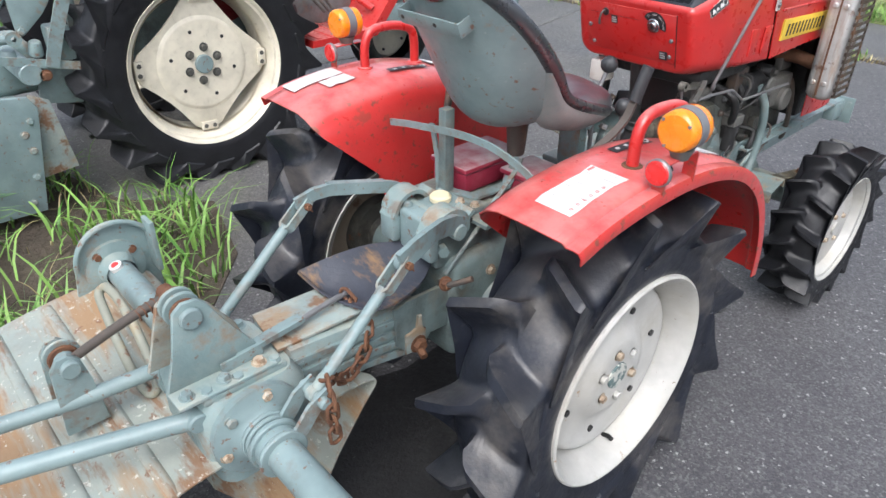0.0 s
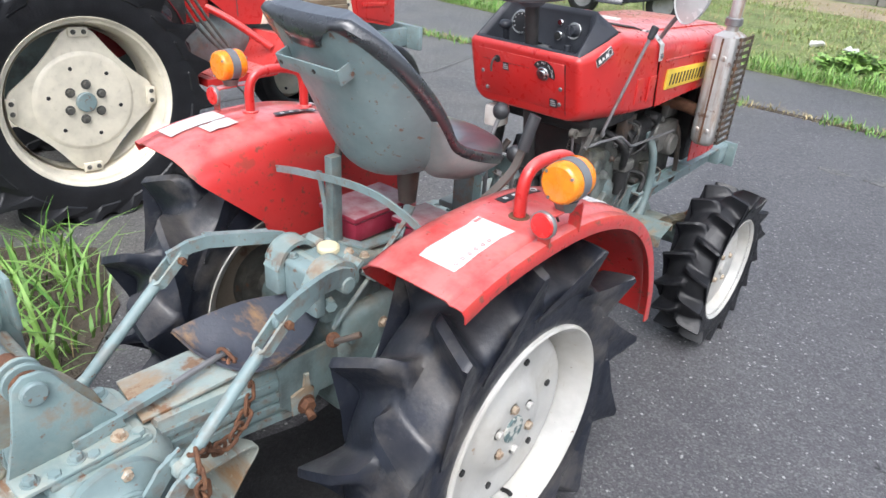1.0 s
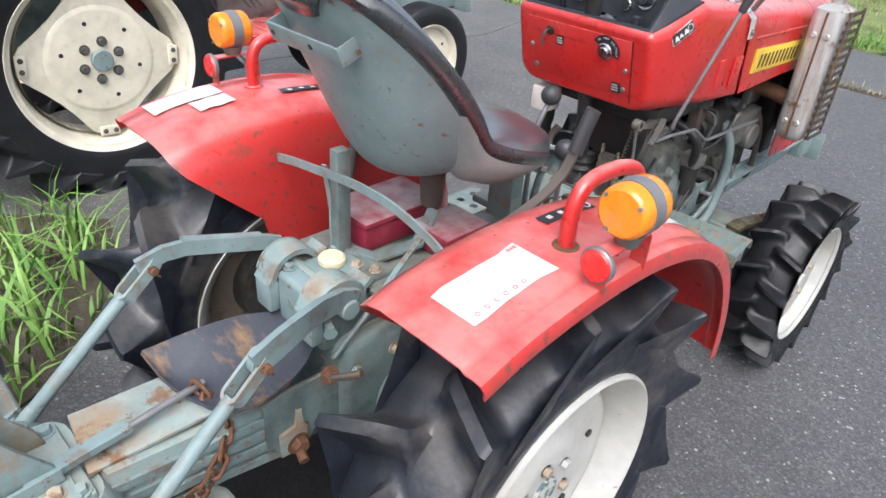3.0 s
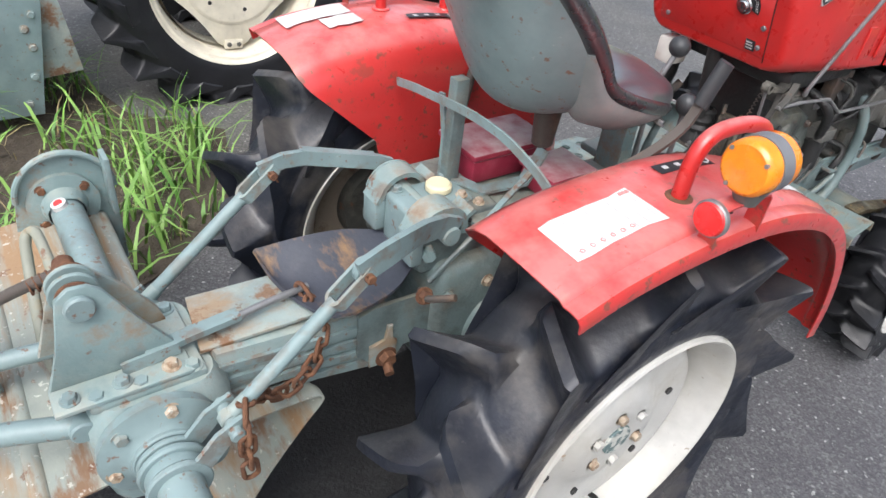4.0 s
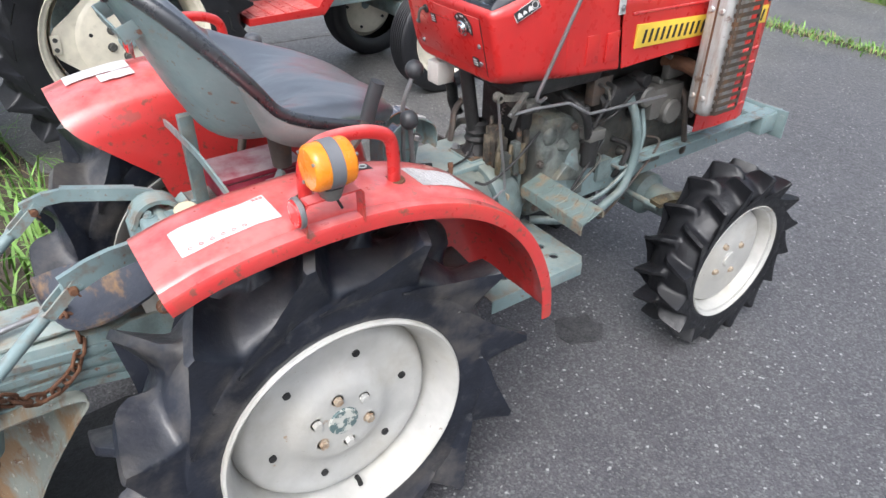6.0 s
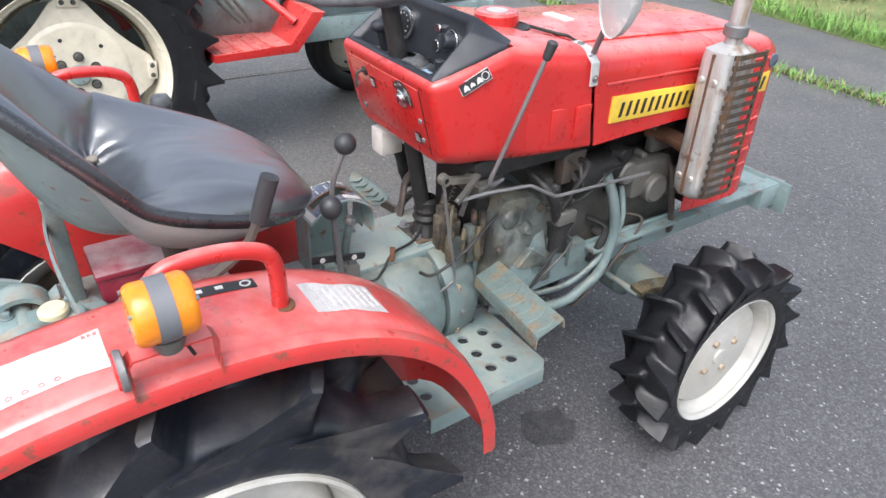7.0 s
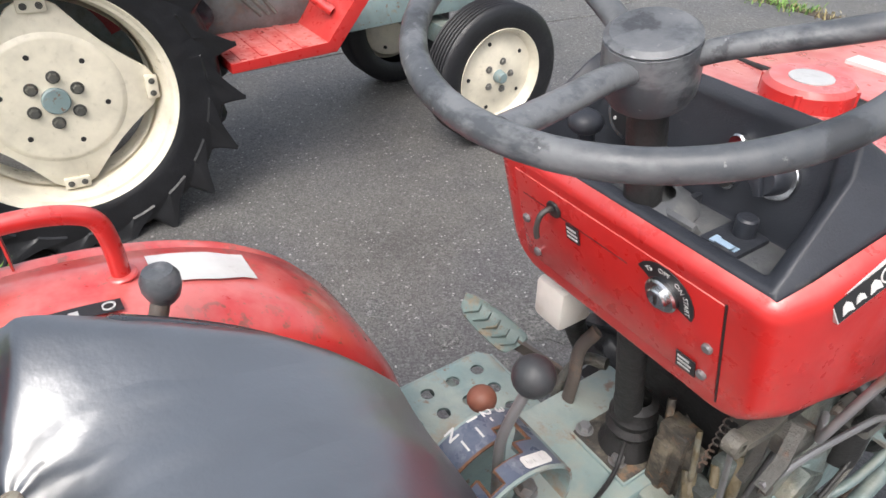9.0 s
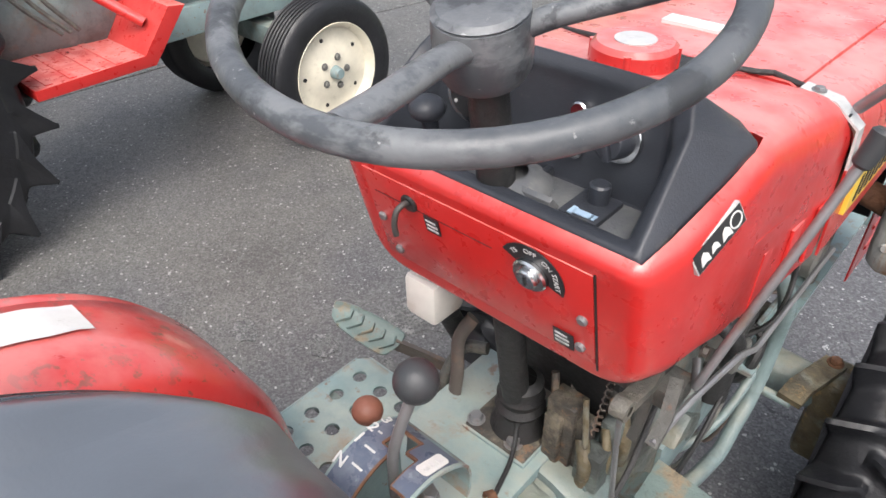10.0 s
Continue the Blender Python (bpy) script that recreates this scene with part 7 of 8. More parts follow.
# pivot bracket at the tractor end
piv = part("pivot_bracket", slab(B(), [(-0.335, 0.450), (-0.305, 0.420), (-0.245, 0.414), (-0.232, 0.446), (-0.15, 0.430), (-0.14, 0.52), (-0.20, 0.562), (-0.30, 0.566), (-0.335, 0.555)], "x", 0.078, 0.090, 0.004), teal_dirty, till, "oily grey-green side bracket")
part("bolt_plate", slab(B(), [(-0.312, 0.418), (-0.252, 0.412), (-0.250, 0.470), (-0.262, 0.476), (-0.262, 0.515), (-0.274, 0.517), (-0.276, 0.478), (-0.312, 0.474)], "x", 0.091, 0.098, 0.002), stain_plate, piv, "rust-stained plate round the pivot bolt")
part("pivot_bolt", cyl(B(), (0.095, -0.275, 0.432), (0.132, -0.285, 0.420), 0.010, n=12), rust, piv, "rusted pivot bolt")
part("pivot_nut", hexbolt(B(), (0.097, -0.275, 0.434), (1, 0, 0), 0.018, 0.018), rust, piv, "rusted nut")
# rubber flap
edge_a = smooth_path([(-0.132, -0.448, 0.604), (-0.100, -0.373, 0.624), (-0.078, -0.275, 0.628), (-0.046, -0.193, 0.625)], 4)
edge_b = smooth_path([(-0.130, -0.450, 0.603), (-0.015, -0.442, 0.592), (0.105, -0.395, 0.596), (0.110, -0.283, 0.606), (0.050, -0.184, 0.612)], 3)
rows = []
for i, (p0, p1) in enumerate(zip(edge_a, edge_b)):
    f = i / (len(edge_a) - 1)
    rows.append([p0.lerp(p1, g) + Vector((0, 0, 0.004 - 0.016 * math.sin(math.pi * g) * math.sin(math.pi * min(1.0, f * 1.2)) + 0.008 * math.sin(5.0 * g + 3.0 * f) * f * (1 - f) * 3)) for g in [k / 10 for k in range(11)]])
flap_mat = material("rust_stained_rubber", (0.040, 0.045, 0.060), 0.55, layers=[((0.07, 0.07, 0.08), 12, 0.5, 0.7, 0.6), ((0.26, 0.15, 0.065), 8, 0.50, 0.60, 0.8, (0.5, 1.3, 1))], bump=[(90, 0.0005)])
part("rubber_flap", grid_skin(B(), rows, 0.006), flap_mat, till, "curled black rubber guard stained with rust")
# lift rods with slotted clevises, chains
for sd, topp, botp in ((1, (0.182, -0.405, 0.735), (0.196, -0.596, 0.580)), (-1, (-0.166, -0.420, 0.735), (-0.149, -0.640, 0.560))):
    topp, botp = Vector(topp), Vector(botp)
    d1 = (topp - botp).normalized()
    lr = thing("lift_rod", "", "")
    lr.parent = till
    part("rod", cyl(B(), botp - d1 * 0.01, botp + d1 * ((topp - botp).length - 0.035), 0.0125, n=16), teal, lr, "pale grey-green lift rod")
    s1 = Vector((1, 0, 0))
    s1 = (s1 - d1 * s1.dot(d1)).normalized()
    q1 = d1.cross(s1)
    bm = B()
    cc = topp + d1 * 0.002
    rr = []
    for k in range(28):
        t = 2 * math.pi * k / 28
        p1 = d1 * (math.copysign(0.032, math.cos(t)) + 0.014 * math.cos(t)) + s1 * 0.0155 * math.sin(t)
        out = (d1 * math.cos(t) + s1 * math.sin(t)).normalized()
        rr.append([cc + p1 - out * 0.0032 - q1 * 0.011, cc + p1 + out * 0.0032 - q1 * 0.011, cc + p1 + out * 0.0032 + q1 * 0.011, cc + p1 - out * 0.0032 + q1 * 0.011])
    loft(bm, rr, closed=True)
    part("clevis", bm, teal_rusty, lr, "bent strap clevis with rusty inner faces")
    part("arm_eye", cyl(B(), cc + d1 * 0.026 - s1 * 0.0085, cc + d1 * 0.026 + s1 * 0.0085, 0.018, n=20, bev=0.003), teal, lr, "round eye of the lift arm")
    part("clevis_pin", cyl(B(), cc + d1 * 0.026 - s1 * 0.026, cc + d1 * 0.026 + s1 * 0.030, 0.0085, n=14, bev=0.002), rust, lr, "rusty pin")
    part("split_pin", tube(B(), [cc + d1 * 0.026 + s1 * 0.025 - q1 * 0.014, cc + d1 * 0.026 + s1 * 0.025, cc + d1 * 0.024 + s1 * 0.026 + q1 * 0.016], 0.002, 6), rust, lr)
    part("rod_end", cyl(B(), botp - d1 * 0.026, botp + d1 * 0.012, 0.0145, 0.0135, 14, 0.003), teal_rusty, lr, "rust-flecked threaded end")
    part("rod_eye", cyl(B(), botp - d1 * 0.034 - s1 * 0.011, botp - d1 * 0.034 + s1 * 0.011, 0.017, n=16, bev=0.003), teal_rusty, lr)
    low = botp - d1 * 0.034
    for off in (-0.026, 0.026):
        bm = B()
        strap(bm, [(low.x + off, low.y + 0.020, low.z + 0.010), (low.x + off, low.y - 0.02, low.z - 0.010), (low.x + off, TY + 0.045, TZ + 0.034), (low.x + off, TY + 0.012, TZ + 0.006)], 0.008, 0.034)
        part("lower_fork", bm, teal, lr, "flat fork plate")
        part("clamp_ring", lathe(B(), [(low.x + off - 0.005, 0.034), (low.x + off - 0.005, 0.049), (low.x + off - 0.003, 0.051), (low.x + off + 0.003, 0.051), (low.x + off + 0.005, 0.049), (low.x + off + 0.005, 0.034)], (0, TY, TZ), "x", 30), teal, lr, "ring round the cross tube")
    part("fork_pin", cyl(B(), (low.x - 0.040, low.y, low.z), (low.x + 0.044, low.y, low.z), 0.0125, n=18, bev=0.003), teal, lr, "painted fork pin")


def chain(name, pts, link=0.034):
    ch = thing(name, "", "")
    ch.parent = till
    P = smooth_path(pts, 8)
    L = [0.0]
    for u0, u1 in zip(P, P[1:]):
        L.append(L[-1] + (u1 - u0).length)
    pos, k = 0.0, 0
    while pos < L[-1]:
        i = max(j for j in range(len(L)) if L[j] <= pos)
        i = min(i, len(P) - 2)
        c = P[i].lerp(P[i + 1], (pos - L[i]) / max(1e-6, L[i + 1] - L[i]))
        d1, s1, u1 = frame_of(P[i + 1] - P[i])
        w = s1 if k % 2 else u1
        loop = [c + d1 * (math.copysign(link * 0.3, math.cos(t)) + 0.011 * math.cos(t)) + w * 0.012 * math.sin(t) for t in [2 * math.pi * q / 14 for q in range(14)]]
        part("link", tube(B(), loop, 0.0042, 8, 2, True), rust, ch)
        pos += link * 0.86
        k += 1
    return ch


chain("chain", [(0.022, -0.415, 0.600), (0.062, -0.40, 0.560), (0.098, -0.43, 0.500), (0.125, -0.50, 0.480), (0.165, -0.575, 0.550), (0.215, -0.600, 0.590), (0.240, -0.610, 0.560), (0.243, -0.612, 0.500), (0.243, -0.610, 0.452)])
# end plate and knob at the left end
arc = [(TY + 0.01 + 0.105 * math.cos(radians(a0)), TZ + 0.025 + 0.105 * math.sin(radians(a0))) for a0 in range(0, 181, 15)]
part("end_plate", slab(B(), [(TY - 0.13, 0.28), (TY + 0.115, 0.28)] + arc, "x", -0.668, -0.655, 0.003), teal_rusty, till, "round-topped end plate with rusty rim")
part("end_rim", tube(B(), [(-0.645, y, z) for y, z in arc], 0.007, 8, 2), teal_rusty, till)
part("end_stop", box(B(), -0.66, -0.60, TY + 0.095, TY + 0.108, 0.45, 0.60, 0.003), teal_rusty, till, "upright flange with rusty corner")
part("end_flange", lathe(B(), [(-0.655, 0.04), (-0.655, 0.078), (-0.642, 0.078), (-0.636, 0.05), (-0.60, 0.04)], (0, TY, TZ), "x", 28), teal_rusty, till)
for k in range(4):
    aa = radians(90 * k + 40)
    part("end_bolt", hexbolt(B(), (-0.642, TY + 0.062 * math.cos(aa), TZ + 0.062 * math.sin(aa)), (1, 0, 0), 0.010, 0.009), rust, till)
# hood over the tines: pressed sheet with raised ribs
COVER = [(-0.66, 0.10), (-0.60, 0.18), (-0.545, 0.27), (-0.47, 0.37), (-0.43, 0.420), (-0.46, 0.436), (-0.56, 0.438), (-0.66, 0.434), (-0.80, 0.425), (-0.95, 0.405), (-1.12, 0.365), (-1.30, 0.30), (-1.42, 0.23)]
cp = smooth_path([(0, y, z) for y, z in COVER], 4)
rows = []
for p1 in cp:
    rows.append([(x, p1.y - (0.205 * min(1.0, max(0.0, (0.06 - x) / 0.16)) * min(1.0, max(0.0, (p1.y + 0.80) / 0.30))), p1.z + h) for x, h in ((-0.70, -0.03), (-0.695, 0.0), (-0.42, 0.0), (-0.12, 0.0), (-0.05, 0.0), (0.03, 0.0), (0.10, 0.0), (0.11, 0.004), (0.13, 0.004))])
part("tine_cover", grid_skin(B(), rows, 0.004), cover_paint, till, "pale sheet cover streaked with rust and worn paint")
for y, z in ((-0.90, 0.4145), (-1.03, 0.392), (-1.16, 0.355)):
    part("cover_rib", tube(B(), [(-0.66, y, z), (-0.64, y, z + 0.004), (-0.2, y, z + 0.004), (0.10, y, z + 0.004), (0.12, y, z)], 0.014, 10, 3, flat=0.007), cover_paint, till, "raised rib with a rusty edge")
# lift frame behind the gearbox: two long bars, ear and loop
part("frame_bar", tube(B(), [(0.078, -0.822, 0.530), (0.03, -0.93, 0.520), (-0.06, -1.14, 0.500), (-0.15, -1.36, 0.48)], 0.019, 16), teal, till, "long grey-green frame bar")
part("bar_end", cyl(B(), (0.055, -0.815, 0.530), (0.100, -0.815, 0.530), 0.021, n=18, bev=0.003), teal, till)
part("frame_bar", tube(B(), [(-0.14, -0.80, 0.505), (-0.16, -0.96, 0.500), (-0.19, -1.12, 0.500), (-0.22, -1.30, 0.49)], 0.017, 16), teal, till, "long grey-green frame bar")
part("rear_ear", slab(B(), [(-1.00, 0.43), (-0.915, 0.43), (-0.925, 0.545), (-0.935, 0.60), (-0.955, 0.618), (-0.975, 0.615), (-0.992, 0.59), (-0.995, 0.53)], "x", -0.165, -0.150, 0.003), teal, till, "upright ear plate")
for x, r, mat in ((-0.186, 0.030, rust), (-0.200, 0.036, teal_rusty), (-0.214, 0.026, rust)):
    part("ear_washer", lathe(B(), [(x, 0.010), (x, r - 0.002), (x - 0.002, r), (x - 0.006, r), (x - 0.008, r - 0.002), (x - 0.008, 0.010)], (0, -0.957, 0.588), "x", 26), mat, till, "rusty collar")
part("rear_ear", slab(B(), [(-1.00, 0.43), (-0.915, 0.43), (-0.925, 0.545), (-0.935, 0.60), (-0.955, 0.618), (-0.975, 0.615), (-0.992, 0.59), (-0.995, 0.53)], "x", -0.235, -0.223, 0.003), teal_rusty, till, "upright ear plate")
part("ear_pin", cyl(B(), (-0.24, -0.957, 0.588), (-0.138, -0.957, 0.588), 0.020, n=18, bev=0.003), teal, till, "painted pin head")
part("top_bar", tube(B(), [(-0.05, -0.775, 0.730), (-0.11, -0.85, 0.67), (-0.18, -0.95, 0.585)], 0.010, 12), old_iron, till, "dull round bar")
part("thread", tube(B(), [(-0.05 - 0.13 * f + 0.0125 * math.cos(f * 110), -0.775 - 0.175 * f, 0.730 - 0.145 * f + 0.0125 * math.sin(f * 110)) for f in [k / 300 for k in range(91)]], 0.0020, 6, 1, smooth=False), rust, till, "screw thread")
loop_paint = material("tan_worn_paint", (0.26, 0.27, 0.22), 0.5, layers=[((0.30, 0.22, 0.11), 9, 0.48, 0.62, 0.8), (RUST, 30, 0.58, 0.66, 0.8)], bump=[(60, 0.0006)])
part("depth_loop", tube(B(), [(-0.463, -0.800, 0.545), (-0.440, -0.790, 0.552), (-0.36, -0.785, 0.530), (-0.27, -0.79, 0.490), (-0.175, -0.805, 0.445), (-0.160, -0.825, 0.432), (-0.20, -0.835, 0.445), (-0.30, -0.83, 0.475), (-0.40, -0.82, 0.515), (-0.455, -0.812, 0.535)], 0.011, 12, 5, True), loop_paint, till, "bent loop handle with worn paint")

# ---- the larger tractor parked beside ----
dark_red = material("deep_red_fender_paint", (0.20, 0.012, 0.018), 0.35, layers=[((0.12, 0.01, 0.012), 5, 0.5, 0.7, 0.5)], coat=0.2)
big = thing("tractor", "larger red tractor with cream wheels parked alongside", "tractor")
BX, BY, BZ = -2.14, 0.225, 0.545


def big_wheel(x, face):
    hub = thing("rear_wheel", "", "")
    hub.parent = big
    hub.location = (x, BY, BZ)
    s = face
    part("tyre", tyre_mesh(B(), 0.612, 0.552, 0.372, 0.130, 0.480, 0.150, 19, 4.0, BZ, s), rubber_clean, hub, "large black tyre with deep lugs", 42)
    part("rim", dish(B(), [(0.10 * s, 0.362), (0.118 * s, 0.370), (0.122 * s, 0.377), (0.114 * s, 0.382), (0.106 * s, 0.376), (0.10 * s, 0.352), (0.06 * s, 0.338), (0.02 * s, 0.330), (-0.07 * s, 0.325), (-0.11 * s, 0.37), (-0.12 * s, 0.375), (-0.10 * s, 0.345), (-0.06 * s, 0.315), (0.03 * s, 0.318)], 80), cream, hub, "cream steel rim")
    bm = B()
    pts = []
    for k in range(4):
        a0 = radians(90 * k - 4)
        for da, r in ((-13, 0.308), (-8, 0.318), (8, 0.318), (13, 0.308), (30, 0.258), (45, 0.246), (60, 0.258)):
            pts.append((r * math.cos(a0 + radians(da)), r * math.sin(a0 + radians(da))))
    slab(bm, pts, "x", min(0.038 * s, 0.048 * s), max(0.038 * s, 0.048 * s), 0.003)
    part("wheel_plate", bm, cream, hub, "four-cornered cream wheel plate")
    part("wheel_dish", dish(B(), [(0.046 * s, 0.225), (0.056 * s, 0.21), (0.058 * s, 0.20), (0.054 * s, 0.12), (0.056 * s, 0.0)], 48), cream, hub)
    for k in range(4):
        a0 = radians(90 * k - 4)
        c, s1 = math.cos(a0), math.sin(a0)
        bm = B()
        box(bm, min(0.045 * s, 0.062 * s), max(0.045 * s, 0.062 * s), -0.042, 0.042, 0.285, 0.325, 0.004, Matrix(((1, 0, 0, 0), (0, -s1, c, 0), (0, c, s1, 0), (0, 0, 0, 1))))
        part("rim_lug", bm, cream, hub)
        for dq in (-0.022, 0.022):
            part("lug_bolt", hexbolt(B(), (0.062 * s, 0.305 * c - dq * s1, 0.305 * s1 + dq * c), (s, 0, 0), 0.008, 0.008), engine_grey, hub)
    for k in range(6):
        a0 = radians(60 * k + 20)
        part("wheel_bolt", hexbolt(B(), (0.055 * s, 0.078 * math.cos(a0), 0.078 * math.sin(a0)), (s, 0, 0), 0.016, 0.018), engine_grey, hub)
        a0 = radians(60 * k + 45)
        part("bolt_hole", cyl(B(), (0.05 * s, 0.158 * math.cos(a0), 0.158 * math.sin(a0)), (0.0572 * s, 0.158 * math.cos(a0), 0.158 * math.sin(a0)), 0.009, n=12), engine_dark, hub)
    part("hub_plate", cyl(B(), (0.05 * s, 0, 0), (0.072 * s, 0, 0), 0.044, n=26, bev=0.004), teal, hub, "grey-green hub centre")
    return hub


big_wheel(BX, 1)
big_wheel(BX - 1.08, -1)


def big_front(x, face):
    hub = thing("front_wheel", "", "")
    hub.parent = big
    hub.location = (x, 1.93, 0.315)
    s = face
    prof = [(0.060, 0.205), (0.070, 0.22), (0.078, 0.26), (0.070, 0.298)]
    for k in range(7):
        h = 0.060 - 0.02 * k
        prof += [(h, 0.312), (h - 0.006, 0.315), (h - 0.012, 0.312), (h - 0.014, 0.304), (h - 0.018, 0.304)]
    prof += [(-0.070, 0.298), (-0.078, 0.26), (-0.070, 0.22), (-0.060, 0.205)]
    bm = lathe(B(), prof, n=56)
    for v in bm.verts:
        v.co.z = max(v.co.z, -0.313)
    part("tyre", bm, rubber_clean, hub, "ribbed black front tyre")
    part("rim", dish(B(), [(0.058 * s, 0.20), (0.066 * s, 0.208), (0.070 * s, 0.213), (0.063 * s, 0.217), (0.055 * s, 0.20), (0.03 * s, 0.188), (0.028 * s, 0.16), (0.036 * s, 0.12), (0.046 * s, 0.09), (0.048 * s, 0.0)], 52), cream, hub, "cream front wheel")
    for k in range(5):
        a0 = radians(72 * k)
        part("wheel_bolt", hexbolt(B(), (0.047 * s, 0.066 * math.cos(a0), 0.066 * math.sin(a0)), (s, 0, 0), 0.012, 0.012), engine_light, hub)
        part("bolt_hole", cyl(B(), (0.02 * s, 0.15 * math.cos(a0 + 0.6), 0.15 * math.sin(a0 + 0.6)), (0.0325 * s, 0.15 * math.cos(a0 + 0.6), 0.15 * math.sin(a0 + 0.6)), 0.009, n=12), engine_dark, hub)
    part("hub_cap", cyl(B(), (0.04 * s, 0, 0), (0.085 * s, 0, 0), 0.030, 0.024, 20, 0.004), teal, hub, "grey-green hub cap")
    return hub


big_front(-1.95, 1)
big_front(-2.82, -1)
part("axle_beam", box(B(), -2.80, -1.98, 1.88, 1.98, 0.34, 0.44, 0.015), teal_dirty, big, "grey-green front axle")
part("gear_case", box(B(), -2.72, -2.42, -0.05, 1.3, 0.42, 0.80, 0.04), teal_dirty, big)
part("engine_block", box(B(), -2.68, -2.42, 1.25, 2.2, 0.45, 0.86, 0.03), teal, big, "grey-green engine block")
part("frame_rail", box(B(), -2.38, -2.33, 1.2, 2.58, 0.48, 0.60, 0.006), teal, big)
part("frame_rail", box(B(), -2.77, -2.72, 1.2, 2.58, 0.48, 0.60, 0.006), teal, big)
part("front_bumper", box(B(), -2.84, -2.22, 2.56, 2.60, 0.46, 0.62, 0.008), teal, big, "grey-green front plate")
bm = B()
grid_skin(bm, [[(x - 2.55, y, z) for x, _, z in section(0, 0.24, t, b, 0.06, 0.015)] for y, t, b in ((1.0, 1.34, 0.92), (1.2, 1.33, 0.755), (1.5, 1.32, 0.735), (2.0, 1.30, 0.71), (2.06, 1.29, 0.70), (2.36, 1.24, 0.635), (2.40, 1.22, 0.65))], 0.004)
bb = part("bonnet", bm, red, big, "glossy red bonnet")
part("side_frame", slab(B(), [(1.335, 0.745), (2.035, 0.715), (1.97, 0.985), (1.42, 0.995)], "x", -2.314, -2.300, 0.003), cream, bb, "cream side frame")
for k in range(5):
    z = 0.768 + 0.041 * k
    part("slat", slab(B(), [(1.40 + 0.012 * k, z), (1.985 - 0.011 * k, z), (1.975 - 0.011 * k, z + 0.036), (1.41 + 0.012 * k, z + 0.036)], "x", -2.302, -2.2945, 0.003), wood, bb, "brown side slat")
part("nose_panel", slab(B(), [(2.07, 0.72), (2.36, 0.655), (2.35, 0.98), (2.03, 1.0)], "x", -2.311, -2.298, 0.004), red, bb)
for k in range(3):
    part("nose_rib", slab(B(), [(2.10, 0.78 + 0.06 * k), (2.32, 0.765 + 0.06 * k), (2.32, 0.79 + 0.06 * k), (2.10, 0.805 + 0.06 * k)], "x", -2.300, -2.292, 0.003), red, bb)
part("dash_cover", box(B(), -2.78, -2.32, 0.86, 1.04, 0.78, 1.34, 0.03), red, big, "red dash housing")
part("foot_step", slab(B(), [(0.80, 0.53), (1.22, 0.53), (1.38, 0.71), (1.31, 0.72), (1.19, 0.57), (0.80, 0.57)], "x", -2.36, -2.02, 0.004), red, big, "red foot board")
for k in range(4):
    part("tread_strip", box(B(), -2.35, -2.03, 0.84 + 0.08 * k, 0.865 + 0.08 * k, 0.566, 0.574, 0.002), red, big)
part("step_arm", tube(B(), [(-2.1, 1.25, 0.66), (-2.25, 1.1, 0.8), (-2.4, 0.95, 0.9)], 0.02, 10), red, big)
rows = []
for k in range(13):
    a0 = radians(42 + 10 * k)
    y, z = BY - 0.03 - 0.66 * math.cos(a0), BZ + 0.01 + 0.66 * math.sin(a0)
    rows.append([(x, y, z) for x in (-2.19, -2.21, -2.33, -2.35)])
part("fender", grid_skin(B(), rows, 0.004), dark_red, big, "deep red fender")
rows = []
for k in range(13):
    a0 = radians(42 + 10 * k)
    rows.append([(-2.335, BY - 0.03 - r * math.cos(a0), BZ + 0.01 + r * math.sin(a0)) for r in (0.30, 0.48, 0.66)])
part("fender_side", grid_skin(B(), rows, 0.004), dark_red, big)
part("axle_housing", cyl(B(), (-3.1, BY, BZ), (-2.16, BY, BZ), 0.075, n=24), teal_dirty, big)
part("seat", box(B(), -2.75, -2.35, 0.1, 0.55, 1.0, 1.12, 0.04), vinyl, big, "black seat")

part("side_mirror", box(B(), -2.275, -2.225, 1.775, 1.90, 0.985, 1.22, 0.022), plastic_dark, big, "dark grey mirror back")
part("mirror_arm", tube(B(), [(-2.25, 1.83, 1.20), (-2.27, 1.80, 1.36), (-2.34, 1.72, 1.40), (-2.45, 1.60, 1.31)], 0.008, 8), engine_dark, big)
part("stripe", slab(B(), [(1.42, 1.075), (2.02, 1.062), (2.02, 1.10), (1.42, 1.115)], "x", -2.311, -2.3065), navy, bb, "dark stripe with a white edge")
part("stripe_edge", slab(B(), [(1.42, 1.066), (2.02, 1.053), (2.02, 1.060), (1.42, 1.073)], "x", -2.311, -2.3065), white_paper, bb, "thin white line")
part("cowl_seam", tube(B(), [(-2.308, 1.19, 0.80), (-2.307, 1.19, 1.20), (-2.32, 1.19, 1.31)], 0.004, 8), engine_grey, big)
for k in range(3):
    part("cowl_rib", slab(B(), [(1.235, 1.075 + 0.0 * k), (1.29, 1.075)] + [(1.285, 1.10), (1.24, 1.10)], "x", -2.312, -2.302, 0.003) if k == 0 else slab(B(), [(1.235 + 0.085 * k, 1.075), (1.29 + 0.085 * k, 1.075), (1.285 + 0.085 * k, 1.10), (1.24 + 0.085 * k, 1.10)], "x", -2.312, -2.302, 0.003), red, bb, "small stamped rib")
part("battery_box", box(B(), -2.42, -2.20, 0.60, 0.84, 0.80, 0.99, 0.03), engine_dark, big, "black housing under the dash")
part("clutch_housing", lathe(B(), [(0.80, 0.10), (0.80, 0.22), (1.18, 0.27), (1.26, 0.24), (1.26, 0.10)], (-2.56, 0, 0.68), "y", 28), teal_dirty, big, "grey-green clutch housing")
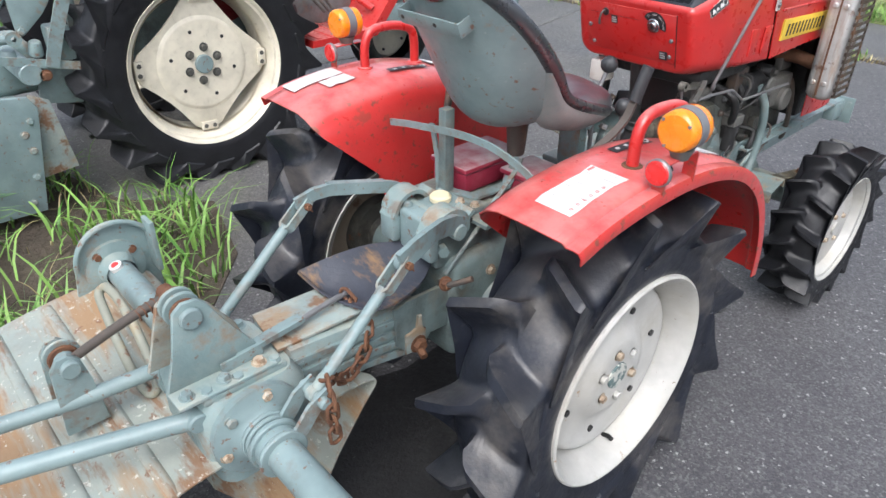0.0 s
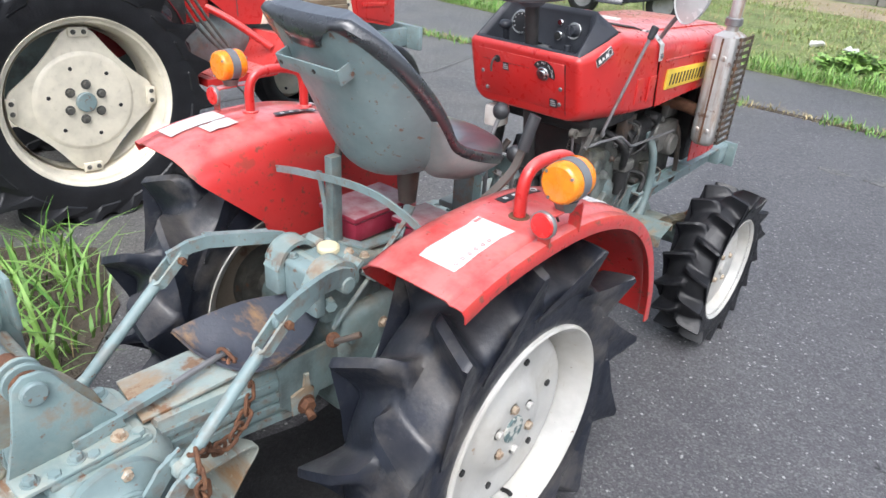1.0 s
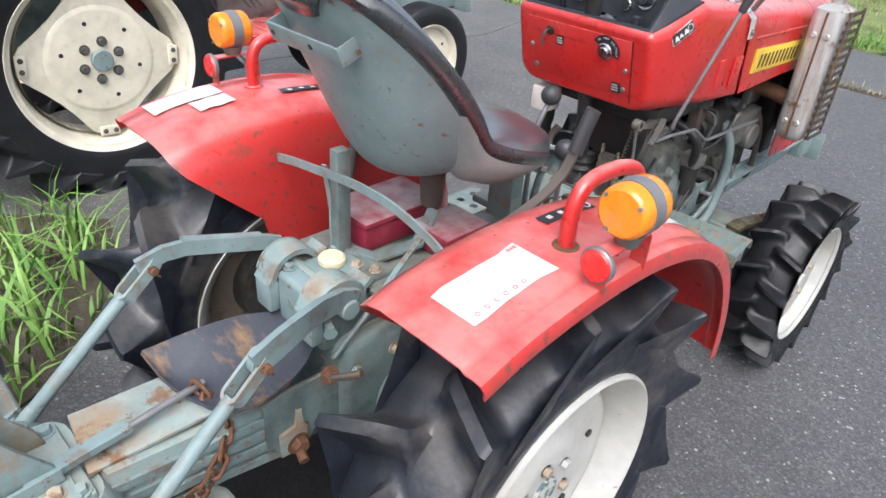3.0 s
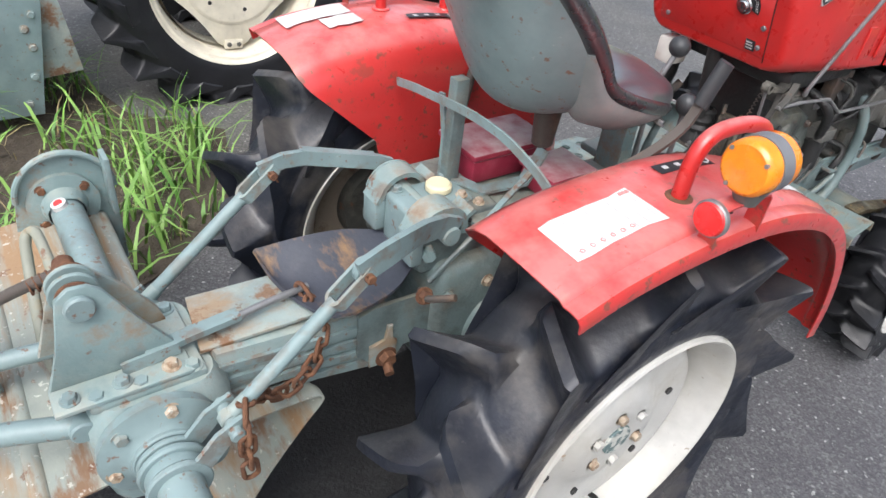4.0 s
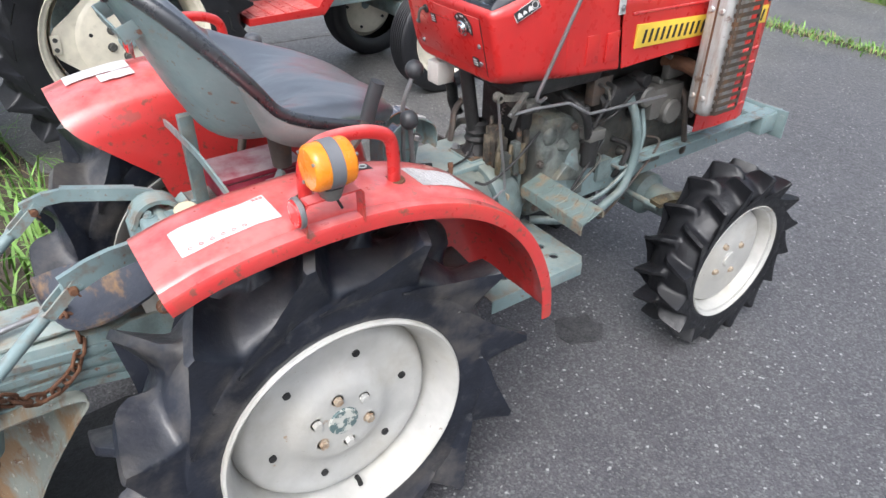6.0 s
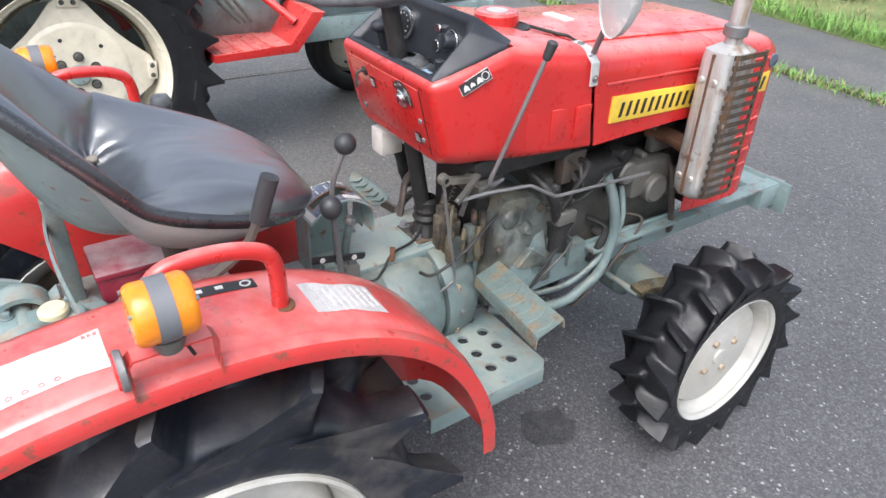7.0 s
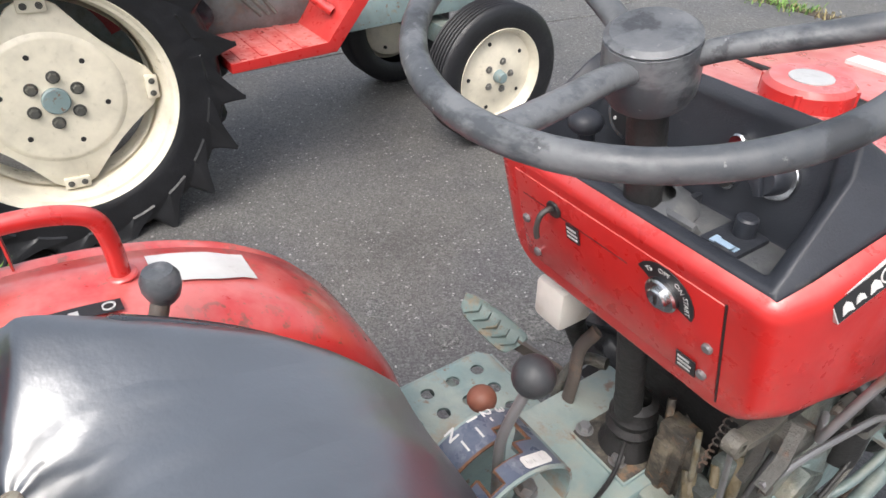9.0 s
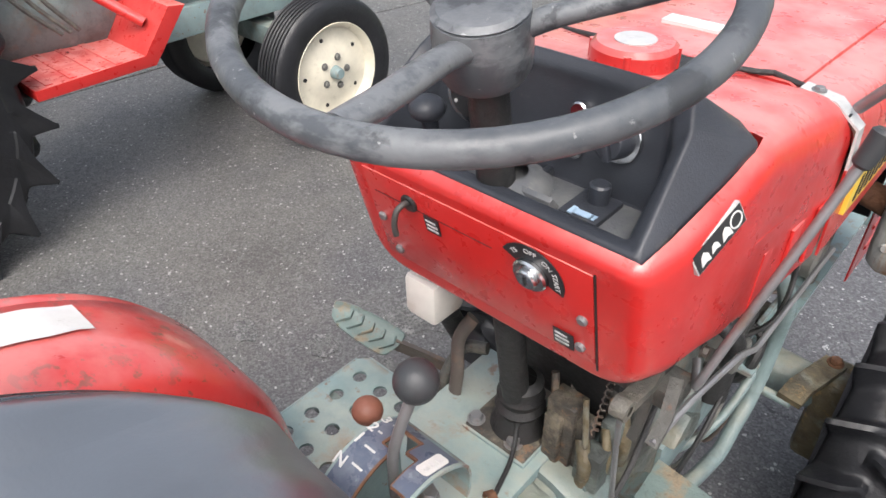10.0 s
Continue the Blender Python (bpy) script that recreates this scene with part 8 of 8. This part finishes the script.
for k in range(3):
    part("linkage", tube(B(), [(-2.24, 0.82 + 0.04 * k, 0.92), (-2.22, 0.90 + 0.04 * k, 0.78), (-2.20, 1.0 + 0.03 * k, 0.66)], 0.008, 8), engine_grey, big)
for k, mrow in enumerate((0.0, 0.022, 0.044)):
    part("frame_screw", hexbolt(B(), (-2.300, (1.375, 1.43, 1.985)[k], (0.80, 0.95, 0.80)[k]), (1, 0, 0), 0.008, 0.006), engine_grey, bb)
# tiller hitched behind the larger tractor
till2 = thing("rotary_tiller", "grey-green rotary tiller with riveted end plate behind a larger tractor", "rotary tiller")
part("end_plate", slab(B(), [(-1.02, 0.08), (-0.615, 0.08), (-0.535, 0.52), (-0.56, 0.57), (-0.78, 0.60), (-1.02, 0.50), (-1.06, 0.2)], "x", -2.03, -2.00, 0.004), teal, till2, "large bolted end plate")
for y, z in ((-0.578, 0.476), (-0.612, 0.424), (-0.598, 0.352), (-0.617, 0.239), (-0.78, 0.50), (-0.84, 0.25), (-0.66, 0.13)):
    part("end_bolt", hexbolt(B(), (-2.0, y, z), (1, 0, 0), 0.013, 0.010), teal_rusty, till2)
part("side_sheet", slab(B(), [(-0.60, 0.205), (-0.435, 0.222), (-0.476, 0.53), (-0.55, 0.57), (-0.58, 0.50)], "x", -2.056, -2.048, 0.002), stain_plate, till2, "slanting side sheet, faded pale")
part("cross_tube", cyl(B(), (-3.2, -0.508, 0.636), (-2.07, -0.508, 0.636), 0.045, n=24, bev=0.004), teal, till2, "pale cross tube")
part("gear_box", box(B(), -2.75, -2.45, -0.72, -0.40, 0.45, 0.69, 0.04, None, 3), teal_rusty, till2)
part("tine_cover", box(B(), -3.25, -2.06, -1.25, -0.52, 0.40, 0.46, 0.03), teal, till2)
part("mast_plate", slab(B(), [(-0.512, 0.805), (-0.500, 0.786), (-0.482, 0.790), (-0.40, 0.86), (-0.330, 0.95), (-0.318, 1.12), (-0.520, 1.12)], "x", -2.105, -2.093, 0.003), teal, till2, "three-cornered mast plate")
part("mast_pin", hexbolt(B(), (-2.093, -0.494, 0.806), (1, 0, 0), 0.014, 0.014), teal_rusty, till2)
part("mast_bar", strap(B(), [(-2.07, -0.275, 1.08), (-2.07, -0.298, 0.956), (-2.07, -0.385, 0.76), (-2.07, -0.424, 0.655)], 0.014, 0.052, (1, 0, 0)), teal, till2, "flat mast bar")
part("mast_bar", strap(B(), [(-2.20, -0.255, 1.08), (-2.20, -0.275, 0.70)], 0.020, 0.040, (1, 0, 0)), teal_dirty, till2)
part("draw_tube", cyl(B(), (-2.10, -0.78, 0.792), (-2.10, -0.550, 0.780), 0.0185, n=18, bev=0.003), teal, till2, "pale round bar")
part("draw_eye", lathe(B(), [(-2.118, 0.010), (-2.118, 0.030), (-2.082, 0.030), (-2.082, 0.010)], (0, -0.530, 0.782), "x", 22), teal_rusty, till2)
part("link_bar", strap(B(), [(-2.08, -0.78, 0.728), (-2.08, -0.62, 0.712), (-2.08, -0.45, 0.672), (-2.08, -0.30, 0.636)], 0.012, 0.034, (1, 0, 0), True), teal_rusty, till2, "long link bar")
part("rear_rail", tube(B(), [(-2.14, -0.80, 0.920), (-2.14, -0.70, 0.910), (-2.14, -0.560, 0.894), (-2.14, -0.535, 0.905), (-2.14, -0.497, 0.960), (-2.14, -0.47, 1.04)], 0.011, 12, 4), teal, till2, "bent pale rail")
part("rear_rail", tube(B(), [(-2.20, -0.80, 0.985), (-2.20, -0.52, 0.955)], 0.009, 10), teal, till2)
part("valve_box", box(B(), -2.20, -2.10, -0.40, -0.31, 0.66, 0.805, 0.012), teal_rusty, till2, "cast box on the hitch")
part("valve_knob", cyl(B(), (-2.12, -0.46, 0.70), (-2.10, -0.455, 0.76), 0.030, 0.024, 16, 0.006), teal_rusty, till2)
part("valve_knob", cyl(B(), (-2.14, -0.56, 0.69), (-2.13, -0.555, 0.735), 0.034, 0.028, 16, 0.006), teal, till2)
part("link_pin", hexbolt(B(), (-2.072, -0.455, 0.626), (1, 0, 0), 0.018, 0.022), rust, till2)
part("link_sheet", slab(B(), [(-0.50, 0.50), (-0.33, 0.47), (-0.31, 0.62), (-0.47, 0.655)], "x", -2.13, -2.12, 0.003), teal_dirty, till2)

# ---- ground ----
gm = B()
bmesh.ops.create_grid(gm, x_segments=2, y_segments=2, size=400)
ground = tagged(part("ground", gm, asphalt, None, "", 0), "worn dark grey asphalt yard with pale grit", "ground", kind="structure")


def patch(name, outline, z, mat, label, cat, kind="structure"):
    bm = B()
    slab(bm, outline, "z", z - 0.03, z)
    return tagged(part(name, bm, mat, None, "", 0), label, cat, kind=kind)


sandy = material("bare_sandy_earth", (0.27, 0.22, 0.15), 0.95, layers=[((0.20, 0.20, 0.09), 1.5, 0.48, 0.62, 0.8), ((0.35, 0.30, 0.22), 8, 0.5, 0.7, 0.6)], bump=[(30, 0.01)])
random.seed(4)
patch("oil_or_shade_patch", [(0.26 + 0.075 * math.cos(k * 0.524) * (1 + 0.25 * math.sin(k * 2.1)) - 0.05, 1.01 + 0.085 * math.sin(k * 0.524) * (1 + 0.2 * math.cos(k * 3.3))) for k in range(12)], 0.004, faint_oil, "faint oil stain on the asphalt", "stain")
# Dark patch laid under the tractor in place of its shade.
patch("oil_or_shade_patch", [(-0.30, -0.62), (-0.05, -0.70), (0.20, -0.66), (0.28, -0.50), (0.26, -0.30), (0.22, -0.12), (0.20, 0.10), (0.24, 0.30), (0.10, 0.52), (-0.16, 0.50), (-0.27, 0.25), (-0.24, -0.05), (-0.33, -0.34)], 0.004, stained, "broad dark patch under the tractor, painting in its shade on wet asphalt", "stain")
NEAR = [(-2.9, -2.6), (-0.78, -2.6), (-0.70, -0.9), (-0.95, -0.38), (-1.25, -0.12), (-1.75, 0.02), (-2.05, -0.30), (-2.9, -0.5)]
patch("soil", NEAR, 0.006, soil, "dark soil strip with weeds beside the asphalt", "soil")
FIELD = [(-60, 9.0), (-6.7, 7.0), (-1.2, 6.35), (0.7, 6.3), (60, 5.8), (60, 380), (-60, 380)]
patch("field", FIELD, 0.010, field_green, "rough grass field beyond the yard", "field")


def inside(pt, poly):
    x, y = pt
    hit = False
    for (x0, y0), (x1, y1) in zip(poly, poly[1:] + poly[:1]):
        if (y0 > y) != (y1 > y) and x < (x1 - x0) * (y - y0) / (y1 - y0) + x0:
            hit = not hit
    return hit


def blades(name, spots, mat, label, rnd, hmin, hmax, wid):
    verts, faces = [], []
    for x, y, z in spots:
        h, a0, lean = rnd.uniform(hmin, hmax), rnd.uniform(0, 6.283), rnd.uniform(0.2, 1.15)
        w = wid * rnd.uniform(0.6, 1.3)
        dx, dy = math.cos(a0), math.sin(a0)
        i = len(verts)
        for f, ww in ((0, 0.8), (0.35, 1.0), (0.7, 0.7)):
            cx, cy, cz = x + dx * lean * h * f * f, y + dy * lean * h * f * f, z + h * (f - 0.35 * lean * f * f)
            verts += [(cx - dy * w * ww, cy + dx * w * ww, cz), (cx + dy * w * ww, cy - dx * w * ww, cz)]
        verts.append((x + dx * lean * h * 1.05, y + dy * lean * h * 1.05, z + h * (1 - 0.45 * lean)))
        faces += [(i, i + 1, i + 3, i + 2), (i + 2, i + 3, i + 5, i + 4), (i + 4, i + 5, i + 6)]
    me = bpy.data.meshes.new(name)
    me.from_pydata(verts, [], faces)
    me.materials.append(mat)
    me.polygons.foreach_set("use_smooth", [True] * len(me.polygons))
    return tagged(new(name, me), label, "grass", kind="stuff")


rnd = random.Random(11)
spots = []
while len(spots) < 1900:
    x, y = rnd.uniform(-2.9, -0.7), rnd.uniform(-2.6, 0.02)
    if inside((x, y), NEAR) and noise.noise(Vector((x * 2.2, y * 2.2, 3.0))) > -0.08 + rnd.uniform(-0.2, 0.2):
        spots.append((x, y, 0.0))
blades("grass", spots, grass_green, "tall bright green grass tufts", rnd, 0.08, 0.36, 0.0062)
spots = []
while len(spots) < 420:
    x, y = rnd.uniform(-2.9, -0.7), rnd.uniform(-2.6, 0.02)
    if inside((x, y), NEAR):
        spots.append((x, y, 0.0))
blades("dry_grass", spots, grass_dry, "dry straw between the green tufts", rnd, 0.05, 0.2, 0.003)
# weeds along a joint in the asphalt, far ahead
patch("weed_strip", [(-7 + k, 4.98 + 0.02 * (-7 + k) - 0.045 - 0.03 * math.sin(3.1 * k)) for k in range(15)] + [(7 - k, 4.98 + 0.02 * (7 - k) + 0.05 + 0.03 * math.sin(2.3 * k)) for k in range(15)], 0.004, soil, "sandy soil in a wide joint of the asphalt", "soil")
blades("dry_weeds", [(x, 4.98 + 0.02 * x + rnd.gauss(0, 0.06), 0.0) for x in [rnd.uniform(-7, 7) for k in range(2200)]], grass_dry, "dry grass along a joint in the asphalt", rnd, 0.02, 0.07, 0.004)
spots = []
for k in range(4200):
    f = rnd.random()
    x = -7 + 14 * f
    y = 4.98 + 0.02 * x + rnd.gauss(0, 0.07)
    if noise.noise(Vector((x * 1.3, 0, 0))) > -0.15:
        spots.append((x, y, 0.0))
blades("weeds", spots, grass_green, "weeds along a joint in the asphalt", rnd, 0.02, 0.09, 0.005)
spots = []
for k in range(64000):
    x, y = rnd.uniform(-11, 8), rnd.uniform(6.2, 13)
    if inside((x, y), FIELD) and noise.noise(Vector((x * 0.7, y * 0.7, 1.0))) > -0.1:
        spots.append((x, y, 0.0))
blades("meadow_grass", spots, meadow_green, "rough meadow grass beyond the yard", rnd, 0.02, 0.10, 0.0042)
blades("dry_meadow_grass", [(rnd.uniform(-11, 8), rnd.uniform(7.2, 13), 0.0) for k in range(9000)], grass_dry, "straw-coloured dry grass in the meadow", rnd, 0.03, 0.12, 0.005)
def bush(cx, cy, rx, ry, tall, leaves, size, label):
    """A weed bush: stalks and many folded leaves of uneven size."""
    verts, faces = [], []
    stalks = []
    for k in range(max(6, leaves // 60)):
        a0, r0 = rnd.uniform(0, 6.283), math.sqrt(rnd.random())
        h = tall * rnd.uniform(0.5, 1.0) * (1.15 - 0.6 * r0)
        stalks.append((Vector((cx + 0.6 * rx * r0 * math.cos(a0), cy + 0.6 * ry * r0 * math.sin(a0), 0)), Vector((cx + rx * r0 * math.cos(a0), cy + ry * r0 * math.sin(a0), h))))
    for p0, p1 in stalks:
        i = len(verts)
        for p, w in ((p0, 0.006), (p1, 0.002)):
            verts.extend([(p.x - w, p.y, p.z), (p.x + w, p.y - w, p.z), (p.x, p.y + w, p.z)])
        faces.extend([(i, i + 1, i + 4, i + 3), (i + 1, i + 2, i + 5, i + 4), (i + 2, i, i + 3, i + 5)])
    for k in range(leaves):
        p0, p1 = rnd.choice(stalks)
        p = p0.lerp(p1, rnd.uniform(0.15, 1.0)) + Vector((rnd.gauss(0, 0.05), rnd.gauss(0, 0.05), 0))
        a0, droop, ln = rnd.uniform(0, 6.283), rnd.uniform(-0.5, 0.5), size * rnd.uniform(0.5, 1.3)
        d = Vector((math.cos(a0), math.sin(a0), droop)).normalized()
        s1 = Vector((-math.sin(a0), math.cos(a0), rnd.uniform(-0.4, 0.4)))
        i = len(verts)
        for f, w, dz in ((0, 0.04, 0), (0.4, 0.36, 0.05), (0.75, 0.24, 0.03), (1.0, 0.0, -0.08)):
            c = p + d * ln * f + Vector((0, 0, dz * ln))
            verts.extend([tuple(c - s1 * ln * w), tuple(c - Vector((0, 0, 0.12 * ln * w))), tuple(c + s1 * ln * w)])
        for r in range(3):
            for q in range(2):
                v = i + 3 * r + q
                faces.append((v, v + 1, v + 4, v + 3))
    me = bpy.data.meshes.new("bush")
    me.from_pydata(verts, [], faces)
    me.materials.append(bush_green)
    return tagged(new("bush", me), label, "bush", kind="stuff")


bush(0.45, 7.55, 0.55, 0.40, 0.66, 1500, 0.13, "leafy weed bush at the meadow's edge")
bush(-0.35, 7.2, 0.40, 0.25, 0.22, 700, 0.09, "low leafy weeds at the meadow's edge")
bush(1.3, 6.9, 0.7, 0.35, 0.28, 1100, 0.09, "low leafy weeds at the meadow's edge")
bush(-6.2, 8.0, 1.2, 0.5, 0.40, 1500, 0.10, "bright low hedge of weeds")
spots = []
for k in range(7000):
    x = rnd.uniform(-8, 6)
    edge = 6.35 - 0.118 * min(0.0, x + 1.2) if x < -1.2 else 6.33
    spots.append((x, edge + abs(rnd.gauss(0, 0.28)), 0.0))
blades("edge_grass", spots, grass_green, "taller green grass along the meadow's edge", rnd, 0.05, 0.20, 0.005)
patch("dirt_path", [(-30, 12.4), (-10, 12.0), (0, 11.7), (10, 11.5), (30, 11.2), (30, 13.0), (10, 13.3), (-10, 13.8), (-30, 14.0)], 0.014, sandy, "bare sandy track before the wall", "track")
bank = B()
grid_skin(bank, [[(x, y, z + 0.25 * noise.noise(Vector((x * 0.3, y * 0.3, 0)))) for x in range(-40, 41, 4)] for y, z in ((14.4, 0.55), (16.0, 1.1), (20.0, 2.2), (30.0, 3.0))], 0.02)
tagged(part("bank", bank, field_green, None, "", 60), "grassy bank behind the block wall", "bank", kind="structure")
blades("bank_grass", [(rnd.uniform(-14, 10), y, 0.42 + (y - 14.4) * 0.34) for y in [14.5 + abs(rnd.gauss(0, 0.9)) for k in range(9000)]], bush_green, "tall grass hanging over the block wall", rnd, 0.25, 0.7, 0.012)
blades("verge_grass", [(-5.2 - abs(rnd.gauss(0, 1.4)), -1.6 + rnd.gauss(0, 0.75), 0.0) for k in range(4500)], grass_green, "rank grass beyond the larger tractor's tiller", rnd, 0.10, 0.40, 0.008)
# crumpled white scraps in the grass
for lx, ly, lr in ((-1.05, 8.35, 0.075), (-0.62, 8.25, 0.085)):
    bm = B()
    ball(bm, (lx, ly, 0.05), lr, 8, (1.2, 0.7, 0.35))
    for v in bm.verts:
        v.co += Vector((noise.noise(v.co * 14), noise.noise(v.co * 14 + Vector((5, 0, 0))), noise.noise(v.co * 14 + Vector((0, 9, 0))))) * 0.05
        v.co.z = max(v.co.z, 0.012)
    tagged(part("scrap", bm, white_paper, None, "", 30), "crumpled white plastic scrap in the grass", "litter")
# pale cement marks and a worn joint in the asphalt
pale = material("pale_worn_asphalt", (0.17, 0.168, 0.163), 0.8, layers=[((0.30, 0.30, 0.29), 26, 0.48, 0.62, 0.8), ((0.06, 0.06, 0.062), 120, 0.46, 0.56, 0.8), ((0.10, 0.10, 0.10), 9, 0.5, 0.62, 0.7)], bump=[(110, 0.006)])


def blot(cx, cy, rx, ry, seed):
    r1 = random.Random(seed)
    pts = []
    for k in range(22):
        a0 = 2 * math.pi * k / 22
        g = r1.uniform(0.65, 1.1)
        pts.append((cx + rx * g * math.cos(a0), cy + ry * g * math.sin(a0)))
    return pts


for q, (cx, cy, rx, ry) in enumerate(((0.318, 3.80, 0.11, 0.05), (0.596, 3.79, 0.11, 0.05), (-0.80, 1.28, 0.11, 0.10), (-0.92, 1.00, 0.06, 0.05), (-1.15, 0.88, 0.07, 0.04), (-0.70, 1.05, 0.05, 0.06))):
    patch("cement_mark", blot(cx, cy, rx, ry, q), 0.0035, pale, "pale worn mark on the asphalt", "stain")
patch("asphalt_joint", [(-3.45, 0.6), (-3.41, 0.6), (-3.33, 1.8), (-3.19, 2.8), (-3.02, 3.66), (-3.30, 4.9), (-3.36, 4.9), (-3.07, 3.66), (-3.24, 2.8), (-3.38, 1.8)], 0.0045, pale, "pale sandy joint in the asphalt", "joint")
# parked scooter beyond the bonnet
sc = thing("scooter", "black motor scooter with a grey seat parked at the meadow's edge", "scooter", at=(0, 0, 0))
black_gloss = material("black_scooter_plastic", (0.012, 0.013, 0.017), 0.22, coat=0.5)
sm = Matrix.Translation((-3.45, 8.0, 0)) @ Matrix.Rotation(radians(8), 4, "Z")
for wx in (-0.62, 0.52):
    bm = lathe(B(), [(-0.04, 0.14), (-0.05, 0.19), (-0.03, 0.235), (0.0, 0.245), (0.03, 0.235), (0.05, 0.19), (0.04, 0.14)], (wx, 0, 0.245), "y", 32)
    bmesh.ops.transform(bm, matrix=sm, verts=bm.verts[:])
    wh = part("wheel", bm, rubber_clean, sc, "small black tyre")
    bm = lathe(B(), [(-0.03, 0.0), (-0.035, 0.13), (-0.04, 0.15), (0.04, 0.15), (0.035, 0.13), (0.03, 0.0)], (wx, 0, 0.245), "y", 24)
    bmesh.ops.transform(bm, matrix=sm, verts=bm.verts[:])
    part("rim", bm, steel, wh)


def scooter_part(name, rings, mat, label=""):
    bm = B()
    loft(bm, [[sm @ Vector(p) for p in ring] for ring in rings])
    bmesh.ops.bevel(bm, geom=bm.edges[:], offset=0.008, segments=1, affect="EDGES")
    return part(name, bm, mat, sc, label)


def oblong(x, hy, z0, z1):
    return [(x, -hy, z0), (x, hy, z0), (x, hy * 0.8, z1), (x, -hy * 0.8, z1)]


scooter_part("tail_body", [oblong(0.80, 0.06, 0.50, 0.56), oblong(0.55, 0.13, 0.34, 0.60), oblong(0.2, 0.15, 0.26, 0.58), oblong(-0.05, 0.13, 0.22, 0.50)], black_gloss, "glossy black tail body")
scooter_part("foot_board", [oblong(0.0, 0.16, 0.20, 0.28), oblong(-0.40, 0.16, 0.20, 0.27)], black_gloss)
scooter_part("leg_shield", [oblong(-0.36, 0.17, 0.20, 0.34), oblong(-0.48, 0.20, 0.36, 0.62), oblong(-0.58, 0.14, 0.50, 0.86)], black_gloss)
scooter_part("front_mudguard", [oblong(-0.84, 0.05, 0.40, 0.46), oblong(-0.62, 0.07, 0.47, 0.53), oblong(-0.42, 0.05, 0.40, 0.46)], black_gloss)
scooter_part("seat", [oblong(0.70, 0.09, 0.60, 0.66), oblong(0.45, 0.13, 0.59, 0.69), oblong(0.15, 0.13, 0.57, 0.66), oblong(-0.08, 0.09, 0.54, 0.62)], vinyl, "long grey-black seat")
part("handlebar", tube(B(), [sm @ Vector(p) for p in ((-0.50, -0.32, 0.96), (-0.54, -0.15, 0.94), (-0.56, 0, 0.90), (-0.54, 0.15, 0.94), (-0.50, 0.32, 0.96))], 0.018, 10), engine_dark, sc)
part("rear_box", box(B(), 0.80, 0.82, -0.06, 0.06, 0.36, 0.46, 0.004, sm), white_plastic, sc, "small pale rear box")
part("stand", tube(B(), [sm @ Vector(p) for p in ((0.2, 0.1, 0.28), (0.22, 0.16, 0.1), (0.24, 0.2, 0.01))], 0.012, 8), steel, sc)
# low block wall far behind, with separate blocks
wall = tagged(new("wall_far"), "low weathered concrete block wall beyond the meadow", "wall", kind="structure")
me_block = bpy.data.meshes.new("block")
bm = box(B(), -0.49, 0.49, -0.1, 0.1, 0, 0.38, 0.015)
bm.to_mesh(me_block)
bm.free()
me_block.materials.append(concrete)
for i in range(44):
    for j in range(2):
        ob = new("block", me_block)
        ob.parent = wall
        ob.location = (-19 + i * 1.0 + 0.5 * j, 14.2 - 0.02 * i, 0.39 * j)
